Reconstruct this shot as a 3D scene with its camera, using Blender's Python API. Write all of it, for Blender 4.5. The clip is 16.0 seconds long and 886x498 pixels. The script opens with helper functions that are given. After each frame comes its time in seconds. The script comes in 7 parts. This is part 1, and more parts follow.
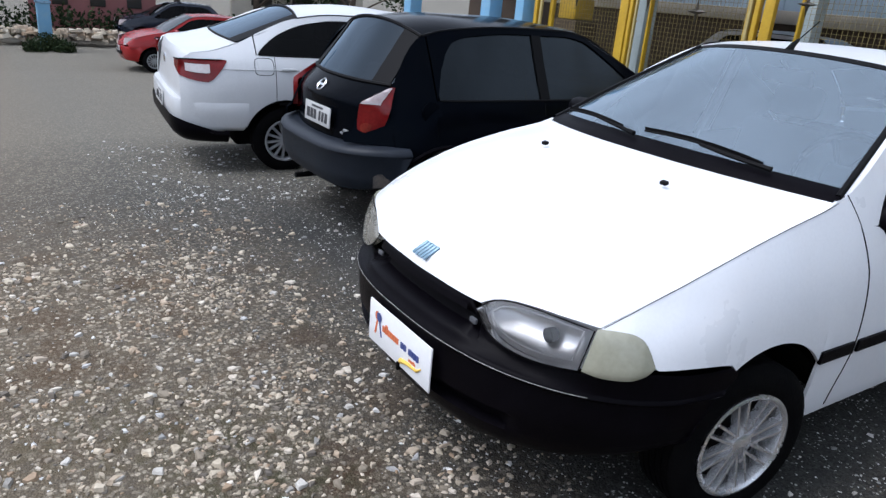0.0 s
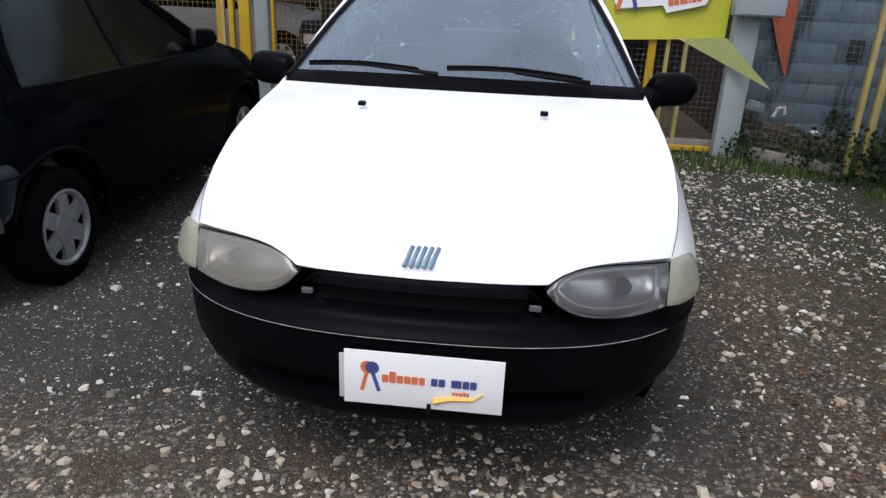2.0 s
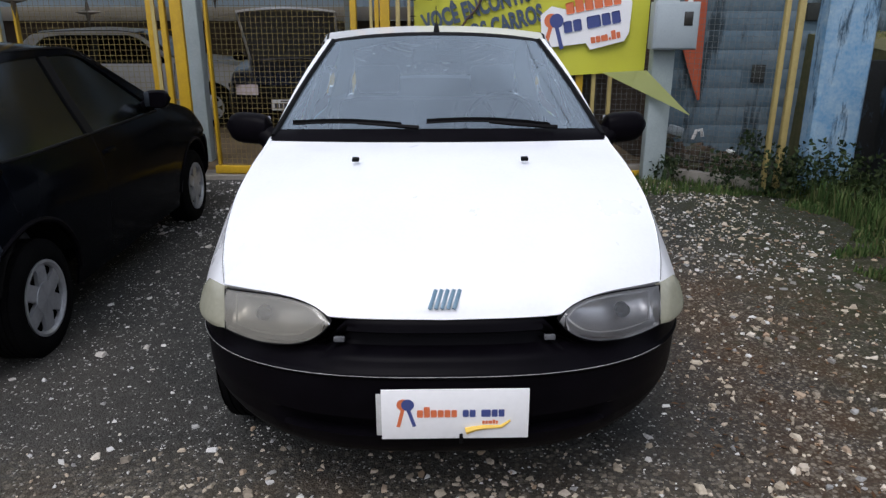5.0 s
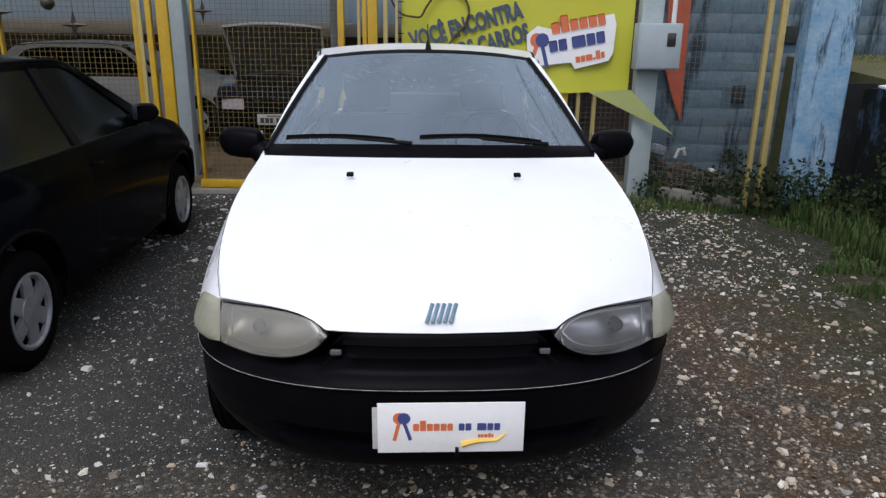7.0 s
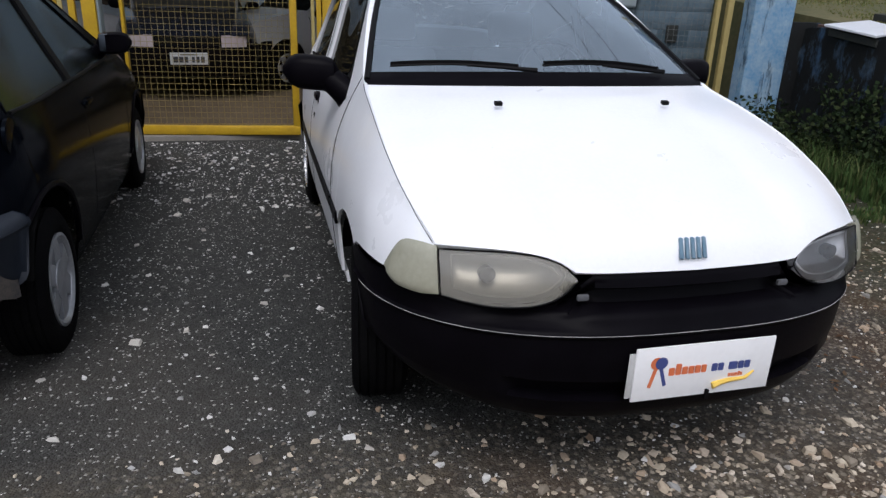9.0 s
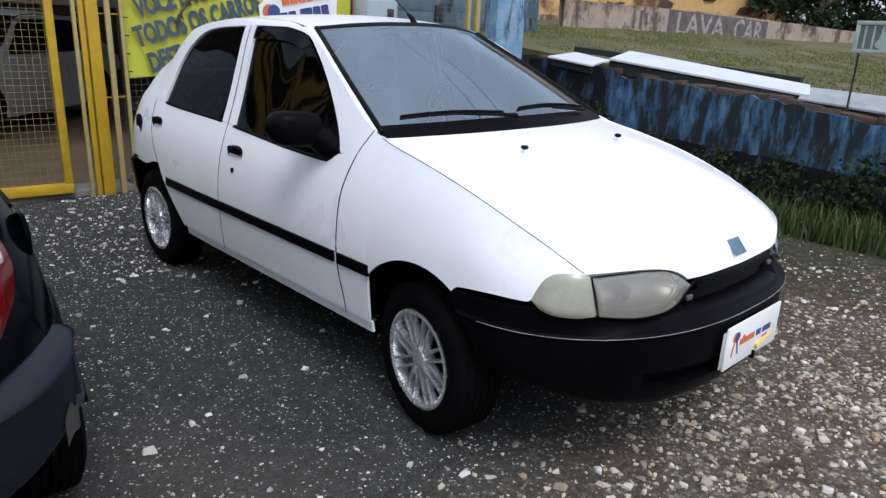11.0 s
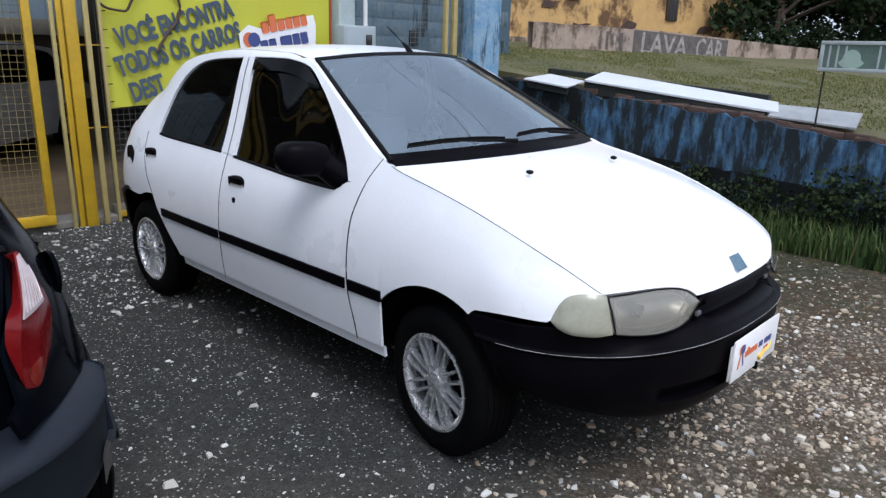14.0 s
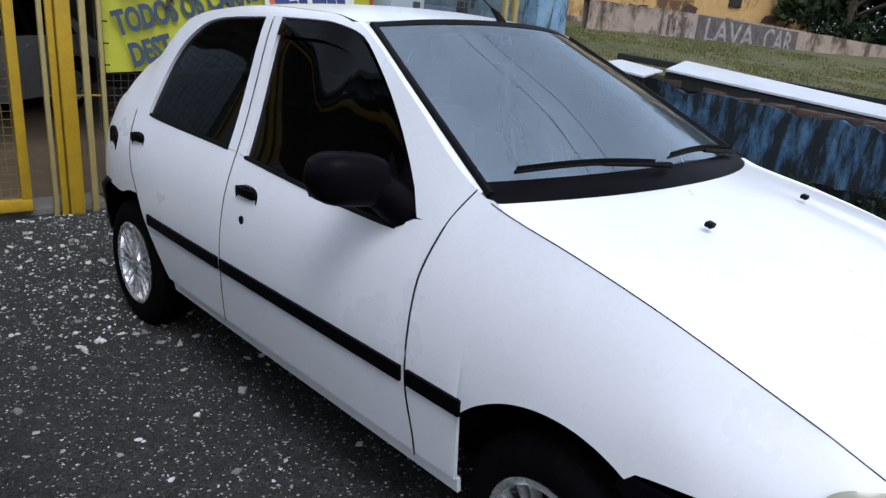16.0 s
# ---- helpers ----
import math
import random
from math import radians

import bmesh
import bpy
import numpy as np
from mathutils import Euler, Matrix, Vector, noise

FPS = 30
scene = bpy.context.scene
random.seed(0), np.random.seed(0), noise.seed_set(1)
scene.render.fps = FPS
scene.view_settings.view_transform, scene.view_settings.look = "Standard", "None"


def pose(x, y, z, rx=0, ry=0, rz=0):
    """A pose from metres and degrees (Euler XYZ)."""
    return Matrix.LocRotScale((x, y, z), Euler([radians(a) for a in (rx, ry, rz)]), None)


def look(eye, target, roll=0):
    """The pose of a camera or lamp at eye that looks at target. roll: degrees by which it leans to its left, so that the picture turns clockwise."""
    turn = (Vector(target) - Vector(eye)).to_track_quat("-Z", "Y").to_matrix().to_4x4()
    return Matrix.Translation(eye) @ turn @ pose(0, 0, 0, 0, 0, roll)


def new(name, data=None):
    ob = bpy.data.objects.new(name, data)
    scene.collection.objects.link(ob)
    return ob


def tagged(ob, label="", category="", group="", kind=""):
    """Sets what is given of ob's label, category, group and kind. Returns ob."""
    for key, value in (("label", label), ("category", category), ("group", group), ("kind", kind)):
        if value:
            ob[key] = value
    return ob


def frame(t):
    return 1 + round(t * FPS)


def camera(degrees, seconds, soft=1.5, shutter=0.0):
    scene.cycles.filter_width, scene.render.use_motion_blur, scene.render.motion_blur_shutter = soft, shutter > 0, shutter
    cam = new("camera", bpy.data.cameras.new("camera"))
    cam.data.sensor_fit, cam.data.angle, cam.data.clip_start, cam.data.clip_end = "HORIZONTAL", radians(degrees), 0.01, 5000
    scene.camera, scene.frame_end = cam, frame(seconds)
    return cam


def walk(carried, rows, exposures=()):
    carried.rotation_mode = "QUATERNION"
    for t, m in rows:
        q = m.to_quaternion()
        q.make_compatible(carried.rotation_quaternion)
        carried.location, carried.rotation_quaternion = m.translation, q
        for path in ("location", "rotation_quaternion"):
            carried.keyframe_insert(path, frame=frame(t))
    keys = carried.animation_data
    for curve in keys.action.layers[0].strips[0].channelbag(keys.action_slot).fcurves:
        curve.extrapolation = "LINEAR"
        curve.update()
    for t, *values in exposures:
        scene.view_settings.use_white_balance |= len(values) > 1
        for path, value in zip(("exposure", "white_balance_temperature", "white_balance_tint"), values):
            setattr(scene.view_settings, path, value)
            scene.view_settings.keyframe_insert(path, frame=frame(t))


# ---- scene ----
cam = camera(64.5, 16.0, soft=1.4, shutter=0.0)
PATH = [
    (0, (1.82, -1.067, 1.565), (0.261, -0.021, 0.876), 5.1),
    (0.5, (1.361, -1.303, 1.539), (-0.027, -0.087, 0.768), 1.7),
    (1, (0.859, -1.462, 1.506), (-0.366, -0.1, 0.704), 0.8),
    (1.5, (0.47, -1.548, 1.453), (-0.24, 0.154, 0.678), 2.8),
    (2, (0.203, -1.566, 1.427), (0.036, 0.295, 0.713), 2.5),
    (2.5, (0.029, -1.725, 1.489), (-0.047, 0.187, 0.907), -0.2),
    (3, (-0.053, -1.859, 1.499), (-0.051, 0.064, 0.951), 0.5),
    (3.5, (-0.06, -1.844, 1.498), (-0.024, 0.062, 0.894), 0.2),
    (4, (-0.041, -1.795, 1.507), (-0.012, 0.098, 0.862), -0.4),
    (6.5, (-0.065, -1.72, 1.51), (0.002, 0.195, 0.936), 0.9),
    (7, (-0.088, -1.755, 1.51), (0.005, 0.158, 0.934), 0.8),
    (7.5, (-0.126, -1.825, 1.508), (0.024, 0.088, 0.944), 0.8),
    (8, (-0.281, -1.769, 1.463), (-0.156, 0.13, 0.85), 2.5),
    (8.5, (-0.662, -1.56, 1.433), (-0.471, 0.314, 0.759), 0.8),
    (9, (-1.082, -1.405, 1.385), (-0.59, 0.401, 0.681), 2.2),
    (11.5, (-2.453, -0.828, 1.466), (-1.096, 0.519, 0.878), 1.8),
    (12, (-2.475, -0.815, 1.474), (-1.129, 0.553, 0.912), 1.4),
    (12.5, (-2.482, -0.814, 1.476), (-1.122, 0.544, 0.926), 1.5),
    (13, (-2.488, -0.825, 1.481), (-1.102, 0.513, 0.944), 1.6),
    (13.5, (-2.493, -0.826, 1.477), (-1.101, 0.505, 0.938), 1.7),
    (14, (-2.49, -0.81, 1.48), (-1.096, 0.514, 0.928), 1.6),
    (14.5, (-2.461, -0.765, 1.475), (-1.088, 0.576, 0.914), 1.7),
    (15, (-2.323, -0.641, 1.46), (-0.947, 0.71, 0.927), 2.2),
    (15.5, (-2.127, -0.361, 1.443), (-0.808, 1.032, 0.877), 3.9),
    (16, (-1.931, 0.105, 1.44), (-0.577, 1.442, 0.825), 4.8),
]
walk(cam, [(t, look(eye, target, roll)) for t, eye, target, roll in PATH],
     exposures=[(0.0, 0.84, 5720, 13), (0.5, 0.81, 5720, 13), (1.1, 0.74, 5720, 13), (1.7, 0.62, 6050, 15), (2.4, 0.40, 6050, 15), (9.2, 0.36, 6050, 15), (11.5, 0.70, 5780, 13), (15.0, 0.70, 5760, 13), (16.0, 0.48, 5720, 13)])

# ---- light: a bright overcast sky ----
world = bpy.data.worlds.new("sky")
scene.world = world
world.use_nodes = True
sky = world.node_tree.nodes.new("ShaderNodeTexSky")
sky.sky_type, sky.sun_disc = "NISHITA", False
sky.sun_elevation, sky.sun_rotation = radians(58), radians(200)
sky.air_density, sky.dust_density, sky.ozone_density = 1.0, 5.0, 1.0
soft_sky = world.node_tree.nodes.new("ShaderNodeHueSaturation")
soft_sky.inputs["Saturation"].default_value = 0.35
world.node_tree.links.new(sky.outputs[0], soft_sky.inputs["Color"])
cloud = world.node_tree.nodes.new("ShaderNodeMix")
cloud.data_type = "RGBA"
cloud.inputs["Factor"].default_value = 0.5
world.node_tree.links.new(soft_sky.outputs[0], cloud.inputs["A"])
# broad soft banks of cloud all over the sky
cloud_co, cloud_noise, cloud_tone = (world.node_tree.nodes.new("ShaderNode" + k) for k in ("TexCoord", "TexNoise", "MapRange"))
cloud_noise.inputs["Scale"].default_value, cloud_noise.inputs["Detail"].default_value = 1.7, 5
cloud_noise.inputs["Roughness"].default_value = 0.55
cloud_tone.inputs["From Min"].default_value, cloud_tone.inputs["From Max"].default_value = 0.34, 0.66
cloud_tone.inputs["To Min"].default_value, cloud_tone.inputs["To Max"].default_value = 3.4, 8.0
world.node_tree.links.new(cloud_co.outputs["Generated"], cloud_noise.inputs["Vector"])
world.node_tree.links.new(cloud_noise.outputs["Fac"], cloud_tone.inputs["Value"])
grey = world.node_tree.nodes.new("ShaderNodeCombineColor")
for channel, share in (("Red", 0.93), ("Green", 1.0), ("Blue", 1.07)):
    mul = world.node_tree.nodes.new("ShaderNodeMath")
    mul.operation = "MULTIPLY"
    mul.inputs[1].default_value = share
    world.node_tree.links.new(cloud_tone.outputs["Result"], mul.inputs[0])
    world.node_tree.links.new(mul.outputs[0], grey.inputs[channel])
world.node_tree.links.new(grey.outputs[0], cloud.inputs["B"])
world.node_tree.links.new(cloud.outputs["Result"], world.node_tree.nodes["Background"].inputs["Color"])
world.node_tree.nodes["Background"].inputs["Strength"].default_value = 0.13
sun = new("sun", bpy.data.lights.new("sun", "SUN"))
sun.data.energy, sun.data.angle, sun.data.color = 0.9, radians(25), (1.0, 0.97, 0.92)
sun.matrix_world = look((-3, -8, 14), (0, 0, 0))

# ---- materials ----
def material(name, base=(0.5, 0.5, 0.5), rough=0.5, metal=0.0, spec=0.5, coat=0.0, second=None, scale=4.0,
             fine=60.0, amount=0.5, bump=0.0, bump_scale=200.0, per_object=0.0):
    """A surface with stains at one scale, grain at another, and relief."""
    m = bpy.data.materials.new(name)
    m.use_nodes = True
    nt = m.node_tree
    b = nt.nodes["Principled BSDF"]
    b.inputs["Roughness"].default_value = rough
    b.inputs["Metallic"].default_value = metal
    b.inputs["Specular IOR Level"].default_value = spec
    b.inputs["Coat Weight"].default_value = coat
    b.inputs["Coat Roughness"].default_value = 0.04
    b.inputs["Base Color"].default_value = (*base, 1)
    link = nt.links.new
    co = nt.nodes.new("ShaderNodeTexCoord")
    if second is not None:
        big, small = nt.nodes.new("ShaderNodeTexNoise"), nt.nodes.new("ShaderNodeTexNoise")
        big.inputs["Scale"].default_value, small.inputs["Scale"].default_value = scale, fine
        big.inputs["Detail"].default_value, small.inputs["Detail"].default_value = 6, 4
        big.inputs["Roughness"].default_value = 0.65
        link(co.outputs["Object"], big.inputs["Vector"])
        link(co.outputs["Object"], small.inputs["Vector"])
        add = nt.nodes.new("ShaderNodeMath")
        add.operation = "MULTIPLY_ADD"
        link(small.outputs["Fac"], add.inputs[0])
        add.inputs[1].default_value = 0.5
        link(big.outputs["Fac"], add.inputs[2])
        ramp = nt.nodes.new("ShaderNodeMapRange")
        ramp.inputs["From Min"].default_value, ramp.inputs["From Max"].default_value = 0.75 - 0.25 * amount, 0.75 + 0.35
        link(add.outputs[0], ramp.inputs["Value"])
        mix = nt.nodes.new("ShaderNodeMix")
        mix.data_type = "RGBA"
        mix.inputs["A"].default_value, mix.inputs["B"].default_value = (*base, 1), (*second, 1)
        link(ramp.outputs["Result"], mix.inputs["Factor"])
        out = mix.outputs["Result"]
        if per_object:
            info = nt.nodes.new("ShaderNodeObjectInfo")
            hsv = nt.nodes.new("ShaderNodeHueSaturation")
            rng = nt.nodes.new("ShaderNodeMapRange")
            rng.inputs["To Min"].default_value, rng.inputs["To Max"].default_value = 1 - per_object, 1 + per_object
            link(info.outputs["Random"], rng.inputs["Value"])
            link(rng.outputs["Result"], hsv.inputs["Value"])
            link(out, hsv.inputs["Color"])
            out = hsv.outputs["Color"]
        link(out, b.inputs["Base Color"])
        rr = nt.nodes.new("ShaderNodeMapRange")
        rr.inputs["To Min"].default_value, rr.inputs["To Max"].default_value = max(0.02, rough * 0.85), min(1, rough * 1.2)
        link(big.outputs["Fac"], rr.inputs["Value"])
        link(rr.outputs["Result"], b.inputs["Roughness"])
    if bump:
        n = nt.nodes.new("ShaderNodeTexNoise")
        n.inputs["Scale"].default_value, n.inputs["Detail"].default_value = bump_scale, 5
        link(co.outputs["Object"], n.inputs["Vector"])
        bp = nt.nodes.new("ShaderNodeBump")
        bp.inputs["Strength"].default_value, bp.inputs["Distance"].default_value = bump, 0.01
        link(n.outputs["Fac"], bp.inputs["Height"])
        link(bp.outputs["Normal"], b.inputs["Normal"])
    return m


def glass(name, tint, clear=0.5, rough=0.02, ior=1.5, haze=0.12, sheen=(1, 1, 1)):
    """Window glass: partly clear with its tint, with a mirror coat by Fresnel."""
    m = bpy.data.materials.new(name)
    m.use_nodes = True
    nt = m.node_tree
    nt.nodes.remove(nt.nodes["Principled BSDF"])
    out = nt.nodes["Material Output"]
    tr, df, gl = (nt.nodes.new("ShaderNodeBsdf" + k) for k in ("Transparent", "Diffuse", "Glossy"))
    tr.inputs["Color"].default_value = (*tint, 1)
    df.inputs["Color"].default_value = (*[c * haze for c in tint], 1)
    gl.inputs["Roughness"].default_value = rough
    gl.inputs["Color"].default_value = (*sheen, 1)
    a, b, f = nt.nodes.new("ShaderNodeMixShader"), nt.nodes.new("ShaderNodeMixShader"), nt.nodes.new("ShaderNodeFresnel")
    f.inputs["IOR"].default_value = ior
    a.inputs["Fac"].default_value = clear
    link = nt.links.new
    link(df.outputs[0], a.inputs[1])
    link(tr.outputs[0], a.inputs[2])
    link(f.outputs[0], b.inputs["Fac"])
    link(a.outputs[0], b.inputs[1])
    link(gl.outputs[0], b.inputs[2])
    link(b.outputs[0], out.inputs["Surface"])
    return m


WHITE = material("white_car_paint", (0.80, 0.81, 0.83), 0.28, coat=0.35, second=(0.74, 0.75, 0.77), scale=2.5, fine=90, amount=0.3)
WHITE_SEDAN = material("white_sedan_paint", (0.56, 0.57, 0.58), 0.3, coat=0.2, second=(0.50, 0.51, 0.52), scale=2, fine=70, amount=0.3)
BLACK = material("black_car_paint", (0.0015, 0.0020, 0.0034), 0.14, spec=0.055, coat=0.0, second=(0.0025, 0.0028, 0.0035), scale=3, fine=60)
RED = material("red_car_paint", (0.26, 0.012, 0.012), 0.25, spec=0.3, coat=0.15, second=(0.22, 0.010, 0.011), scale=3)
NAVY = material("dark_blue_car_paint", (0.008, 0.011, 0.02), 0.2, spec=.3, coat=0.2, second=(0.02, 0.024, 0.035))
PLASTIC = material("black_bumper_plastic", (0.002, 0.0016, 0.0026), 0.40, spec=0.10, second=(0.004, 0.0034, 0.005), scale=7, fine=120, bump=0.06, bump_scale=500)
GREY_PLASTIC = material("grey_bumper_plastic", (0.010, 0.0135, 0.020), 0.45, spec=0.22, second=(0.017, 0.021, 0.029), scale=5, fine=90, bump=0.06, bump_scale=400)
SCRAPE = material("scraped_plastic", (0.085, 0.07, 0.055), 0.8, second=(0.018, 0.021, 0.028), scale=25, fine=150, amount=0.9)
RUBBER = material("tyre_rubber", (0.0025, 0.0025, 0.003), 0.8, spec=0.10, second=(0.006, 0.0057, 0.0054), scale=9, fine=120, bump=0.25, bump_scale=120)
SEAL = material("black_rubber_seal", (0.004, 0.004, 0.0045), 0.55, spec=0.2)
DARK = material("black_underbody", (0.004, 0.004, 0.004), 0.9, spec=0.1)
CABIN = material("cabin_trim", (0.085, 0.088, 0.095), 0.8, second=(0.12, 0.12, 0.125), scale=12)
ALLOY = material("alloy_rim", (0.78, 0.78, 0.79), 0.26, 0.8, second=(0.62, 0.62, 0.63), scale=14)
COVER = material("silver_wheel_cover", (0.40, 0.41, 0.43), 0.34, 0.5, second=(0.26, 0.27, 0.28), scale=12)
CHROME = material("reflector_chrome", (0.75, 0.75, 0.76), 0.15, 1.0)
BOWL = material("satin_reflector", (0.62, 0.62, 0.63), 0.34, 0.9, second=(0.52, 0.52, 0.53), scale=20)
BEZEL = material("pale_lamp_bezel", (0.66, 0.66, 0.67), 0.4, second=(0.56, 0.56, 0.57), scale=20)
WORN = material("worn_plastic_edge", (0.015, 0.014, 0.015), 0.7, second=(0.62, 0.60, 0.58), scale=9, fine=70, amount=1.6)
MIRROR = material("mirror_glass", (0.30, 0.30, 0.32), 0.03, 1.0)
BADGE = material("blue_badge", (0.13, 0.22, 0.29), 0.35, 0.3, second=(0.20, 0.28, 0.34), scale=30)
SCREEN = glass("windscreen_glass", (0.62, 0.75, 0.86), 0.83, ior=2.9, haze=0.62, sheen=(0.78, 0.90, 1.0))
REAR_GLASS = glass("rear_window_glass", (0.82, 0.86, 0.87), 0.92, ior=1.4)
TINTED = glass("tinted_glass", (0.03, 0.033, 0.036), 0.80, ior=1.2)
BLACK_SIDE = glass("black_car_side_glass", (0.012, 0.014, 0.016), 0.8, rough=0.22, ior=1.40, sheen=(0.8, 0.92, 1.0))
DARK_REAR = glass("dark_rear_glass", (0.03, 0.035, 0.04), 0.8, ior=1.44, sheen=(0.7, 0.85, 1.0))
BLACK.node_tree.nodes["Principled BSDF"].inputs["Specular Tint"].default_value = (0.5, 0.72, 1.0, 1)
for m in (BLACK, PLASTIC, RUBBER, DARK, SEAL):
    m.node_tree.nodes["Principled BSDF"].inputs["IOR"].default_value = 1.3
SMOKED = glass("smoked_glass", (0.10, 0.12, 0.14), 0.75, ior=1.6)
LENS = glass("clear_lamp_lens", (0.88, 0.88, 0.88), 0.88, 0.05, 1.5, 0.30)
LENS_HAZY = glass("hazy_lamp_lens", (0.78, 0.75, 0.66), 0.56, 0.10, 1.5, 0.46)
AMBER = material("milky_indicator_lens", (0.33, 0.325, 0.25), 0.22, coat=0.3, second=(0.26, 0.255, 0.19), scale=20)
TAIL_RED = material("red_lamp_lens", (0.13, 0.005, 0.006), 0.14, spec=0.3, coat=0.1, second=(0.19, 0.009, 0.009), scale=18)
TAIL_CLEAR = material("clear_tail_lens", (0.44, 0.38, 0.38), 0.15, coat=0.2, second=(0.34, 0.26, 0.26), scale=22)
PLATE = material("plate_grey", (0.50, 0.50, 0.49), 0.5, second=(0.40, 0.40, 0.39), scale=15)
PLATE_INK = material("plate_ink", (0.03, 0.03, 0.035), 0.6)
PAPER = material("white_sign_board", (0.82, 0.82, 0.82), 0.45, second=(0.76, 0.76, 0.76), scale=6)
INK_ORANGE = material("orange_print", (0.62, 0.16, 0.06), 0.5)
INK_BLUE = material("blue_print", (0.05, 0.07, 0.22), 0.5)
INK_YELLOW = material("yellow_print", (0.75, 0.50, 0.08), 0.5)
INK_GREY = material("grey_blue_print", (0.05, 0.075, 0.115), 0.6)
INK_PALE = material("pale_green_print", (0.62, 0.66, 0.28), 0.6)

# ---- mesh helpers ----
def finish(bm, name, mat, smooth=True):
    me = bpy.data.meshes.new(name)
    bm.normal_update()
    bm.to_mesh(me)
    bm.free()
    me.materials.append(mat)
    if smooth:
        me.polygons.foreach_set("use_smooth", [True] * len(me.polygons))
        me.set_sharp_from_angle(angle=radians(38))
    return me


def part(name, bm, mat, parent=None, label="", smooth=True):
    ob = new(name, finish(bm, name, mat, smooth))
    if parent is not None:
        ob.parent = parent
    if label:
        ob["label"] = label
    return ob


def thing(name, label, category, m=None, group="", kind=""):
    ob = new(name)
    if m is not None:
        ob.matrix_world = m
    return tagged(ob, label, category, group, kind)


def box(bm, x0, x1, y0, y1, z0, z1, bevel=0.0, seg=2):
    r = bmesh.ops.create_cube(bm, size=1.0)
    vs = r["verts"]
    bmesh.ops.scale(bm, vec=(x1 - x0, y1 - y0, z1 - z0), verts=vs)
    bmesh.ops.translate(bm, vec=((x0 + x1) / 2, (y0 + y1) / 2, (z0 + z1) / 2), verts=vs)
    if bevel:
        es = list({e for v in vs for e in v.link_edges})
        bmesh.ops.bevel(bm, geom=es, offset=bevel, segments=seg, profile=0.5, affect="EDGES")
    return vs


def boxed(*a, **k):
    bm = bmesh.new()
    box(bm, *a, **k)
    return bm


def tube(bm, pts, r, n=8, caps=True):
    """A round bar along a line of points; r may be one radius or one for each point."""
    pts = [Vector(p) for p in pts]
    rs = r if isinstance(r, (list, tuple)) else [r] * len(pts)
    rings = []
    for i, p in enumerate(pts):
        d = (pts[min(i + 1, len(pts) - 1)] - pts[max(i - 1, 0)]).normalized()
        a = d.cross(Vector((0, 0, 1)))
        if a.length < 0.05:
            a = d.cross(Vector((1, 0, 0)))
        a.normalize()
        b = d.cross(a)
        rings.append([bm.verts.new(p + (a * math.cos(t) + b * math.sin(t)) * rs[i])
                      for t in (2 * math.pi * k / n for k in range(n))])
    for ra, rb in zip(rings, rings[1:]):
        for k in range(n):
            bm.faces.new((ra[k], ra[(k + 1) % n], rb[(k + 1) % n], rb[k]))
    if caps:
        bm.faces.new(rings[0][::-1])
        bm.faces.new(rings[-1])
    return bm


def grid(bm, rows, flip=False):
    """A sheet of quads through rows of points; quads that shrink to nothing are left out."""
    vs = [[bm.verts.new(p) for p in row] for row in rows]
    fs = []
    for a, b in zip(vs, vs[1:]):
        for k in range(len(a) - 1):
            q = (a[k], b[k], b[k + 1], a[k + 1])
            if flip:
                q = q[::-1]
            fs.append(bm.faces.new(q))
    return vs, fs


def skirt(bm, depth):
    """Folds the rim of a sheet inwards, as pressed metal is folded."""
    bm.normal_update()
    rim = [e for e in bm.edges if e.is_boundary]
    normals = {v: v.normal.copy() for e in rim for v in e.verts}
    r = bmesh.ops.extrude_edge_only(bm, edges=rim)
    made = [g for g in r["geom"] if isinstance(g, bmesh.types.BMVert)]
    for v in made:
        near = min(normals, key=lambda u: (u.co - v.co).length_squared)
        v.co -= normals[near] * depth


def sheet(rows, out, depth=0.012):
    """A pressed panel: rows of points, its outer side facing the direction out."""
    bm = bmesh.new()
    grid(bm, rows)
    bm.normal_update()
    total = Vector((0, 0, 0))
    for f in bm.faces:
        total += f.normal * f.calc_area()
    if total.dot(Vector(out)) < 0:
        bmesh.ops.reverse_faces(bm, faces=bm.faces[:])
    if depth:
        skirt(bm, depth)
    return bm


def curve(points):
    """A smooth function through (x, y) pairs that overshoots nowhere."""
    xs, ys = np.array([p[0] for p in points], float), np.array([p[1] for p in points], float)
    h, d = np.diff(xs), np.diff(ys) / np.diff(xs)
    m = np.zeros(len(xs))
    m[0], m[-1] = d[0], d[-1]
    for i in range(1, len(xs) - 1):
        if d[i - 1] * d[i] > 0:
            m[i] = 2 * d[i - 1] * d[i] / (d[i - 1] + d[i])

    def f(x):
        x = min(max(x, xs[0]), xs[-1])
        i = int(min(np.searchsorted(xs, x, "right") - 1, len(xs) - 2))
        i = max(i, 0)
        t = (x - xs[i]) / h[i]
        return float((2 * t**3 - 3 * t**2 + 1) * ys[i] + (t**3 - 2 * t**2 + t) * h[i] * m[i]
                     + (-2 * t**3 + 3 * t**2) * ys[i + 1] + (t**3 - t**2) * h[i] * m[i + 1])
    return f


def steps(a, b, n, *extra):
    return sorted({round(v, 4) for v in [a + (b - a) * i / n for i in range(n + 1)] + [e for e in extra if a < e < b]})


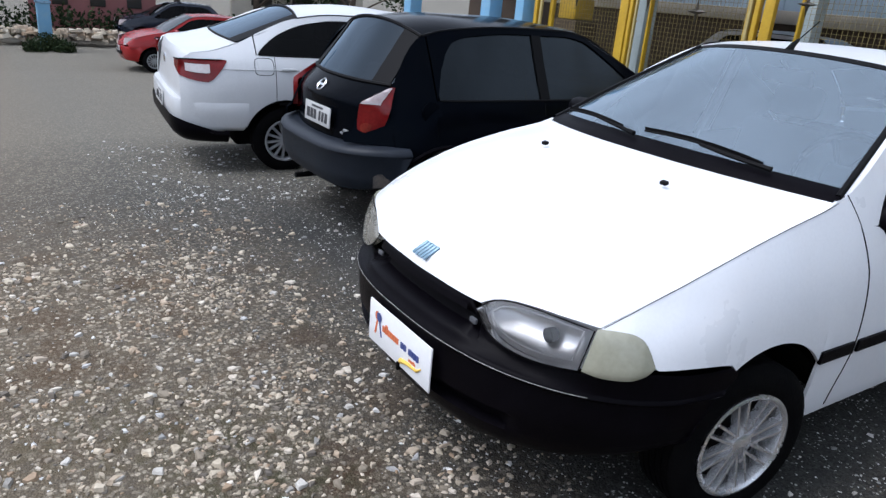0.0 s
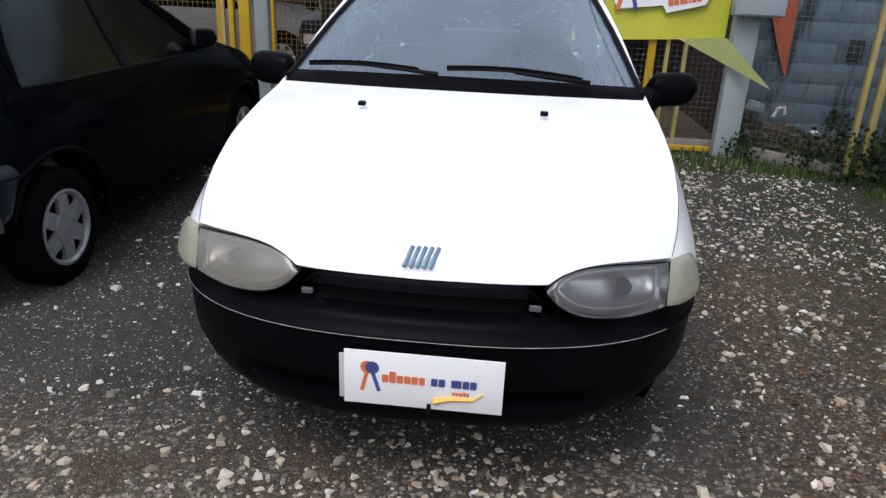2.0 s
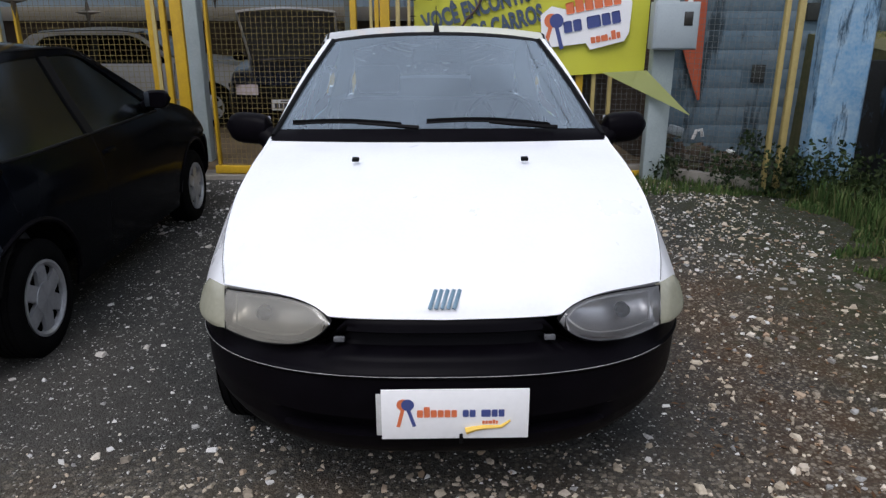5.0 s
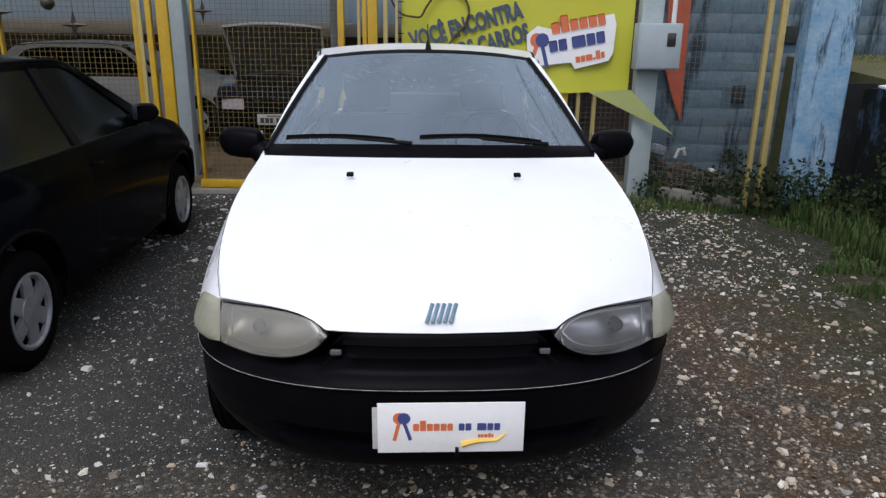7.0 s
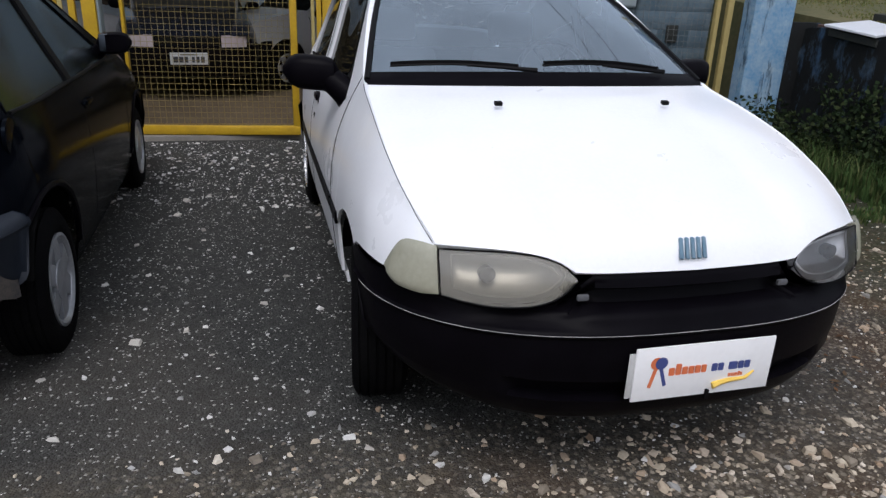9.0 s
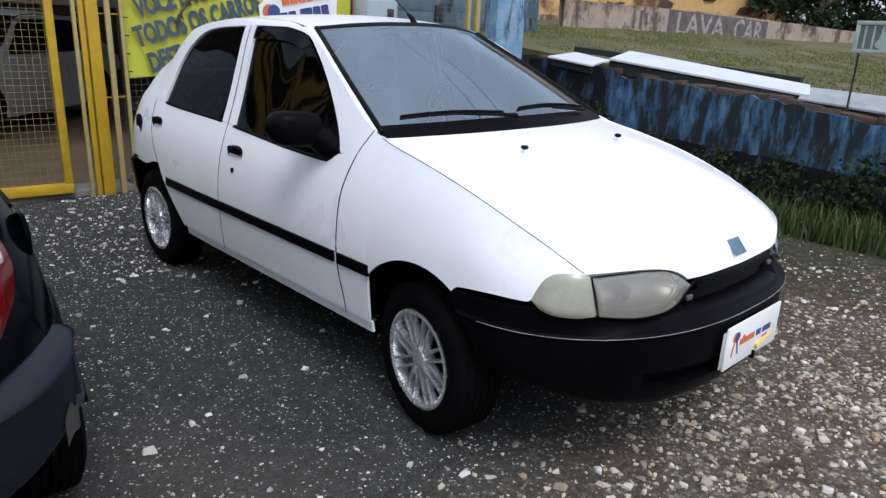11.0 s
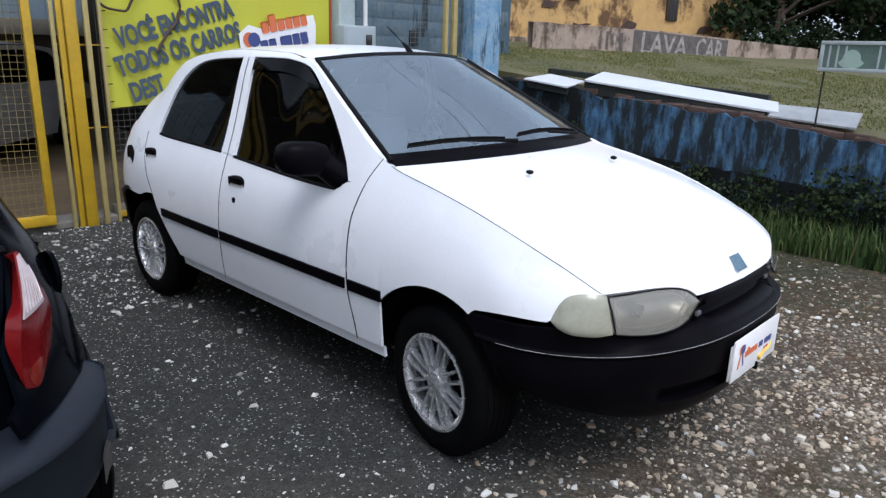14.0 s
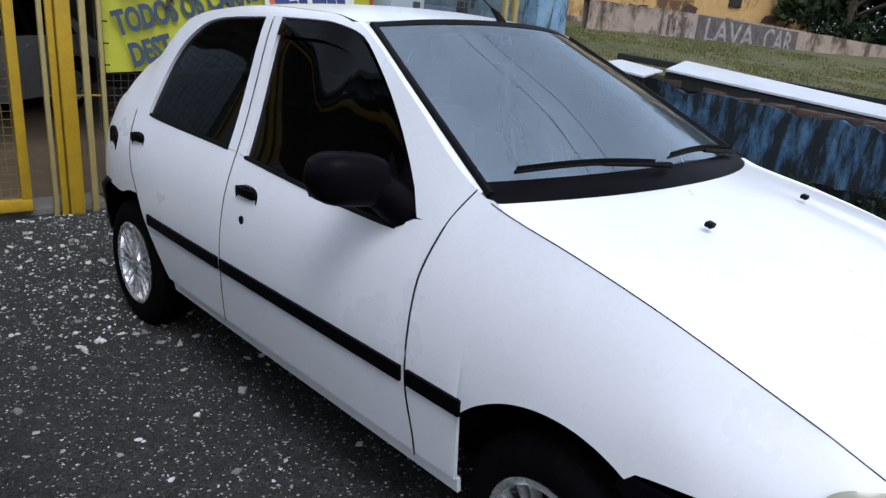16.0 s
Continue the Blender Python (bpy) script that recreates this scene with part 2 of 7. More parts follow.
def lathe(bm, profile, n=40, centre=(0, 0, 0)):
    """Turns (radius, x) pairs round the x axis."""
    rings = []
    for r, x in profile:
        rings.append([bm.verts.new((centre[0] + x, centre[1] + r * math.cos(2 * math.pi * k / n),
                                    centre[2] + r * math.sin(2 * math.pi * k / n))) for k in range(n)])
    for a, b in zip(rings, rings[1:]):
        for k in range(n):
            bm.faces.new((a[k], a[(k + 1) % n], b[(k + 1) % n], b[k]))
    return rings


def outline(bm, pts, thick, to=None):
    """A flat plate with the given outline (x, z pairs), thick towards -y, its face at y = 0."""
    f = bm.faces.new([bm.verts.new((x, 0, z)) for x, z in pts])
    r = bmesh.ops.extrude_face_region(bm, geom=[f])
    vs = [g for g in r["geom"] if isinstance(g, bmesh.types.BMVert)]
    bmesh.ops.translate(bm, vec=(0, -thick, 0), verts=vs)
    bmesh.ops.recalc_face_normals(bm, faces=bm.faces[:])
    if to is not None:
        bm.transform(to)
    return bm


def lettering(words, size, mat, parent, m, name="lettering", thick=0.001, bold=0.0, squeeze=1.0):
    cu = bpy.data.curves.new(name, "FONT")
    cu.body, cu.size, cu.extrude, cu.offset = words, size, thick, bold
    cu.align_x, cu.align_y = "LEFT", "BOTTOM_BASELINE"
    cu.resolution_u = 3
    tmp = bpy.data.objects.new(name, cu)
    scene.collection.objects.link(tmp)
    dg = bpy.context.evaluated_depsgraph_get()
    me = bpy.data.meshes.new_from_object(tmp.evaluated_get(dg))
    bpy.data.objects.remove(tmp)
    me.materials.clear()
    me.materials.append(mat)
    ob = new(name, me)
    ob.parent = parent
    ob.matrix_basis = m @ Matrix.Diagonal((squeeze, 1, 1, 1))
    return ob

# ---- cars: nose at y = 0, tail towards +y, wheels on z = 0 ----
def station(edge, mid, p=2.2):
    """A line across a car's top: at s = -1..1 from edge over the middle to the other edge."""
    def at(s):
        a = abs(s) ** p
        return Vector((s * edge[0], mid[0] + (edge[1] - mid[0]) * a, mid[1] + (edge[2] - mid[1]) * a))
    return at


def loft(lines, n, across=24, span=(-1.0, 1.0)):
    """Rows of points over several stations, smooth from one to the next."""
    columns = []
    for k in range(across + 1):
        s = span[0] + (span[1] - span[0]) * k / across
        ps = [f(s) for f in lines]
        u = [0.0]
        for a, b in zip(ps, ps[1:]):
            u.append(u[-1] + max((a - b).length, 1e-4))
        fs = [curve([(ui, p[i]) for ui, p in zip(u, ps)]) for i in range(3)]
        columns.append([Vector([f(u[-1] * j / n) for f in fs]) for j in range(n + 1)])
    return [list(r) for r in zip(*columns)]


def flank(X, ys, lo, hi, sgn, n=14, warp=None, inset=0.0):
    """Rows of points on a car's side between two heights."""
    rows = []
    for y in ys:
        a, b = lo(y), hi(y)
        row = []
        for k in range(n + 1):
            z = a + (b - a) * k / n
            yy = warp(y, z) if warp else y
            row.append(Vector((sgn * (X(yy, z) - inset), yy, z)))
        rows.append(row)
    return rows


def nose_plan(w, a, p=2.5):
    """A rounded bumper seen from above: for -1..1 the place and the outward normal."""
    def at(s):
        def raw(q):
            th = math.pi / 2 * (1 - abs(q))
            x = w * max(math.cos(th), 0) ** (2 / p)
            return Vector((math.copysign(x, q), a * (1 - math.sin(th)), 0))
        e = 0.004
        t = raw(min(1, s + e)) - raw(max(-1, s - e))
        return raw(s), Vector((t.y, -t.x, 0)).normalized()
    return at


def bumper_rows(plan, profile, n=64, turn=None):
    rows = []
    for i in range(n + 1):
        s = -1 + 2 * i / n
        s = math.copysign(abs(s) ** 0.8, s)
        p, nrm = plan(s)
        row = []
        for d, z in profile(p.x, p.y):
            q = p - nrm * d
            row.append(Vector((q.x, q.y, z)))
        rows.append(row)
    if turn is not None:
        rows = [[turn(q) for q in row] for row in rows]
    return rows


def tyre_mesh(r, rim, w):
    bm = bmesh.new()
    prof = [(rim, -w * 0.92), (rim + 0.02, -w), (r - 0.03, -w), (r - 0.008, -w * 0.93)]
    for k in range(6):
        x = -w * (0.90 - 0.8 * k / 5)
        prof += [(r, x), (r, x + w * 0.11), (r - 0.006, x + w * 0.12), (r - 0.006, x + w * 0.15)] if k < 5 else [(r, x)]
    prof += [(r - 0.012, -w * 0.05), (r - 0.035, 0.004), (rim + 0.03, 0.006), (rim + 0.008, 0.0), (rim, -0.008), (rim - 0.003, -0.03)]
    lathe(bm, prof, 48)
    bmesh.ops.recalc_face_normals(bm, faces=bm.faces[:])
    return finish(bm, "tyre", RUBBER)


def spoke(bm, p, q, wide, deep, x=0.0, bulge=0.0):
    """A bar from p to q (y, z pairs) in the wheel's face."""
    p, q = Vector((x, *p)), Vector((x - bulge, *q))
    d = (q - p).normalized()
    a = Vector((1, 0, 0)).cross(d).normalized() * wide / 2
    o = Vector((-deep, 0, 0))
    vs = [bm.verts.new(v) for v in (p - a, p + a, q + a, q - a, p - a * 1.6 + o, p + a * 1.6 + o, q + a * 1.6 + o, q - a * 1.6 + o)]
    for f in ((0, 1, 2, 3), (0, 4, 5, 1), (1, 5, 6, 2), (2, 6, 7, 3), (3, 7, 4, 0), (7, 6, 5, 4)):
        bm.faces.new([vs[i] for i in f])


def polar(r, deg):
    return (r * math.cos(radians(deg)), r * math.sin(radians(deg)))


def rim_lace(r):
    """An alloy rim with pairs of crossing thin spokes."""
    bm = bmesh.new()
    lathe(bm, [(r, -0.10), (r * 0.99, -0.015), (r + 0.006, 0.004), (r - 0.004, 0.007), (r - 0.014, 0.0), (r - 0.02, -0.03), (r - 0.03, -0.10)], 48)
    for k in range(8):
        d = Vector(polar(1.0, 45 * k + 11))
        o = Vector((-d.y, d.x)) * r * 0.105
        for off in (-1, 1):
            spoke(bm, d * r * 0.20 + o * off * .75, d * r * 0.94 + o * off * 1.15, 0.0085, 0.026, -0.006, -0.006)
    lathe(bm, [(r * 0.34, -0.04), (r * 0.33, -0.022), (r * 0.24, -0.018), (r * 0.22, -0.004), (r * 0.18, 0.0), (0.001, 0.002)], 24)
    for k in range(5):
        y, z = polar(r * 0.36, 72 * k + 20)
        lathe(bm, [(0.010, -0.022), (0.009, -0.004), (0.001, -0.002)], 8, (0, y, z))
    bmesh.ops.recalc_face_normals(bm, faces=bm.faces[:])
    return finish(bm, "rim", ALLOY)


def rim_lobes(r):
    """A silver wheel cover with six broad lobes and dark gaps."""
    bm = bmesh.new()
    lathe(bm, [(r, -0.03), (r + 0.004, 0.004), (r - 0.008, 0.006), (r - 0.018, -0.004), (r - 0.022, -0.02)], 48)
    n = 6
    for k in range(n):
        a = 360 / n * k + 10
        pts = [(0.02, a), (0.45, a - 29), (0.60, a - 22), (0.78, a - 15), (0.94, a - 15), (0.94, a), (0.94, a + 15), (0.78, a + 15), (0.60, a + 22), (0.45, a + 29)]
        for x0, flip in ((-0.002, False),):
            top = [bm.verts.new((0.0 if i in (0,) else (-0.003 if p[0] < 0.9 else -0.01), *polar(r * p[0], p[1]))) for i, p in enumerate(pts)]
            low = [bm.verts.new(v.co - Vector((0.018, 0, 0))) for v in top]
            bm.faces.new(top)
            for i in range(len(pts)):
                j = (i + 1) % len(pts)
                bm.faces.new((top[i], low[i], low[j], top[j]))
    lathe(bm, [(r * 0.45, -0.012), (r * 0.44, 0.001), (r * 0.16, 0.004), (0.001, 0.005)], 24)
    bmesh.ops.recalc_face_normals(bm, faces=bm.faces[:])
    return finish(bm, "rim", COVER, False)


def rim_spokes(r):
    """A silver wheel cover with fourteen spokes."""
    bm = bmesh.new()
    lathe(bm, [(r, -0.05), (r + 0.004, 0.004), (r - 0.01, 0.006), (r - 0.02, -0.01), (r - 0.025, -0.05)], 48)
    for k in range(14):
        a = 360 / 14 * k
        spoke(bm, polar(r * 0.2, a), polar(r * 0.93, a + 4), 0.016, 0.02, -0.004, 0.004)
    lathe(bm, [(r * 0.30, -0.02), (r * 0.29, 0.0), (0.001, 0.006)], 24)
    bmesh.ops.recalc_face_normals(bm, faces=bm.faces[:])
    return finish(bm, "rim", COVER)


def rim_back(r):
    bm = bmesh.new()
    lathe(bm, [(r, -0.06), (0.13, -0.075), (0.001, -0.075)], 32)
    lathe(bm, [(0.115, -0.07), (0.115, -0.05), (0.03, -0.05), (0.03, -0.03), (0.001, -0.03)], 28)
    bmesh.ops.recalc_face_normals(bm, faces=bm.faces[:])
    return finish(bm, "brake", DARK)


def add_wheels(car, places, r, rim_r, w, rim_mesh, label="", turn=0.0):
    tyre, back = tyre_mesh(r, rim_r, w), rim_back(rim_r - 0.01)
    for i, (x, y) in enumerate(places):
        wheel = new("wheel", tyre)
        wheel.parent = car
        steer = turn if i < 2 else 0.0
        side = pose(x, y, r, 0, 0, steer + (0 if x > 0 else 180))
        wheel.matrix_basis = side @ pose(0, 0, 0, 17 + 31 * i, 0, 0)
        for nm, me in (("rim", rim_mesh), ("brake_drum", back)):
            o = new(nm, me)
            o.parent = wheel
            if nm == "rim" and label:
                o["label"] = label


def add_seats(car, y, x=0.34, mat=CABIN):
    for sx in (-x, x):
        bm = bmesh.new()
        box(bm, sx - 0.24, sx + 0.24, y - 0.25, y + 0.25, 0.42, 0.58, 0.05)
        vs = box(bm, -0.23, 0.23, -0.07, 0.07, 0.0, 0.58, 0.05)
        new_vs = [v for v in bm.verts if v.co.z < 0.59 and abs(v.co.y) < 0.08 and v.co.y > -0.08]
        bmesh.ops.transform(bm, matrix=pose(sx, y + 0.24, 0.5, -14, 0, 0), verts=new_vs)
        part("seat", bm, mat, car)
        bm = boxed(-0.13, 0.13, -0.05, 0.05, 0.0, 0.17, 0.04, seg=3)
        bm.transform(pose(sx, y + 0.41, 1.09, -10, 0, 0))
        part("headrest", bm, mat, car)


def add_cabin(car, y_dash, y_front, y_rear, z_dash, half):
    rows = []
    for y, z in ((y_dash - 0.35, z_dash - 0.02), (y_dash, z_dash + 0.02), (y_dash + 0.22, z_dash), (y_dash + 0.30, z_dash - 0.10), (y_dash + 0.28, z_dash - 0.35)):
        rows.append([Vector((half * s, y, z - 0.03 * s * s)) for s in (-1, -0.6, -0.2, 0.2, 0.6, 1)])
    part("dashboard", sheet(rows, (0, 0.3, 1), 0.02), CABIN, car)
    bm = bmesh.new()
    ring = [(0.185 * math.cos(t), 0.0, 0.185 * math.sin(t)) for t in (2 * math.pi * k / 24 for k in range(25))]
    tube(bm, ring, 0.014, 8, False)
    for a in (0, 150, 210, 30):
        tube(bm, [(0, 0.015, 0), (0.18 * math.cos(radians(a - 90)), 0, 0.18 * math.sin(radians(a - 90)))], 0.012, 6)
    box(bm, -0.06, 0.06, -0.02, 0.03, -0.06, 0.05, 0.02)
    bm.transform(pose(0.33, y_dash + 0.42, z_dash + 0.0, -28, 0, 0))
    part("steering_wheel", bm, PLASTIC, car)
    add_seats(car, y_front)
    bm = boxed(-0.60, 0.60, y_rear - 0.3, y_rear + 0.2, 0.42, 0.60, 0.05)
    box(bm, -0.58, 0.58, y_rear + 0.15, y_rear + 0.30, 0.5, 1.02, 0.06)
    part("rear_bench", bm, CABIN, car)


def under_tray(car, x, y0, y1, wells):
    """The dark floor pan and the wheel houses."""
    bm = bmesh.new()
    box(bm, -x + 0.26, x - 0.26, y0 + 0.40, y1 - 0.35, 0.20, 0.42, 0.03)
    part("floor_pan", bm, DARK, car)
    for y, r, half in wells:
        for s in (-1, 1):
            bm = bmesh.new()
            rows = []
            for k in range(15):
                a = radians(22 + 136 * k / 14)
                rows.append([Vector((s * q, y + r * math.cos(a), 0.28 + r * math.sin(a))) for q in (half, half - 0.02, 0.50)])
            grid(bm, rows)
            c = [bm.verts.new(Vector((s * 0.5, y + r * math.cos(radians(22 + 136 * k / 14)), 0.28 + r * math.sin(radians(22 + 136 * k / 14))))) for k in range(15)]
            bm.faces.new(c)
            part("wheel_house", bm, DARK, car)


def handle(car, mat, x, y, z, s, wide=0.13, high=0.062, pull=None):
    """A recessed pull handle: a dark oval cup with a grip over it."""
    bm = bmesh.new()
    n = 20
    ring = [(wide / 2 * math.copysign(abs(math.cos(t)) ** 0.8, math.cos(t)), high / 2 * math.copysign(abs(math.sin(t)) ** 0.8, math.sin(t))) for t in (2 * math.pi * k / n for k in range(n))]
    outer = [bm.verts.new((0.004, a, b)) for a, b in ring]
    inner = [bm.verts.new((-0.001, a * 0.8, b * 0.75)) for a, b in ring]
    bm.faces.new(inner)
    base = [bm.verts.new((-0.012, a, b)) for a, b in ring]
    for k in range(n):
        j = (k + 1) % n
        bm.faces.new((outer[k], outer[j], inner[j], inner[k]))
        bm.faces.new((base[k], base[j], outer[j], outer[k]))
    box(bm, 0.0, 0.014, -wide * 0.42, wide * 0.42, 0.0, high * 0.42, 0.006)
    bmesh.ops.recalc_face_normals(bm, faces=bm.faces[:])
    bm.transform(pose(s * x, y, z, 0, 0, 0 if s > 0 else 180))
    return part("door_handle", bm, pull or mat, car, "black recessed pull handle")


def door_mirror(car, mat, s, base, size=(0.19, 0.10, 0.13), foot=0.040):
    """A mirror housing on a short foot: base is its foot on the door."""
    bm = bmesh.new()
    rings = []
    for k in range(9):
        u = k / 8
        x = base[0] + 0.01 + u * size[0]
        grow = (1 - (2 * u - 0.95) ** 4 * 0.55) * (1 if k not in (0, 8) else 0.55)
        cy, cz = base[1] + 0.03 + 0.05 * u, base[2] + 0.06 + 0.012 * u
        ring = []
        for j in range(16):
            t = 2 * math.pi * j / 16
            yy = math.copysign(abs(math.cos(t)) ** 0.7, math.cos(t)) * size[1] / 2 * grow
            zz = math.copysign(abs(math.sin(t)) ** 0.7, math.sin(t)) * size[2] / 2 * grow
            ring.append(bm.verts.new((s * x, cy + min(yy, size[1] * 0.38), cz + zz)))
        rings.append(ring)
    for a, b in zip(rings, rings[1:]):
        for j in range(16):
            bm.faces.new((a[j], a[(j + 1) % 16], b[(j + 1) % 16], b[j]))
    bm.faces.new(rings[0])
    bm.faces.new(rings[-1])
    tube(bm, [(s * (base[0] - 0.03), base[1] - 0.01, base[2] - 0.02), (s * (base[0] + 0.03), base[1] + 0.02, base[2] + 0.03), (s * (base[0] + 0.08), base[1] + 0.045, base[2] + 0.06)], [foot * 1.1, foot * 0.95, foot], 12)
    bmesh.ops.recalc_face_normals(bm, faces=bm.faces[:])
    ob = part("door_mirror", bm, mat, car, "black plastic door mirror")
    bm = boxed(s * (base[0] + 0.03), s * (base[0] + size[0] - 0.01), base[1] + 0.03 + size[1] * 0.42, base[1] + 0.036 + size[1] * 0.46, base[2] + 0.02, base[2] + 0.115, 0.002)
    part("mirror_glass", bm, MIRROR, ob)
    return ob


def wiper(car, pts, blade, lift=0.012):
    bm = bmesh.new()
    tube(bm, pts, [0.010, 0.007, 0.006, 0.005][:len(pts)], 6)
    tube(bm, blade, 0.0045, 6)
    n = len(blade)
    for k in range(n - 1):
        a, b = Vector(blade[k]), Vector(blade[k + 1])
        vs = [bm.verts.new(v) for v in (a, b, b + Vector((0, -0.004, 0.016)), a + Vector((0, -0.004, 0.016)))]
        bm.faces.new(vs)
    return part("wiper", bm, SEAL, car, "black windscreen wiper")


def number_plate(car, m, wide=0.40, high=0.13):
    ob = part("number_plate", boxed(-wide / 2, wide / 2, -0.004, 0.004, -high / 2, high / 2, 0.002), PLATE, car, "grey number plate with dark bars")
    ob.matrix_basis = m
    for x0, x1 in ((-0.165, -0.115), (-0.105, -0.06), (-0.05, -0.01), (0.03, 0.06), (0.075, 0.11), (0.125, 0.165)):
        part("plate_bar", boxed(x0, x1, -0.0055, -0.004, -0.042, 0.022), PLATE_INK, ob)
    part("plate_bar", boxed(-0.09, 0.09, -0.0055, -0.004, 0.036, 0.05), PLATE_INK, ob)
    return ob

def block_word(name, mat, parent, m, word, unit, thick):
    """A row of plain letter-sized blocks, each (width, height) in units, slightly slanted."""
    u = 0.0
    for w, h in word:
        bm = boxed(0, w * unit, -thick, 0, 0, h * unit * 1.35, unit * .12, seg=1)
        bm.transform(m @ Matrix.Translation((u, 0, 0)) @ Matrix.Shear("XZ", 4, (.12, 0)))
        part(name, bm, mat, parent, smooth=False)
        u += (w + .17) * unit


# ---- the white hatchback ----
def white_hatchback():
    car = thing("hatchback_car", "old white five-door hatchback with black bumpers and lace alloy wheels", "car")
    wide = curve([(0, .34), (.05, .52), (.1, .62), (.14, .665), (.2, .722), (.35, .778), (.5, .802), (.85, .814), (1.3, .814), (2.3, .814), (3.0, .806), (3.3, .79), (3.75, .76)])
    tuck = curve([(.2, .94), (.27, .962), (.35, .978), (.5, .995), (.6, 1.0), (.7, .992), (.8, .972), (.9, .935), (.95, .912), (1.05, .865), (1.2, .80), (1.35, .735), (1.42, .695), (1.46, .66)])
    tail = curve([(.2, 3.70), (.6, 3.75), (.94, 3.68), (1.05, 3.60), (1.235, 3.37), (1.40, 3.10), (1.5, 3.0)])
    near_tail = curve([(0, .86), (.06, .925), (.15, .965), (.3, .99), (.55, 1.0)])

    def base_x(y, z):
        lean = min(max(.75 * (z - .6), 0), .16)
        return wide(y - lean) * tuck(z) * near_tail(max(tail(z) - y, 0))

    # the line between bonnet and wing, and on up the screen pillar, along the roof and down the rear pillar
    line_z = curve([(.243, .757), (.35, .812), (.5, .872), (.7, .937), (.9, .985), (1.186, 1.045), (1.55, 1.236), (1.80, 1.368), (1.918, 1.415), (2.05, 1.438), (2.37, 1.444), (2.77, 1.415), (3.0, 1.375), (3.16, 1.315), (3.3, 1.215), (3.45, 1.11), (3.56, 1.005), (3.64, .93)])
    line_x = curve([(.243, .656), (.35, .684), (.5, .706), (.7, .716), (.9, .713), (1.186, .700), (1.55, .632), (1.80, .568), (1.918, .545), (2.05, .560), (2.37, .578), (2.77, .573), (3.0, .566), (3.16, .556), (3.3, .560), (3.45, .608), (3.56, .635), (3.64, .645)])

    def X(y, z):
        b, top = base_x(y, z), line_z(y)
        low = .66 if y < 1.2 else .95
        if z <= low or top <= low + .02:
            return b
        t = min((z - low) / (top - low), 1)
        return b + (line_x(y) - base_x(y, top)) * t ** (2 if y < 1.2 else 1.3)

    door_y = curve([(.30, 1.27), (.37, 1.276), (.55, 1.312), (.79, 1.317), (.95, 1.285), (1.09, 1.205)])
    back_y = curve([(.30, 2.78), (.32, 2.80), (.55, 3.02), (.66, 3.09), (.73, 3.147), (.9, 3.225), (.97, 3.235)])
    belt = curve([(1.2, .962), (1.39, .958), (1.43, .916), (1.50, .914), (2.25, .945), (2.4, .955), (3.01, .968), (3.2, .985)])
    pane_top = curve([(1.385, .958), (1.44, 1.03), (1.588, 1.182), (1.75, 1.305), (1.87, 1.375), (1.97, 1.400), (2.05, 1.41), (2.28, 1.408), (2.37, 1.404), (2.683, 1.385), (2.80, 1.365), (2.90, 1.32), (3.0, 1.235), (3.07, 1.10), (3.10, .985)])

    def arch(y, cy, r, cz=.285, floor=.335):
        d = r * r - (y - cy) ** 2
        return max(cz + math.sqrt(d), floor) if d > 0 else floor

    front, rear, gap = .838, 3.197, .004
    for s in (-1, 1):
        out = (s, 0, 0.1)
        # wing
        lo = curve([(.243, .745), (.27, .742), (.312, .732), (.335, .700), (.352, .660), (.5, .650), (.62, .636), (.64, .632)])
        ys = steps(.245, .64, 16) + steps(.66, 1.115, 22) + [1.121, 1.16, 1.2, 1.24, 1.28, 1.30]
        wing_lo = lambda y: lo(y) if y <= .64 else (arch(y, front, .372) if y < 1.118 else .335)
        wing_hi = lambda y: min(line_z(min(y, 1.19)), 1.046)
        warp = lambda y, z: y if y < 1.13 else 1.13 + (y - 1.13) * (door_y(z) - gap - 1.13) / .17
        part("wing", sheet(flank(X, ys, wing_lo, wing_hi, s, 16, warp), out), WHITE, car)
        # doors below the glass
        warp = lambda y, z: door_y(z) + gap + (y - 1.3) * (2.318 - door_y(z) - gap) / (2.318 - 1.3)
        front_door = part("front_door", sheet(flank(X, steps(1.3, 2.318, 20), lambda y: .335, belt, s, 18, warp), out), WHITE, car)
        warp = lambda y, z: 2.326 + (y - 2.326) * (back_y(z) - gap - 2.326) / (3.2 - 2.326)
        rear_door = part("rear_door", sheet(flank(X, steps(2.326, 3.2, 18), lambda y: .335, belt, s, 18, warp), out), WHITE, car)
        # sill
        part("sill", sheet(flank(X, steps(1.12, 2.80, 16), lambda y: .286, lambda y: .330, s, 5, None, .012), out), WHITE, car)
        # rear quarter
        q_lo = lambda y: arch(y, rear, .365, .275, .30) if y < 3.50 else .615
        ys = steps(3.2, 3.50, 12) + [3.505, 3.55, 3.6, 3.64]
        warp = lambda y, z: back_y(z) + gap + (y - 3.2) * (min(tail(z), 3.66) - back_y(z) - gap) / (3.64 - 3.2)
        part("quarter_panel", sheet(flank(X, ys, lambda y: max(arch(y, rear, .365, .275, .60), .60), lambda y: .99, s, 12, warp), out), WHITE, car)
        # the strip of wing between rear door and arch
        # pillars and roof rail round the side glass
        ys = [1.195, 1.22, 1.25, 1.3, 1.36, 1.385] + steps(1.43, 3.10, 46) + [3.105, 3.14, 3.18, 3.25, 3.33, 3.42, 3.5, 3.56]
        up_lo = lambda y: belt(y) - .004 if y < 1.388 or y > 3.102 else pane_top(y) + .004
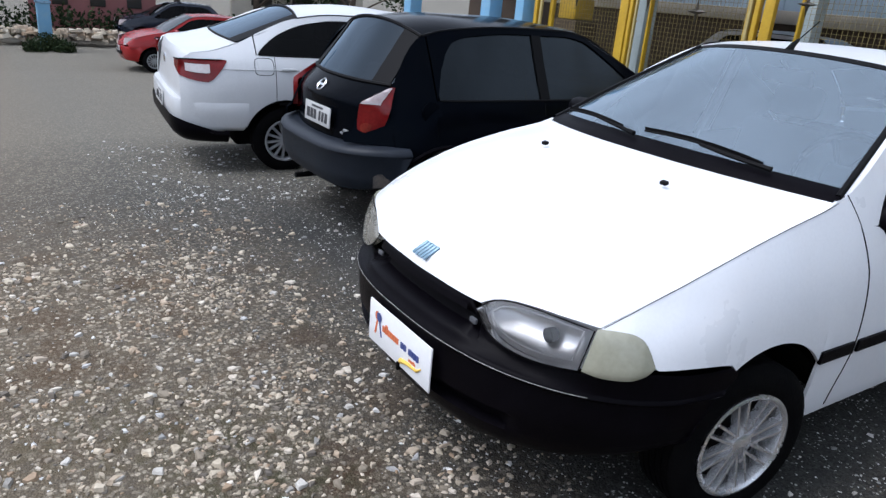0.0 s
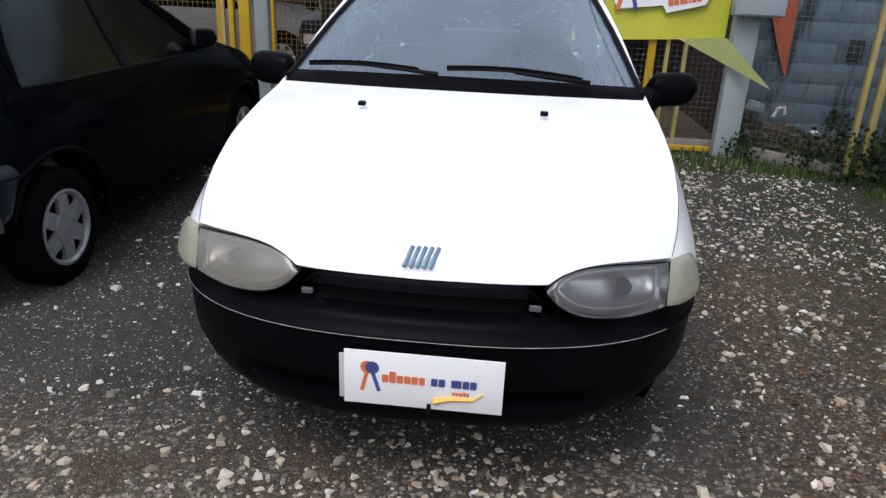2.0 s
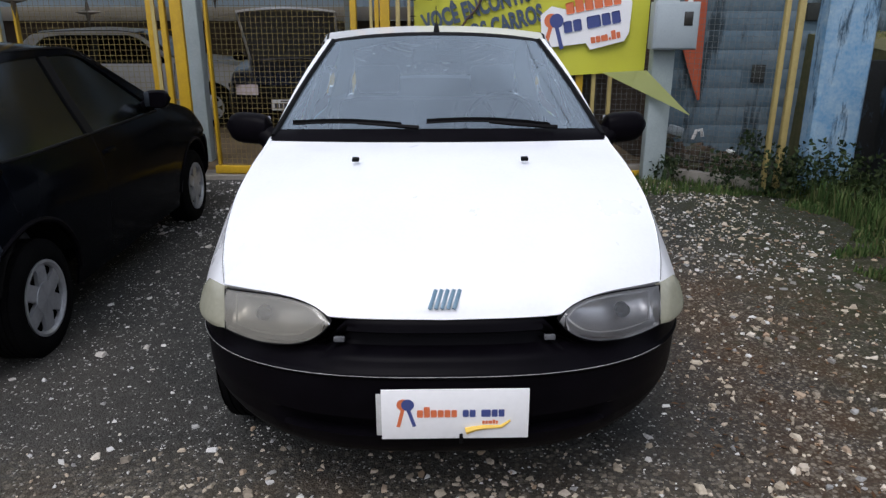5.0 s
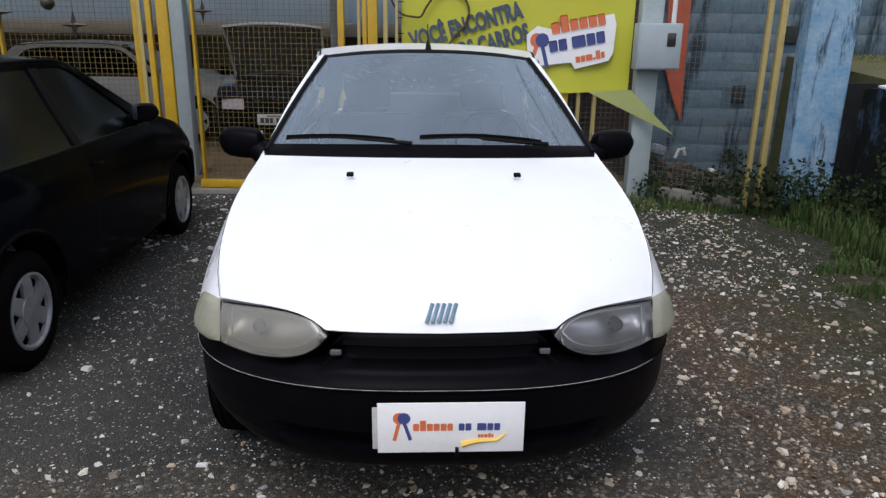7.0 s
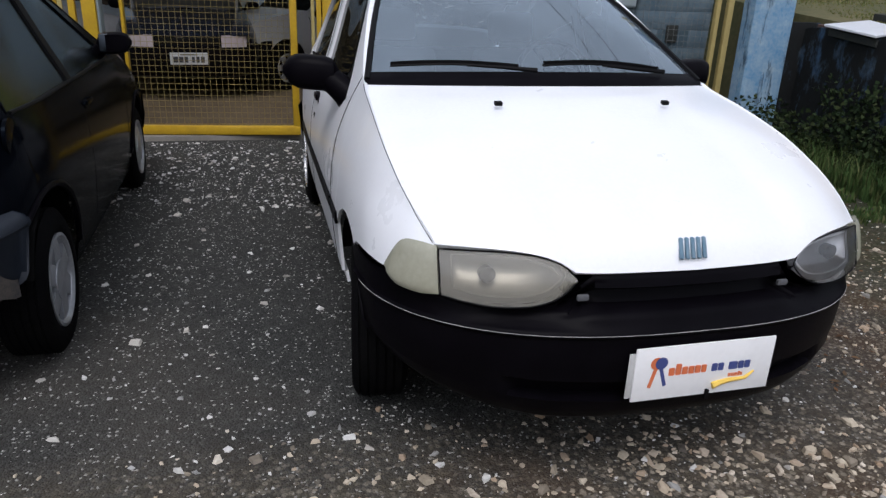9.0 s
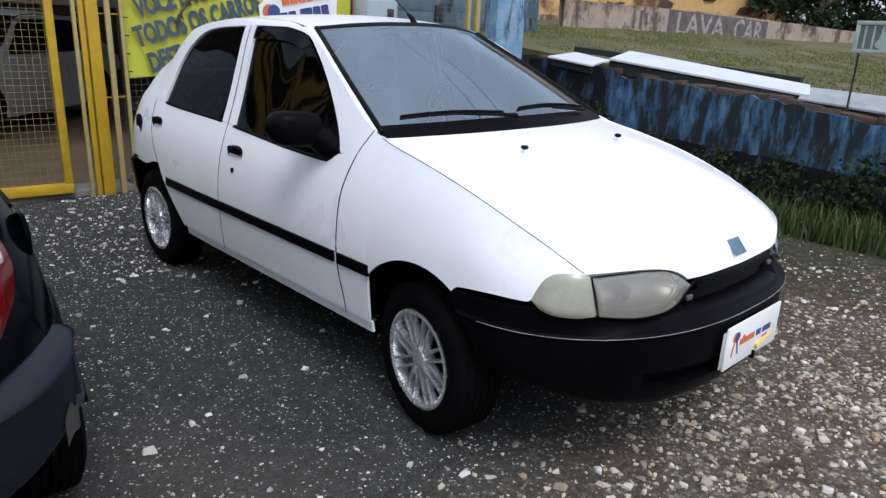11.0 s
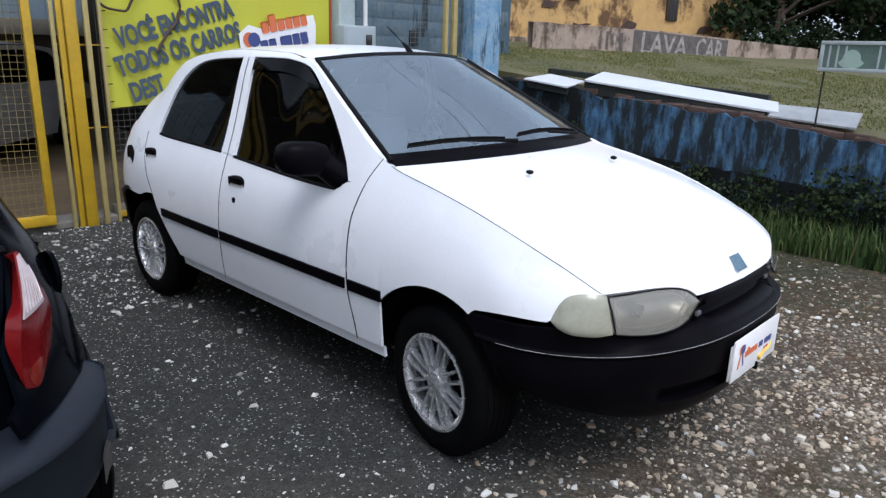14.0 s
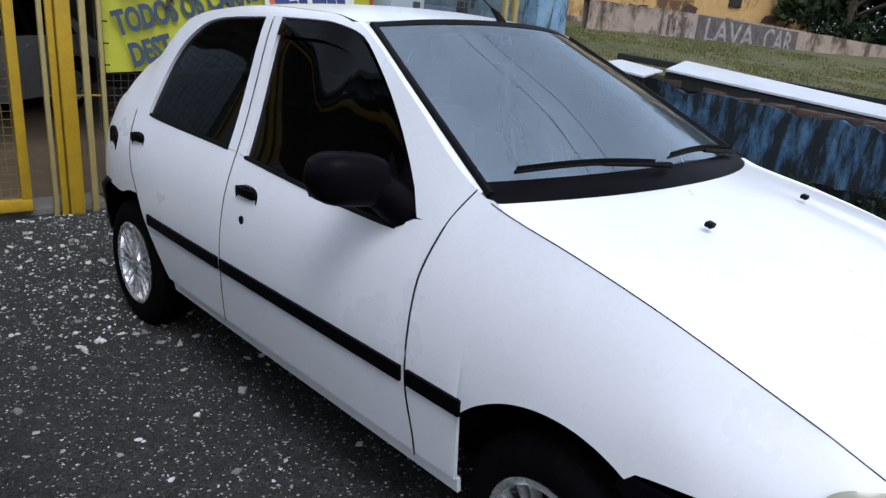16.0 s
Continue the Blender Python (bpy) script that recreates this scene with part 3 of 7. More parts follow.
        part("roof_rail", sheet(flank(X, ys, up_lo, lambda y: max(line_z(y), up_lo(y) + .004), s, 8), out, .02), WHITE, car)
        part("centre_pillar", sheet(flank(X, [2.262, 2.29, 2.316], lambda y: belt(y) + .002, lambda y: pane_top(y) + .006, s, 8, lambda y, z: y + .03 * (z - .95) * (1 if y < 2.3 else 0)), out, .02), WHITE, front_door)
        part("centre_pillar", sheet(flank(X, [2.326, 2.35, 2.384], lambda y: belt(y) + .002, lambda y: pane_top(y) + .006, s, 8, lambda y, z: y - .03 * (z - .95) * (1 if y > 2.36 else 0)), out, .02), WHITE, rear_door)
        # side glass
        part("side_window", sheet(flank(X, steps(1.56, 2.27, 18), lambda y: belt(y) - .01, pane_top, s, 10, None, .014), out, .004), TINTED, front_door, "dark tinted side window")
        part("side_window", sheet(flank(X, steps(2.375, 3.098, 20), lambda y: belt(y) - .01, pane_top, s, 10, None, .014), out, .004), TINTED, rear_door, "dark tinted side window")
        part("mirror_panel", sheet(flank(X, steps(1.39, 1.565, 8), belt, lambda y: min(pane_top(y), 1.16), s, 6, None, .004), out, .01), PLASTIC, front_door)
        # rain guard along the top of the front window
        part("rain_guard", sheet(flank(X, steps(1.50, 2.26, 20), lambda y: pane_top(y) - .055, lambda y: pane_top(y) - .004, s, 4, None, -.006), out, .004), TINTED, front_door, "dark plastic rain guard")
        # window seals
        for a, b in ((1.45, 2.262), (2.384, 3.08)):
            bm = bmesh.new()
            tube(bm, [(s * (X(y, belt(y)) - .004), y, belt(y) - .002) for y in steps(a, b, 14)], .009, 6)
            part("window_seal", bm, SEAL, front_door if a < 2 else rear_door)
        # rub strip
        for a, b, dr in ((1.105, 1.300, car), (1.325, 2.312, front_door), (2.332, 2.96, rear_door)):
            part("rub_strip", sheet(flank(X, steps(a, b, 10), lambda y: .533, lambda y: .577, s, 4, None, -.009), out, .012), PLASTIC, dr, "black rub strip")
        x = X(2.2, .828)
        handle(front_door, PLASTIC, x, 2.18, .829, s, .135, .076)
        handle(rear_door, PLASTIC, X(3.12, .85), 3.12, .856, s, .12, .072)
        bm = bmesh.new()
        lathe(bm, [(.014, -.01), (.014, .003), (.009, .004), (.001, .001)], 14)
        bm.transform(pose(s * X(2.185, .750), 2.185, .750, 0, 0, 0 if s > 0 else 180))
        part("door_lock", bm, SEAL, front_door)
        door_mirror(front_door, PLASTIC, s, (.742, 1.470, .972), (.220, .13, .140), .055)
        if s < 0:
            bm = bmesh.new()
            lathe(bm, [(.062, -.012), (.062, .002), (.054, .004), (.05, .001), (.001, .001)], 28)
            bm.transform(pose(s * (X(3.43, .81) + .002), 3.43, .81, 0, 0, 180 - 9))
            part("fuel_cap", bm, PLASTIC, car, "black round fuel filler cap")
        # indicator, wrapping the corner
        plan_x = curve([(0, .653), (.3, .694), (.65, .734), (1, .760)])
        plan_y = curve([(0, .213), (.3, .246), (.65, .298), (1, .356)])
        top_z = curve([(0, .756), (.3, .760), (.55, .757), (.75, .745), (.9, .717), (1, .672)])
        low_z = curve([(0, .636), (.3, .630), (.6, .632), (.85, .645), (1, .666)])
        rows = []
        for k in range(17):
            u = k / 16
            row = []
            for q in (0, .06, .15, .3, .5, .7, .85, .94, 1):
                z = low_z(u) + (top_z(u) - low_z(u)) * q
                puff = .012 * min(1, 5 * q, 5 * (1 - q)) ** .5 * min(1, .3 + 4 * u, 5 * (1 - u) + .1)
                row.append(Vector((s * (plan_x(u) - .33 * (z - .69) * u + puff * (.3 + .6 * u)), plan_y(u) + .30 * (z - .69) * (1 - .6 * u) - puff * .8, z)))
            rows.append(row)
        part("indicator", sheet(rows, (s, -1, 0), .03), AMBER, car, "milky yellowed corner indicator")
        # headlamp: reflector bowl under a lens
        top = curve([(.323, .702), (.345, .727), (.38, .744), (.43, .755), (.5, .759), (.58, .756), (.65, .751)])
        bot = curve([(.323, .696), (.345, .672), (.39, .645), (.45, .630), (.53, .625), (.60, .630), (.65, .638)])
        dep = curve([(.323, .079), (.4, .098), (.5, .130), (.6, .176), (.65, .205)])
        for nm, back, mat in (("headlamp", 0.0, LENS_HAZY if s < 0 else LENS), ("reflector", .09, BOWL)):
            rows = []
            for x in steps(.324, .650, 18):
                a, b = bot(x), top(x)
                row = []
                for k in range(11):
                    q = k / 10
                    z = a + (b - a) * q
                    bow = math.sin(math.pi * q)
                    edge = min((x - .323) / .06, (.651 - x) / .05, 1)
                    y = dep(x) + .34 * (z - .68) - (.012 if not back else -.055 * edge) * bow + (back * .25)
                    row.append(Vector((s * x, y, z)))
                rows.append(row)
            lamp = part(nm, sheet(rows, (0, -1, 0), .03 if not back else 0), mat, car if not back else lamp, ("yellowed headlamp lens" if s < 0 else "clear headlamp lens") if not back else "")
        # dark gasket round the lamp
        rim = [(x, top(x)) for x in steps(.324, .650, 16)] + [(x, bot(x)) for x in steps(.324, .650, 16)[::-1]]
        bm = bmesh.new()
        tube(bm, [(s * x, dep(x) + .34 * (z - .68) - .003, z) for x, z in rim + rim[:1]], .0021, 5, False)
        part("lamp_gasket", bm, SEAL, lamp.parent)
        # pale inner edge, and a dark cap as the bowl's dark reflection
        inner = [(.355 + (x - .323) * .80, .690 + (z - .690) * .72) for x, z in rim]
        bm = bmesh.new()
        tube(bm, [(s * x, dep(x) + .34 * (z - .68) + .020, z) for x, z in inner + inner[:1]], .0035, 5, False)
        part("lamp_bezel", bm, BEZEL, lamp.parent)
        bm = bmesh.new()
        lathe(bm, [(.001, .0), (.020, .004), (.022, .03)], 16, (0, 0, 0))
        bm.transform(pose(s * .53, .205, .69, 0, 0, -90))
        part("dark_reflection_cap", bm, GREY_PLASTIC, lamp.parent)
        # dark shut lines
        for thin, pts in ((.0012, [(y, line_z(y) - .002) for y in steps(.25, 1.17, 40)]), (.0020, [(door_y(z), z) for z in steps(.325, 1.06, 24)]),
                          (.0014, [(2.322, z) for z in steps(.325, 1.40, 18)]), (.0014, [(back_y(z), z) for z in steps(.56, .97, 14)])):
            bm = bmesh.new()
            tube(bm, [(s * (X(y, z) + .0003), y, z) for y, z in pts], thin, 5)
            part("shut_line", bm, SEAL, car)
        # screen pillar trim
        bm = bmesh.new()
        edge_x, edge_z = curve([(1.196, .690), (1.555, .606), (1.915, .508)]), curve([(1.196, 1.050), (1.555, 1.238), (1.915, 1.418)])
        tube(bm, [(s * (edge_x(y) - .004), y - .006, edge_z(y) + .002) for y in steps(1.196, 1.90, 14)], .012, 6)
        part("screen_trim", bm, SEAL, car)
        rows = [[Vector((s * (edge_x(y) + (line_x(y) - edge_x(y)) * q), y, edge_z(y) + (line_z(y) - edge_z(y)) * q + .004 * math.sin(math.pi * q))) for q in (0, .33, .67, 1)] for y in steps(1.21, 1.925, 14)]
        part("screen_pillar", sheet(rows, (s * .3, -.5, 1), .01), WHITE, car)
        bm = bmesh.new()
        tube(bm, [(s * (line_x(y) - .004), y, line_z(y) - .004) for y in steps(1.93, 3.05, 14)], .006, 6)
        part("roof_gutter", bm, SEAL, car)

    # bonnet
    f_y = curve([(0, .060), (.2, .068), (.325, .085), (.37, .101), (.42, .122), (.5, .157), (.58, .196), (.656, .243)])
    f_z = curve([(0, .716), (.325, .718), (.345, .732), (.38, .749), (.43, .760), (.5, .764), (.58, .762), (.656, .757)])
    rear_line = station((.697, 1.168, 1.037), (1.012, 1.053))
    g_mid = curve([(0, 0), (.03, .135), (.06, .215), (.14, .335), (.29, .50), (.545, .72), (.76, .87), (1, 1)])
    hl = lambda t: .243 + .94 * t
    rows = []
    for i in range(45):
        t = (i / 44) ** 1.5
        row = []
        for k in range(37):
            s = -1 + k / 18
            F, R, a = Vector((s * .656, f_y(abs(s) * .656), f_z(abs(s) * .656))), rear_line(s), abs(s) ** 2.2
            y = F.y + (R.y - F.y) * t
            ye = hl(t)
            zm = F.z + (R.z - F.z) * g_mid(t)
            zl = F.z + (R.z - F.z) * (line_z(ye) - .757) / (1.045 - .757)
            row.append(Vector((s * (line_x(ye) - .003), y, zm + (zl - zm) * a)))
        rows.append(row)
    hood = part("bonnet", sheet(rows, (0, -.2, 1), .014), WHITE, car)
    for x in (-.309, .309):
        bm = boxed(-.013, .013, -.010, .010, -.004, .009, .003)
        bm.transform(pose(x, .81, 1.023, 14, 0, 0))
        part("washer_jet", bm, SEAL, hood)
    # badge of five slanted bars on the bonnet's nose
    for k in range(5):
        bm = boxed(-.0055, .0055, -.004, .004, -.032, .032, .002)
        bm.transform(pose(-.034 + .017 * k, .088, .766, -46, 24, 0))
        part("badge_bar", bm, BADGE, hood, "blue badge bar")

    # windscreen, cowl, roof
    low = station((.690, 1.196, 1.050), (1.045, 1.070))
    mid = station((.606, 1.555, 1.238), (1.42, 1.277))
    top = station((.508, 1.915, 1.418), (1.80, 1.452))
    part("windscreen", sheet(loft([low, mid, top], 14, 30), (0, -1, 1), .005), SCREEN, car, "bluish windscreen")
    cowl = station((.670, 1.230, 1.069), (1.082, 1.091))
    up = lambda f, d: (lambda s: f(s) + Vector((0, -d * .5, d)))
    lip = station((.700, 1.160, 1.026), (1.000, 1.043))
    part("scuttle", sheet(loft([lip, up(low, .006), up(cowl, .006)], 5, 26), (0, -1, 1), .006), PLASTIC, car, "black scuttle panel")
    head0 = lambda s: top(s) + (low(s) - top(s)) * .035
    part("screen_band", sheet(loft([up(head0, .003), up(top, .003)], 2, 26), (0, -1, 1), .004), SEAL, car)
    r0 = station((.538, 1.922, 1.418), (1.80, 1.452))
    r1 = station((.570, 2.25, 1.444), (2.25, 1.480))
    r2 = station((.568, 2.75, 1.417), (2.78, 1.465))
    r3 = station((.550, 3.14, 1.325), (3.22, 1.395))
    part("roof", sheet(loft([r0, r1, r2, r3], 20, 24), (0, 0, 1), .014), WHITE, car)
    r4, r5 = station((.560, 3.46, 1.085), (3.52, 1.12)), station((.60, 3.56, .97), (3.63, .99))
    part("rear_window", sheet(loft([r3, r4], 6, 20), (0, 1, 1), .005), REAR_GLASS, car)
    r6, r7 = station((.62, 3.66, .80), (3.70, .82)), station((.60, 3.69, .60), (3.74, .60))
    part("tailgate", sheet(loft([r4, r5, r6, r7], 10, 20), (0, 1, 0), .014), WHITE, car)
    for s in (-1, 1):
        rows = [[Vector((s * (.615 + .075 * u), 3.675 - .05 * u - .12 * (z - .63), z)) for u in (0, .35, .7, 1)] for z in (.63, .72, .82, .93)]
        part("tail_lamp", sheet(rows, (s * .4, 1, 0), .02), TAIL_RED, car)

    # front bumper
    plan = nose_plan(.812, .60, 2.5)
    ztop = curve([(0, .712), (.29, .712), (.35, .650), (.5, .626), (.62, .632), (.70, .650), (.76, .655), (.812, .645)])

    def profile(x, y):
        ax, zt = abs(x), ztop(abs(x))
        fade = min(max((.20 - (y - .03)) / .18, 0), 1)
        pts = [(.085 * fade + .012, zt - .008), (.062 * fade + .006, zt)]
        for k in range(1, 17):
            z = zt + (.592 - zt) * k / 16
            d = (.060 * fade + .004) * ((z - .592) / (zt - .592)) ** .8
            wz = min(max((z - .628) / .008, 0), 1) * min(max((.678 - z) / .010, 0), 1)
            lim = .40 - (z - .628) / .05 * .085
            wx = min(max((lim - ax) / .03, 0), 1)
            pts.append((d + .05 * wz * wx, z))
        pts += [(-.004, .588), (-.006, .581), (-.002, .574), (.004, .570), (.002, .52), (.004, .47)]
        slot = min(max((.50 - ax) / .04, 0), 1)
        pts += [(.008, .43), (.012 + .035 * slot, .42), (.014 + .04 * slot, .375), (.018, .365), (.030, .330), (.048, .300), (.078, .278), (.14, .260)]
        side = min(max((y - .05) / .40, 0), 1)
        drop = .012 + .02 * (ax / .75) ** 2
        pts = [(d, z - drop * min(max((z - .46) / .11, 0), 1) * min(max((.70 - z) / .09, 0), 1)) for d, z in pts]
        return [(d * (1 - .45 * side) if z < .45 else d, .45 - (.45 - z) * (1 - .58 * side) if z < .45 else z) for d, z in pts]
    def clear_arch(q):
        d = .342 ** 2 - (q.z - .285) ** 2
        limit = front - math.sqrt(d) if d > 0 else 9
        if q.y > .45:
            q = Vector((q.x, .45 + (q.y - .45) * 1.5, q.z))
        return Vector((q.x, min(q.y, limit), q.z))
    rows = bumper_rows(plan, profile, 88, clear_arch)
    bumper = part("front_bumper", sheet(rows, (0, -1, 0), .0), PLASTIC, car, "black plastic front bumper with a slot grille")
    for x in (-.30, .30):
        part("grille_clip", boxed(x - .016, x + .016, .080, .092, .640, .657, .004), CABIN, bumper)
    # pale worn edge on the bumper's ridge
    bm = bmesh.new()
    ridge = []
    for i in range(61):
        p, nrm = plan(-.93 + 1.50 * i / 60)
        ridge.append((p.x + nrm.x * .005, p.y + nrm.y * .005, .5715 - .02 * (abs(p.x) / .75) ** 2))
    tube(bm, ridge, .0011, 5)
    part("worn_edge", bm, WORN, bumper, "pale worn edge")
    back = lambda q: Vector((q.x, 3.78 - q.y, q.z))
    prof = lambda x, y: [(.06, .625), (.01, .615), (-.01, .59), (0, .5), (.01, .40), (.04, .30), (.10, .27)]
    part("rear_bumper", sheet(bumper_rows(nose_plan(.80, .34, 3), prof, 48, back), (0, 1, 0), 0), PLASTIC, car, "black plastic rear bumper")

    # antenna, wipers, mirror
    bm = bmesh.new()
    tube(bm, [(0, 1.815, 1.448), (0, 1.84, 1.475), (0, 1.87, 1.495)], [.016, .012, .006], 10)
    tube(bm, [(0, 1.87, 1.495), (-.0, 1.99, 1.575)], .0025, 6)
    part("antenna", bm, SEAL, car, "short black roof antenna")

    def glass_at(x, v):
        s = x / (.69 - .182 * v)
        a, b, c = low(s), mid(s), top(s)
        p = a + (b - a) * (v / .5) if v < .5 else b + (c - b) * ((v - .5) / .5)
        return (p.x, p.y - .012, p.z + .022)
    wiper(car, [glass_at(-.08, .03), glass_at(-.2, .05), glass_at(-.33, .068)], [glass_at(-.60 + .45 * k / 8, .062 - .02 * k / 8 + .02 * math.sin(math.pi * k / 8)) for k in range(9)])
    wiper(car, [glass_at(.48, .03), glass_at(.32, .05), glass_at(.2, .072)], [glass_at(-.05 + .50 * k / 8, .066 - .03 * (k / 8) ** 2 + .02 * math.sin(math.pi * k / 8)) for k in range(9)])
    bm = boxed(-.12, .12, -.02, .01, -.035, .035, .014, seg=3)
    tube(bm, [(0, -.01, .03), (0, -.06, .075)], .008, 6)
    bm.transform(pose(0, 1.86, 1.345, 12, 0, 0))
    part("rear_view_mirror", bm, PLASTIC, car)
    add_cabin(car, 1.42, 2.12, 2.85, .985, .66)
    under_tray(car, .80, .25, 3.62, ((front, .36, .79), (rear, .355, .78)))
    add_wheels(car, [(-.79, front), (.79, front), (-.785, rear), (.785, rear)], .285, .182, .175, rim_lace(.182), "silver lace-spoke alloy rim", -8.0)

    # advertising board in place of the number plate
    board = tagged(part("sign_board", boxed(-.207, .207, -.003, .003, -.0775, .0775, .001), PAPER), "white advertising board fixed on the front bumper", "sign")
    board.matrix_world = pose(.027, -.008, .459, 0, 0, 0)
    bm = bmesh.new()
    for k in range(6):
        lathe(bm, [(.011, -.002), (.011, .001), (.001, .001)], 8, (-.004, 0, -.05 + .02 * k))
    old = part("old_plate", boxed(-.222, .19, .004, .008, -.070, .062, .002), PLATE, board, "old plate behind")
    for nm, mat, u0, v, word, unit in (("orange_block", INK_ORANGE, -.107, -.008, ((1, 1), (1, 1.45), (1, 1), (1, 1), (1, 1), (.9, 1)), .0165),
                                       ("blue_block", INK_BLUE, .021, -.008, ((1, 1), (1, 1)), .0165), ("blue_block", INK_BLUE, .073, -.008, ((1.6, 1), (1, 1), (1, 1)), .0165),
                                       ("orange_block", INK_ORANGE, .076, -.031, ((1, 1), (1, 1), (1.4, 1), (1, 1.3), (.8, 1)), .0075)):
        block_word(nm, mat, board, pose(u0, -.003, v), word, unit, .0012)
    for cx, mat, tilt in ((-.146, INK_ORANGE, 14), (-.133, INK_BLUE, -18)):
        bm = bmesh.new()
        lift = .0045 + (.0008 if tilt < 0 else 0)
        ring = [(cx + .018 * math.cos(t), -lift, .032 + .018 * math.sin(t)) for t in (2 * math.pi * k / 20 for k in range(20))]
        bm.faces.new([bm.verts.new(p) for p in ring][::-1])
        part("key_ring", bm, mat, board)
        bm = boxed(-.005, .005, -.0042 if tilt > 0 else -.0040, -.003, -.06, 0)
        bm.transform(pose(cx, 0, .02, 0, tilt, 0))
        part("key_stem", bm, mat, board)
    bm = bmesh.new()
    tube(bm, [(.03 + .125 * u, -.004, -.052 + .012 * math.sin(3 * u) + .03 * max(u - .75, 0) * 4 * u) for u in (0, .2, .4, .6, .8, 1)], [.011, .008, .007, .006, .005, .003], 6)
    part("bar_yellow", bm, INK_YELLOW, board)
    part("tow_hook", boxed(.012, .022, -.012, .006, -.092, -.062, .002), SEAL, board, "small black bracket")
    return car


white_hatchback()

# ---- the other cars ----
def plain_car(name, label, paint, L, W, H, front, rear, line, belt, pane_top, panes, shuts, bumper_mat, rim_mesh, r_tyre=.285,
              rim_r=.178, hood=(), screen=(), roof=(), hatch=(), glass_mat=TINTED, split=.0, m=None, group="", tail_z=(), bump=None,
              deck=True, rear_bump=None, tail_w=.86, corner=None, bump_w=.995, bump_p=3.0, z_b=.60):
    """A car from its main lines. line: (y, z, x) of the edge between side and top, from the nose to the tail."""
    car = thing(name, label, "car", m, group)
    wide = curve([(0, .66 * W), (.08, .80 * W), (.2, .90 * W), (.4, .965 * W), (.75, W), (L - .8, W)] + [(L - a, b * W) for a, b in (corner or ((.35, .985), (.12, .95), (0, tail_w)))])
    k = 1.45 / H
    tuck0 = curve([(.2, .95), (.27, .965), (.35, .98), (.5, .995), (.6, 1.0), (.7, .995), (.8, .98), (.9, .95), (.95, .93), (1.05, .875), (1.2, .80), (1.35, .735), (1.46, .68)])
    line_z, line_x = curve([(a, b) for a, b, c in line]), curve([(a, c) for a, b, c in line])
    tail = curve(tail_z or [(.2, L - .04), (.6, L), (1.5, L)])

    def base_x(y, z):
        return wide(y + (L - tail(z)) * (1 if y > L / 2 else 0)) * tuck0(z * k)

    def X(y, z):
        b, top = base_x(y, z), line_z(y)
        low = .62 if y < 1.2 else belt - .12
        if z <= low or top <= low + .02:
            return b
        return b + (line_x(y) - base_x(y, top)) * min((z - low) / (top - low), 1) ** 1.7
    ra = r_tyre + .085

    def arch(y, c, floor):
        d = ra * ra - (y - c) ** 2
        return max(r_tyre + math.sqrt(d), floor) if d > 0 else floor
    top_of = curve(pane_top)
    for s in (-1, 1):
        out = (s, 0, .1)
        cuts = [.12, *shuts, L - .06]
        names = ["wing"] + ["door"] * (len(shuts) - 1) + ["quarter_panel"]
        for nm, a, b in zip(names, cuts, cuts[1:]):
            floor = .30
            lo = lambda y: max(arch(y, front, floor), arch(y, rear, floor), z_b if y < front - ra + .02 or y > rear + ra - .02 else floor)
            hi = lambda y: (line_z(y) if y < shuts[0] or y > panes[-1][1] + .03 else belt)
            ys = steps(a + .003, b - .003, max(8, int((b - a) * 22)), front - ra + .018, front - ra + .022, front + ra - .002, front + ra + .002, rear - ra - .002, rear - ra + .002, rear + ra - .022, rear + ra - .018, panes[-1][1] + .029, panes[-1][1] + .031)
            part(nm, sheet(flank(X, ys, lo, lambda y: max(hi(y), lo(y) + .01), s, 12), out), paint, car)
            if nm == "door":
                handle(car, paint, X(b - .12, belt - .12), b - .12, belt - .12, s, .15, .055)
        part("sill", sheet(flank(X, steps(front + ra, rear - ra, 8), lambda y: .21, lambda y: .298, s, 3, None, .006), out), paint, car)
        y0, y1 = panes[0][0], panes[-1][1]
        ys = steps(y0 - .02, y1 + .02, 36, y0 + .004, y1 - .004)
        lo = lambda y: belt + .002 if y < y0 or y > y1 else top_of(y) + .004
        part("roof_rail", sheet(flank(X, [shuts[0] + .0, (shuts[0] + y0) / 2] + ys, lo, lambda y: max(line_z(y), lo(y) + .004), s, 6), out, .02), paint, car)
        for a, b in panes:
            part("side_window", sheet(flank(X, steps(a, b, 14), lambda y: belt - .01, top_of, s, 8, None, .012), out, .004), glass_mat, car)
        for (a, b), (c, d) in zip(panes, panes[1:]):
            part("pillar", sheet(flank(X, [b - .01, c + .01], lambda y: belt, lambda y: top_of(y) + .006, s, 6), out, .02), SEAL, car)
        bm = bmesh.new()
        tube(bm, [(s * (X(y, belt) - .002), y, belt) for y in steps(y0, y1, 14)], .008, 6)
        part("window_seal", bm, SEAL, car)
        for y in shuts:
            bm = bmesh.new()
            zb, zt = max(arch(y, front, .3), arch(y, rear, .3)), belt
            tube(bm, [(s * (X(y, z) - .0015), y, z) for z in steps(zb, zt, 8)], .003, 5)
            part("shut_line", bm, SEAL, car)
        door_mirror(car, PLASTIC if paint is not RED else paint, s, (X(shuts[0] + .2, belt) - .03, shuts[0] + .2, belt + .03), (.19, .10, .12))
        bm = bmesh.new()
        tube(bm, [(s * (line_x(y) - .004), y, line_z(y)) for y in steps(screen[0][0][1], roof[-1][0][1], 20)], .008, 6)
        part("roof_gutter", bm, SEAL, car)
    part("bonnet", sheet(loft([station(*q) for q in hood], 18, 24), (0, -.3, 1)), paint, car)
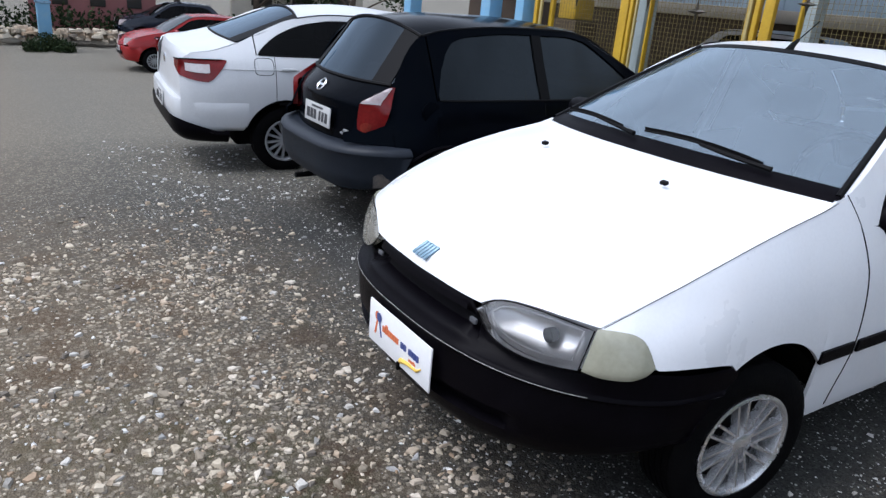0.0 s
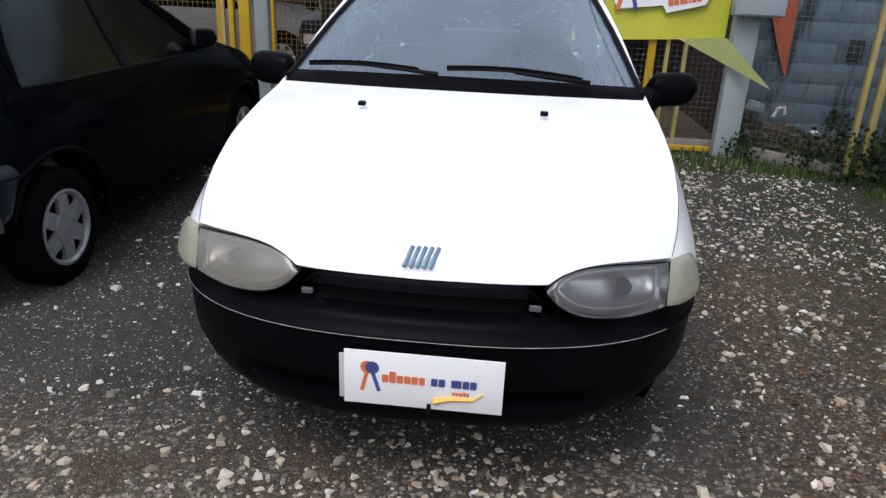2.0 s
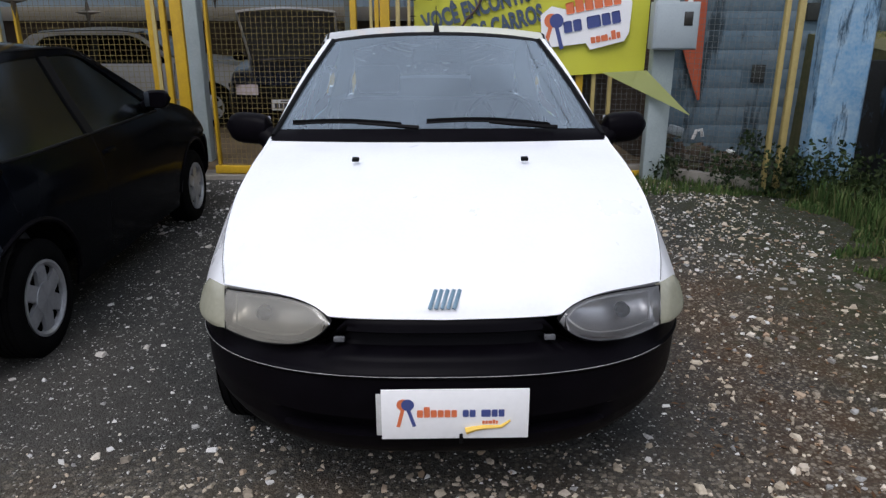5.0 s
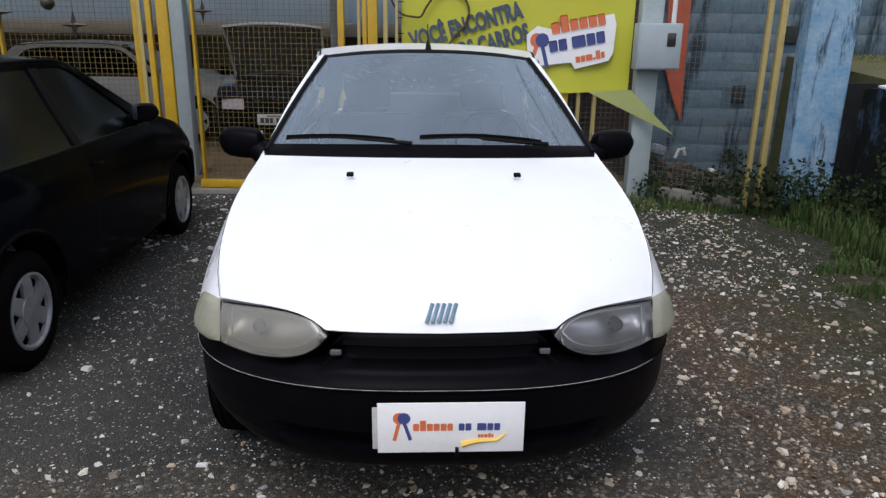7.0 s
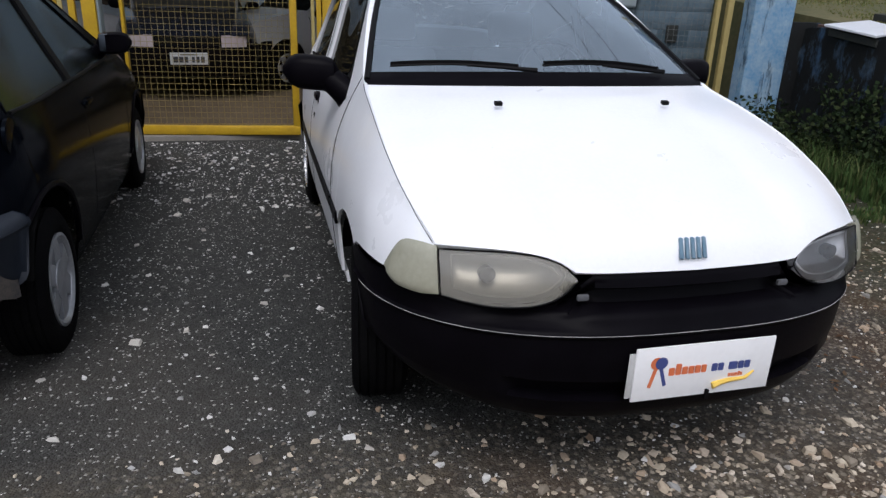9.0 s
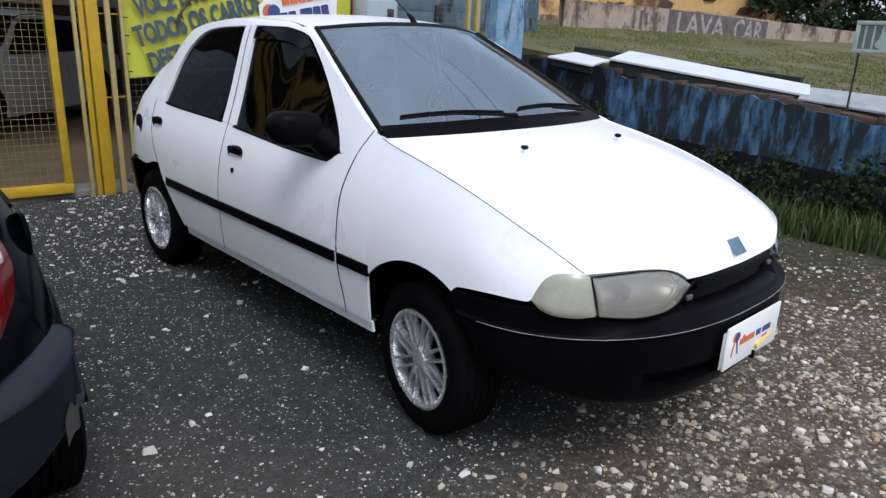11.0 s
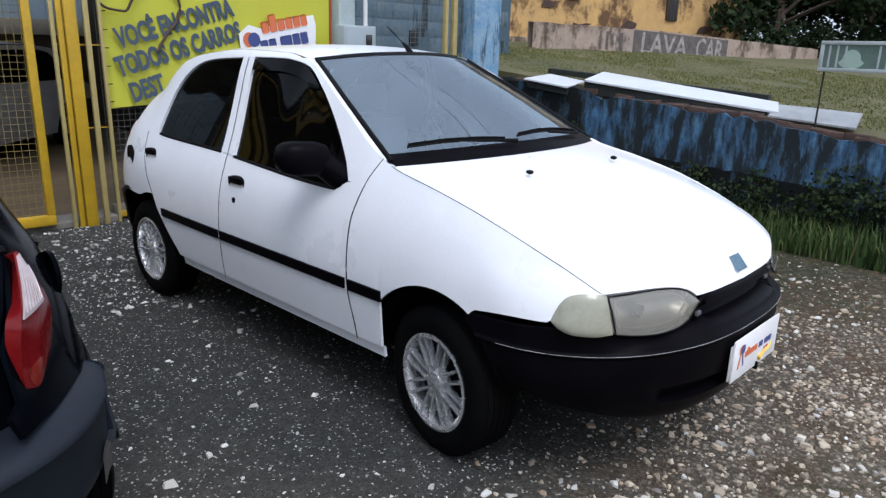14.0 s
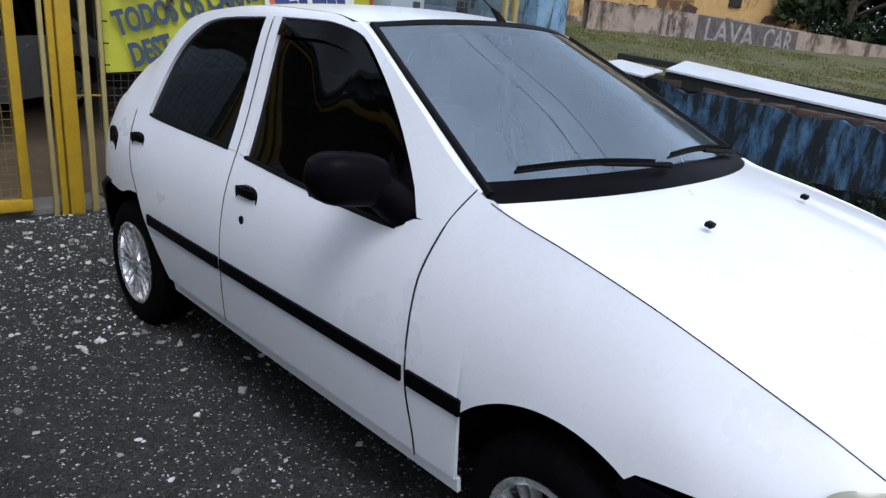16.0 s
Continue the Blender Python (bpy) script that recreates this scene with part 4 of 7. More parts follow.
    part("windscreen", sheet(loft([station(*q) for q in screen], 8, 20), (0, -1, 1), .005), SCREEN if glass_mat is SCREEN else SMOKED, car)
    part("roof", sheet(loft([station(*q) for q in roof], 14, 20), (0, 0, 1)), paint, car)
    g = [station(*q) for q in hatch]
    rw = part("rear_window", sheet(loft(g[:2], 8, 20), (0, 1, 1), .005), DARK_REAR, car, "dark rear window")
    bm = bmesh.new()
    for f in (g[0], g[1]):
        tube(bm, [f(-1 + i / 8) + Vector((0, .002, .002)) for i in range(17)], .012, 6)
    part("window_seal", bm, SEAL, rw)
    # black strips added over the glass edges to hide their bright sky reflection
    for s in (-1, 1):
        rows = [[g[0](s * u).lerp(g[1](s * u), v / 8) + Vector((0, .004, .003)) for v in range(9)] for u in (.72, .80, .86, .92, .975)]
        part("reflection_cover", sheet(rows, (0, 1, 1), .002), SEAL, rw, "black strip added to hide a bright reflection at the rear glass edge")
    part("tailgate", sheet(loft(g[1:], 16, 22), (0, 1, .2)), paint, car)
    front_prof = bump or (lambda x, y: [(.05, .64), (.01, .62), (0, .58), (0, .45), (.02, .35), (.06, .28), (.14, .25)])

    def clear(q):
        d = (ra + .012) ** 2 - (q.z - r_tyre) ** 2
        e = math.sqrt(d) if d > 0 and q.z < .60 else 0
        return Vector((q.x, min(q.y, front - e) if e else q.y, q.z))
    part("front_bumper", sheet(bumper_rows(nose_plan(W * .995, .45, 2.6), front_prof, 48, clear), (0, -1, 0), 0), bumper_mat if bumper_mat is not GREY_PLASTIC else PLASTIC, car)

    def clear_back(q):
        q = Vector((q.x, L + .01 - q.y, q.z))
        d = (ra + .012) ** 2 - (q.z - r_tyre) ** 2
        e = max(math.sqrt(max(d, 0)), ra - .10 if q.z > .5 else 0)
        return Vector((q.x, max(q.y, rear + e), q.z))
    rear_prof = rear_bump or (lambda x, y: [(.07, .635), (.012, .63), (-.012, .61), (-.014, .58), (-.004, .55), (0, .45), (.02, .36), (.06, .30), (.14, .27)])
    def lifted(prof):
        def at(x, y):
            e = min(max((y - .04) / .38, 0), 1)
            return [(d * (1 - .35 * e), .45 - (.45 - z) * (1 - .62 * e)) if z < .45 else (d, z) for d, z in prof(x, y)]
        return at
    rb = part("rear_bumper", sheet(bumper_rows(nose_plan(W * bump_w, max(.50, L - rear - ra + .05), bump_p), lifted(rear_prof), 56, clear_back), (0, 1, 0), 0), bumper_mat, car)
    under_tray(car, W, .25, L - .2, ((front, ra - .01, W - .02), (rear, ra - .01, W - .02)))
    add_wheels(car, [(-W + .02, front), (W - .02, front), (-W + .02, rear), (W - .02, rear)], r_tyre, rim_r, .175, rim_mesh)
    return car, X, g, rb


PALE_LENS = material("white_tail_lens", (.55, .52, .52), .15, coat=.2, second=(.42, .36, .36), scale=22)
ORANGE_LENS = material("orange_lens", (.15, .012, .008), .15, coat=.1, second=(.20, .022, .011), scale=30)


def black_hatchback():
    """The black three-door parked nose to the fence."""
    L, W = 3.76, .805
    line = [(.1, .70, .62), (.3, .80, .68), (.7, .90, .70), (1.12, .99, .69), (1.5, 1.18, .60), (1.83, 1.345, .52), (2.05, 1.375, .53), (2.5, 1.378, .535), (3.0, 1.345, .53), (3.22, 1.29, .52), (3.34, 1.16, .545), (3.42, 1.0, .57), (3.57, .88, .535), (3.66, .70, .515)]
    tail_z = [(.2, 3.72), (.58, 3.76), (.7, 3.72), (.85, 3.66), (1.0, 3.57), (1.16, 3.46), (1.3, 3.34), (1.5, 3.2)]
    hatch = [((.52, 3.20, 1.295), (3.26, 1.375)), ((.57, 3.42, 1.0), (3.54, .995)), ((.520, 3.55, .89), (3.645, .90)), ((.505, 3.575, .86), (3.668, .868)), ((.50, 3.58, .80), (3.664, .80)), ((.50, 3.59, .60), (3.676, .60))]
    pane_top = [(1.28, .93), (1.5, 1.09), (1.7, 1.23), (1.86, 1.31), (2.05, 1.335), (2.5, 1.335), (2.85, 1.31), (3.0, 1.27), (3.10, 1.14), (3.16, .95)]
    car, X, g, rb = plain_car(
        "black_hatchback_car", "black three-door hatchback with grey bumpers parked nose to the fence", BLACK, L, W, 1.43, .74, 3.10, line, .93, pane_top,
        [(1.29, 2.28), (2.34, 3.15)], [1.2, 2.32], GREY_PLASTIC, rim_lobes(.178), .280, .178, glass_mat=BLACK_SIDE,
        hood=[((.62, .13, .70), (.02, .66)), ((.68, .35, .82), (.22, .80)), ((.70, .75, .915), (.62, .935)), ((.69, 1.12, .99), (1.0, 1.01))],
        screen=[((.685, 1.13, .995), (1.01, 1.015)), ((.60, 1.50, 1.18), (1.40, 1.22)), ((.52, 1.83, 1.345), (1.74, 1.385))],
        roof=[((.52, 1.83, 1.345), (1.74, 1.385)), ((.535, 2.3, 1.378), (2.3, 1.425)), ((.53, 2.85, 1.36), (2.85, 1.42)), ((.52, 3.20, 1.295), (3.26, 1.375))],
        hatch=hatch, m=pose(-2.672, 4.46, -.012, 0, 0, 180 + .8), tail_z=tail_z, z_b=.648, bump_w=.965, bump_p=3.5, corner=((.5, .965), (.33, .89), (.19, .775), (.10, .675), (.045, .61), (0, .57)),
        rear_bump=lambda x, y: [(.13, .622 + .03 * (x / .8) ** 2), (.08, .622 + .03 * (x / .8) ** 2), (.05, .620 + .03 * (x / .8) ** 2), (.008, .604 + .03 * (x / .8) ** 2), (-.010, .586 + .03 * (x / .8) ** 2), (-.012, .570 + .03 * (x / .8) ** 2), (-.002, .556 + .03 * (x / .8) ** 2), (0, .45), (.015, .39), (.045, .345), (.11, .325)])
    inner = curve([(.675, .525), (.70, .506), (.76, .500), (.88, .514), (.93, .540), (.985, .566)]), curve([(.675, 3.575), (.70, 3.600), (.76, 3.604), (.88, 3.600), (.93, 3.52), (.985, 3.415)])
    outer = curve([(.675, .540), (.70, .575), (.76, .612), (.85, .628), (.93, .608), (.985, .575)]), curve([(.675, 3.555), (.70, 3.515), (.76, 3.475), (.85, 3.450), (.93, 3.425), (.985, 3.395)])

    def lamp_at(s, u, z, out=0.0):
        x, y = inner[0](z) + (outer[0](z) - inner[0](z)) * u, inner[1](z) + (outer[1](z) - inner[1](z)) * u
        out += .032 + .012 * math.sin(math.pi * min(max(u, 0), 1)) - .010 * u
        return Vector((s * (x + .70 * out), y + .65 * out, z + .25 * out))

    def lens(s, z0, z1, out, u0, u1):
        return [[lamp_at(s, u0 + (u1 - u0) * k / 10, z, out) for k in range(11)] for z in steps(z0, z1, 14)]
    for s in (-1, 1):
        lamp = part("tail_lamp", sheet(lens(s, .675, .985, .0, 0, 1), (s * .7, .7, .2), .035), TAIL_RED, car, "tall red and clear tail lamp")
        part("reverse_lens", sheet(lens(s, .880, .980, .004, .03, .68), (s * .7, .7, .2), .004), TAIL_CLEAR, lamp, "ribbed clear upper lens")
        for k in range(7):
            u = .10 + .085 * k
            bm = bmesh.new()
            tube(bm, [lamp_at(s, u, z, .005) for z in (.888, .91, .93, .955)], .0022, 5)
            part("lens_rib", bm, TAIL_CLEAR, lamp)
        rows = [[lamp_at(s, .36 + .24 * q * math.cos(t), .735 + .030 * q * math.sin(t), .003 + .003 * (1 - q)) for q in (.05, .4, .75, 1)] for t in (2 * math.pi * i / 16 for i in range(17))]
        part("indicator_lens", sheet(rows, (s * .7, .7, 0), .002), ORANGE_LENS, lamp, "round orange lens")
        # moulded wheel arch lip
        for c in (.74, 3.10):
            bm = bmesh.new()
            tube(bm, [(s * (X(c + .372 * math.cos(a), .28 + .372 * math.sin(a)) - .002), c + .372 * math.cos(a), .28 + .372 * math.sin(a)) for a in (math.pi * (.03 + .94 * i / 20) for i in range(21))], .013, 6)
            part("arch_lip", bm, PLASTIC, car)
    number_plate(car, pose(-.05, 3.682, .742, -3, 0, 180))
    # round badge on the tailgate, open chrome ring
    bm = bmesh.new()
    ring = [(.042 * math.cos(t), 0, .042 * math.sin(t)) for t in (2 * math.pi * i / 24 for i in range(25))]
    tube(bm, ring, .0065, 6, False)
    box(bm, -.036, .036, -.004, .004, -.008, .008, .002)
    bm.transform(pose(.01, 3.628, .925, 36, 0, 0))
    part("tailgate_badge", bm, CHROME, car, "round chrome badge")
    for a, b, z in ((-.44, -.33, .665), (-.44, -.37, .688)):
        part("badge_bar", boxed(a, b, 3.630, 3.648, z, z + .012, .002), COVER, car, "small chrome model badge")
    # dent and scrape on the bumper's corner
    edge = nose_plan(W * .965, .50, 3.5)
    rows = []
    for i in range(6):
        p, nrm = edge(-(.58 + .17 * i / 5))
        rows.append([Vector((p.x + nrm.x * .006, L + .01 - p.y - nrm.y * .006, .385 + .095 * v * (1 - .4 * abs(i - 2) / 3) + .012 * math.sin(7 * v + i))) for v in (0, .25, .5, .75, 1)])
    part("bumper_scrape", sheet(rows, (-1, .4, 0), .001), SCRAPE, rb, "pale scraped patch")
    bm = bmesh.new()
    tube(bm, [(.30, 3.40, .235), (.30, 3.69, .23)], .020, 10)
    part("exhaust_pipe", bm, SEAL, car)
    bm = bmesh.new()
    lathe(bm, [(.065, -.01), (.065, .002), (.058, .003), (.001, .003)], 24)
    bm.transform(pose(-X(3.22, .86), 3.22, .86, 0, 0, 180))
    part("fuel_cap", bm, BLACK, car)
    add_cabin(car, 1.35, 2.05, 2.75, .93, .62)
    return car


def white_sedan():
    L, W = 4.29, .845
    line = [(.1, .74, .66), (.3, .84, .72), (.8, .95, .74), (1.2, 1.02, .73), (1.6, 1.22, .63), (2.0, 1.39, .54), (2.3, 1.415, .55), (2.8, 1.41, .55), (3.2, 1.355, .54), (3.5, 1.235, .56), (3.72, 1.13, .62), (3.95, 1.06, .66), (4.15, 1.03, .655), (4.22, .95, .66), (4.26, .74, .67)]
    tail_z = [(.2, 4.24), (.5, 4.29), (.65, 4.27), (.9, 4.23), (1.03, 4.21), (1.5, 4.0)]
    hatch = [((.54, 3.16, 1.355), (3.12, 1.42)), ((.60, 3.72, 1.135), (3.80, 1.145)), ((.655, 3.98, 1.06), (4.02, 1.08)), ((.65, 4.14, 1.035), (4.21, 1.055)), ((.655, 4.17, .95), (4.235, .98)), ((.66, 4.20, .80), (4.245, .80)), ((.66, 4.22, .66), (4.25, .64))]
    pane_top = [(1.42, 1.06), (1.7, 1.20), (2.0, 1.335), (2.25, 1.365), (2.8, 1.36), (3.1, 1.315), (3.35, 1.22), (3.52, 1.10), (3.56, 1.06)]
    prof = lambda x, y: [(.07, .655), (.014, .652), (.002, .63), (.0, .52), (.004, .50), (.010, .42), (.03, .34), (.08, .29), (.16, .27)]
    car, X, g, rb = plain_car(
        "white_sedan_car", "white four-door sedan with dark windows parked nose to the fence", WHITE_SEDAN, L, W, 1.47, .82, 3.33, line, 1.045, pane_top,
        [(1.43, 2.36), (2.43, 3.55)], [1.25, 2.40, 3.42], WHITE_SEDAN, rim_spokes(.19), .295, .19,
        hood=[((.66, .13, .74), (.02, .70)), ((.72, .35, .86), (.22, .84)), ((.74, .80, .95), (.70, .98)), ((.73, 1.2, 1.02), (1.08, 1.05))],
        screen=[((.725, 1.21, 1.025), (1.09, 1.055)), ((.63, 1.6, 1.22), (1.5, 1.27)), ((.54, 2.0, 1.39), (1.9, 1.43))],
        roof=[((.54, 2.0, 1.39), (1.9, 1.43)), ((.55, 2.5, 1.415), (2.45, 1.465)), ((.54, 3.16, 1.355), (3.12, 1.42))],
        hatch=hatch, m=pose(-4.09, 1.12, -.075, 0, -2, 176) @ Matrix.Diagonal((.95, .95, .95, 1)) @ Matrix.Translation((.825, -3.33, 0)), tail_z=tail_z, rear_bump=prof, bump_w=1.004, bump_p=8.0, z_b=.45, corner=((.5, .99), (.35, .975), (.12, .90), (.05, .85), (0, .79)))
    for s in (-1, 1):
        rows = []
        for i in range(21):
            u = i / 20
            zt = 1.0 - .015 * (1 - u)
            zb = zt - (.065 + .115 * math.sin(math.pi * .5 * u / .72) if u < .72 else .012 + .168 * (1 - ((u - .72) / .28) ** 1.3))
            row = []
            for q in (0, .2, .4, .6, .8, 1):
                z = zb + (zt - zb) * q
                if u < .3:
                    x, y = .56 + (X(4.22, z) - .56) * u / .3, 4.238 - .016 * u / .3
                else:
                    y = 4.222 - .38 * ((u - .3) / .7)
                    x = X(y, z)
                row.append(Vector((s * (x + .008), y + .010 * (1 - u), z)))
            rows.append(row)
        lamp = part("tail_lamp", sheet(rows, (s * .5, 1, 0), .02), TAIL_RED, car, "red and clear wedge tail lamp")
        clear = [[q + Vector((s * .010, .008, 0)) for q in r[2:5]] for r in rows[8:16]]
        part("reverse_lens", sheet(clear, (s * .6, 1, 0), .003), PALE_LENS, lamp, "clear white middle lens")
        bm = bmesh.new()
        tube(bm, [r[5] + Vector((s * .010, .008, .002)) for r in rows[1:20]], .006, 5)
        part("lamp_gasket", bm, SEAL, lamp)
    low = bumper_rows(nose_plan(W * 1.02, .62, 8.0), lambda x, y: [(-.006, .50 - .10 * min(y / .35, 1)), (-.012, .48 - .11 * min(y / .35, 1)), (-.006, .38), (.022, .33), (.075, .285), (.155, .262)], 48, lambda q: Vector((q.x, L + .012 - q.y, q.z)))[5:-5]
    part("bumper_skirt", sheet(low, (0, 1, 0), 0), PLASTIC, rb, "black lower bumper skirt")
    number_plate(car, pose(0, 4.305, .56, -6, 0, 180))
    bm = bmesh.new()
    lathe(bm, [(.045, -.004), (.045, .006), (.036, .010), (.001, .012)], 24)
    bm.transform(pose(0, 4.243, .90, 0, 0, 90))
    part("boot_badge", bm, CHROME, car, "round chrome badge")
    # fuel flap on the flank
    ring = []
    bm = bmesh.new()
    for i in range(25):
        t = 2 * math.pi * i / 24
        y = 3.52 + .085 * math.copysign(abs(math.cos(t)) ** .5, math.cos(t))
        z = .955 + .07 * math.copysign(abs(math.sin(t)) ** .5, math.sin(t))
        ring.append((-(X(y, z) + .000), y, z))
    tube(bm, ring, .003, 5, False)
    part("fuel_flap", bm, SEAL, car)
    bm = bmesh.new()
    tube(bm, [(-(X(y, .945 - .03 * (y - 2) / 2) + .0), y, .945 - .01 * (y - 2)) for y in steps(1.3, 3.9, 16)], .004, 5)
    part("crease", bm, WHITE_SEDAN, car)
    add_cabin(car, 1.5, 2.2, 3.0, .97, .66)
    return car


black_hatchback()
white_sedan()

# ---- setting materials ----
def ground_material():
    m = bpy.data.materials.new("gravel")
    m.use_nodes = True
    nt = m.node_tree
    b, link = nt.nodes["Principled BSDF"], nt.links.new
    b.inputs["Roughness"].default_value = 0.9
    b.inputs["Specular IOR Level"].default_value = 0.25
    co = nt.nodes.new("ShaderNodeTexCoord")

    def noise_at(scale, detail=5):
        n = nt.nodes.new("ShaderNodeTexNoise")
        n.inputs["Scale"].default_value, n.inputs["Detail"].default_value = scale, detail
        link(co.outputs["Object"], n.inputs["Vector"])
        return n

    def mixed(a, c, fac):
        x = nt.nodes.new("ShaderNodeMix")
        x.data_type = "RGBA"
        for sock, v in (("A", a), ("B", c)):
            if isinstance(v, tuple):
                x.inputs[sock].default_value = (*v, 1)
            else:
                link(v, x.inputs[sock])
        link(fac, x.inputs["Factor"])
        return x.outputs["Result"]

    def ranged(v, a, c, lo=0.0, hi=1.0):
        r = nt.nodes.new("ShaderNodeMapRange")
        for k, val in zip(("From Min", "From Max", "To Min", "To Max"), (a, c, lo, hi)):
            r.inputs[k].default_value = val
        link(v, r.inputs["Value"])
        return r.outputs["Result"]
    vor = nt.nodes.new("ShaderNodeTexVoronoi")
    vor.inputs["Scale"].default_value = 135
    link(co.outputs["Object"], vor.inputs["Vector"])
    big, mid, small = noise_at(0.55), noise_at(2.6), noise_at(14.0, 6)
    sep = nt.nodes.new("ShaderNodeSeparateXYZ")
    link(vor.outputs["Color"], sep.inputs[0])
    base = mixed((0.016, 0.0165, 0.015), (0.062, 0.062, 0.057), ranged(sep.outputs[0], 0.1, 1.0))
    tone = mixed(base, (0.022, 0.022, 0.020), ranged(small.outputs["Fac"], 0.42, 0.62, 0, 0.6))
    pale = mixed(tone, (0.36, 0.355, 0.33), ranged(sep.outputs[1], 0.960, 0.975))
    earth = mixed(pale, (0.15, 0.128, 0.10), ranged(big.outputs["Fac"], 0.54, 0.72, 0, 0.25))
    where = nt.nodes.new("ShaderNodeSeparateXYZ")
    link(co.outputs["Object"], where.inputs[0])

    def times(a, c):
        p = nt.nodes.new("ShaderNodeMath")
        p.operation, p.use_clamp = "MULTIPLY", True
        link(a, p.inputs[0])
        link(c, p.inputs[1])
        return p.outputs[0]

    def most(a, c):
        p = nt.nodes.new("ShaderNodeMath")
        p.operation = "MAXIMUM"
        link(a, p.inputs[0])
        link(c, p.inputs[1])
        return p.outputs[0]
    # bare reddish soil beside the white car and before it, and moss towards the retaining wall
    beside = times(ranged(where.outputs["X"], 0.8, 1.5), ranged(where.outputs["Y"], 3.2, 1.9))
    before = times(ranged(where.outputs["Y"], 0.6, -0.35), ranged(where.outputs["X"], -3.4, -1.6))
    patchy = ranged(mid.outputs["Fac"], 0.36, 0.60, 0.30, 1.0)
    earth = mixed(earth, (0.105, 0.082, 0.055), times(before, ranged(small.outputs["Fac"], 0.40, 0.60, 0.45, 1.0)))
    soil = most(beside, times(before, most(ranged(mid.outputs["Fac"], 0.50, 0.64), ranged(where.outputs["X"], 0.0, 0.9, 0, 0.8))))
    earth = mixed(earth, (0.058, 0.034, 0.018), times(soil, patchy))
    pebble = nt.nodes.new("ShaderNodeTexVoronoi")
    pebble.inputs["Scale"].default_value = 52
    link(co.outputs["Object"], pebble.inputs["Vector"])
    tint = nt.nodes.new("ShaderNodeSeparateXYZ")
    link(pebble.outputs["Color"], tint.inputs[0])
    shade = mixed((0.10, 0.086, 0.066), (0.54, 0.475, 0.37), ranged(tint.outputs[0], 0.1, 1.0))
    packed = times(ranged(pebble.outputs["Distance"], 0.62, 0.40), ranged(tint.outputs[1], 0.30, 0.42))
    earth = mixed(earth, shade, times(times(before, packed), ranged(mid.outputs["Fac"], 0.62, 0.44, 0.25, 1.0)))
    earth = mixed(earth, shade, times(times(beside, packed), ranged(tint.outputs[2], 0.60, 0.70, 0, 0.5)))
    grit = mixed(earth, (0.17, 0.145, 0.105), times(most(beside, before), ranged(sep.outputs[2], 0.72, 0.95, 0, 0.8)))
    green = times(times(ranged(where.outputs["X"], 1.5, 2.3), ranged(where.outputs["Y"], -1.2, 0.6)), ranged(small.outputs["Fac"], 0.40, 0.58, 0.35, 0.95))
    spots = times(times(most(beside, before), ranged(big.outputs["Fac"], 0.50, 0.62)), ranged(small.outputs["Fac"], 0.46, 0.6, 0, 0.7))
    earth = mixed(grit, (0.024, 0.028, 0.010), most(green, spots))
    # the dry, paler drive away from the parked cars
    place = nt.nodes.new("ShaderNodeSeparateXYZ")
    link(co.outputs["Object"], place.inputs[0])
    far = mixed(earth, (0.165, 0.152, 0.122), ranged(place.outputs["X"], -2.4, -6.5, 0, 0.8))
    far = mixed(far, shade, times(packed, ranged(place.outputs["X"], -2.2, -3.8, 0.0, 0.40)))
    near = mixed(far, (0.188, 0.145, 0.094), ranged(place.outputs["Y"], -0.2, -1.6, 0, 0.45))
    link(near, b.inputs["Base Color"])
    bp = nt.nodes.new("ShaderNodeBump")
    bp.inputs["Strength"].default_value, bp.inputs["Distance"].default_value = 0.8, 0.007
    link(vor.outputs["Distance"], bp.inputs["Height"])
    bp.invert = True
    link(bp.outputs["Normal"], b.inputs["Normal"])
    return m


def island_material(name, colours, rough=0.85, spec=0.2):
    """A colour of its own for each loose piece of a mesh."""
    m = bpy.data.materials.new(name)
    m.use_nodes = True
    nt = m.node_tree
    b, link = nt.nodes["Principled BSDF"], nt.links.new
    b.inputs["Roughness"].default_value, b.inputs["Specular IOR Level"].default_value = rough, spec
    geo, ramp = nt.nodes.new("ShaderNodeNewGeometry"), nt.nodes.new("ShaderNodeValToRGB")
    ramp.color_ramp.interpolation = "LINEAR"
    els = ramp.color_ramp.elements
    els[0].color, els[0].position = (*colours[0], 1), 0
    els[1].color, els[1].position = (*colours[-1], 1), 1
    for i, c in enumerate(colours[1:-1], 1):
        e = els.new(i / (len(colours) - 1))
        e.color = (*c, 1)
    link(geo.outputs["Random Per Island"], ramp.inputs[0])
    n = nt.nodes.new("ShaderNodeTexNoise")
    n.inputs["Scale"].default_value = 90
    co = nt.nodes.new("ShaderNodeTexCoord")
    link(co.outputs["Object"], n.inputs["Vector"])
    hsv, rng = nt.nodes.new("ShaderNodeHueSaturation"), nt.nodes.new("ShaderNodeMapRange")
    rng.inputs["To Min"].default_value, rng.inputs["To Max"].default_value = 0.75, 1.2
    link(n.outputs["Fac"], rng.inputs["Value"])
    link(rng.outputs["Result"], hsv.inputs["Value"])
    link(ramp.outputs[0], hsv.inputs["Color"])
    link(hsv.outputs[0], b.inputs["Base Color"])
    return m


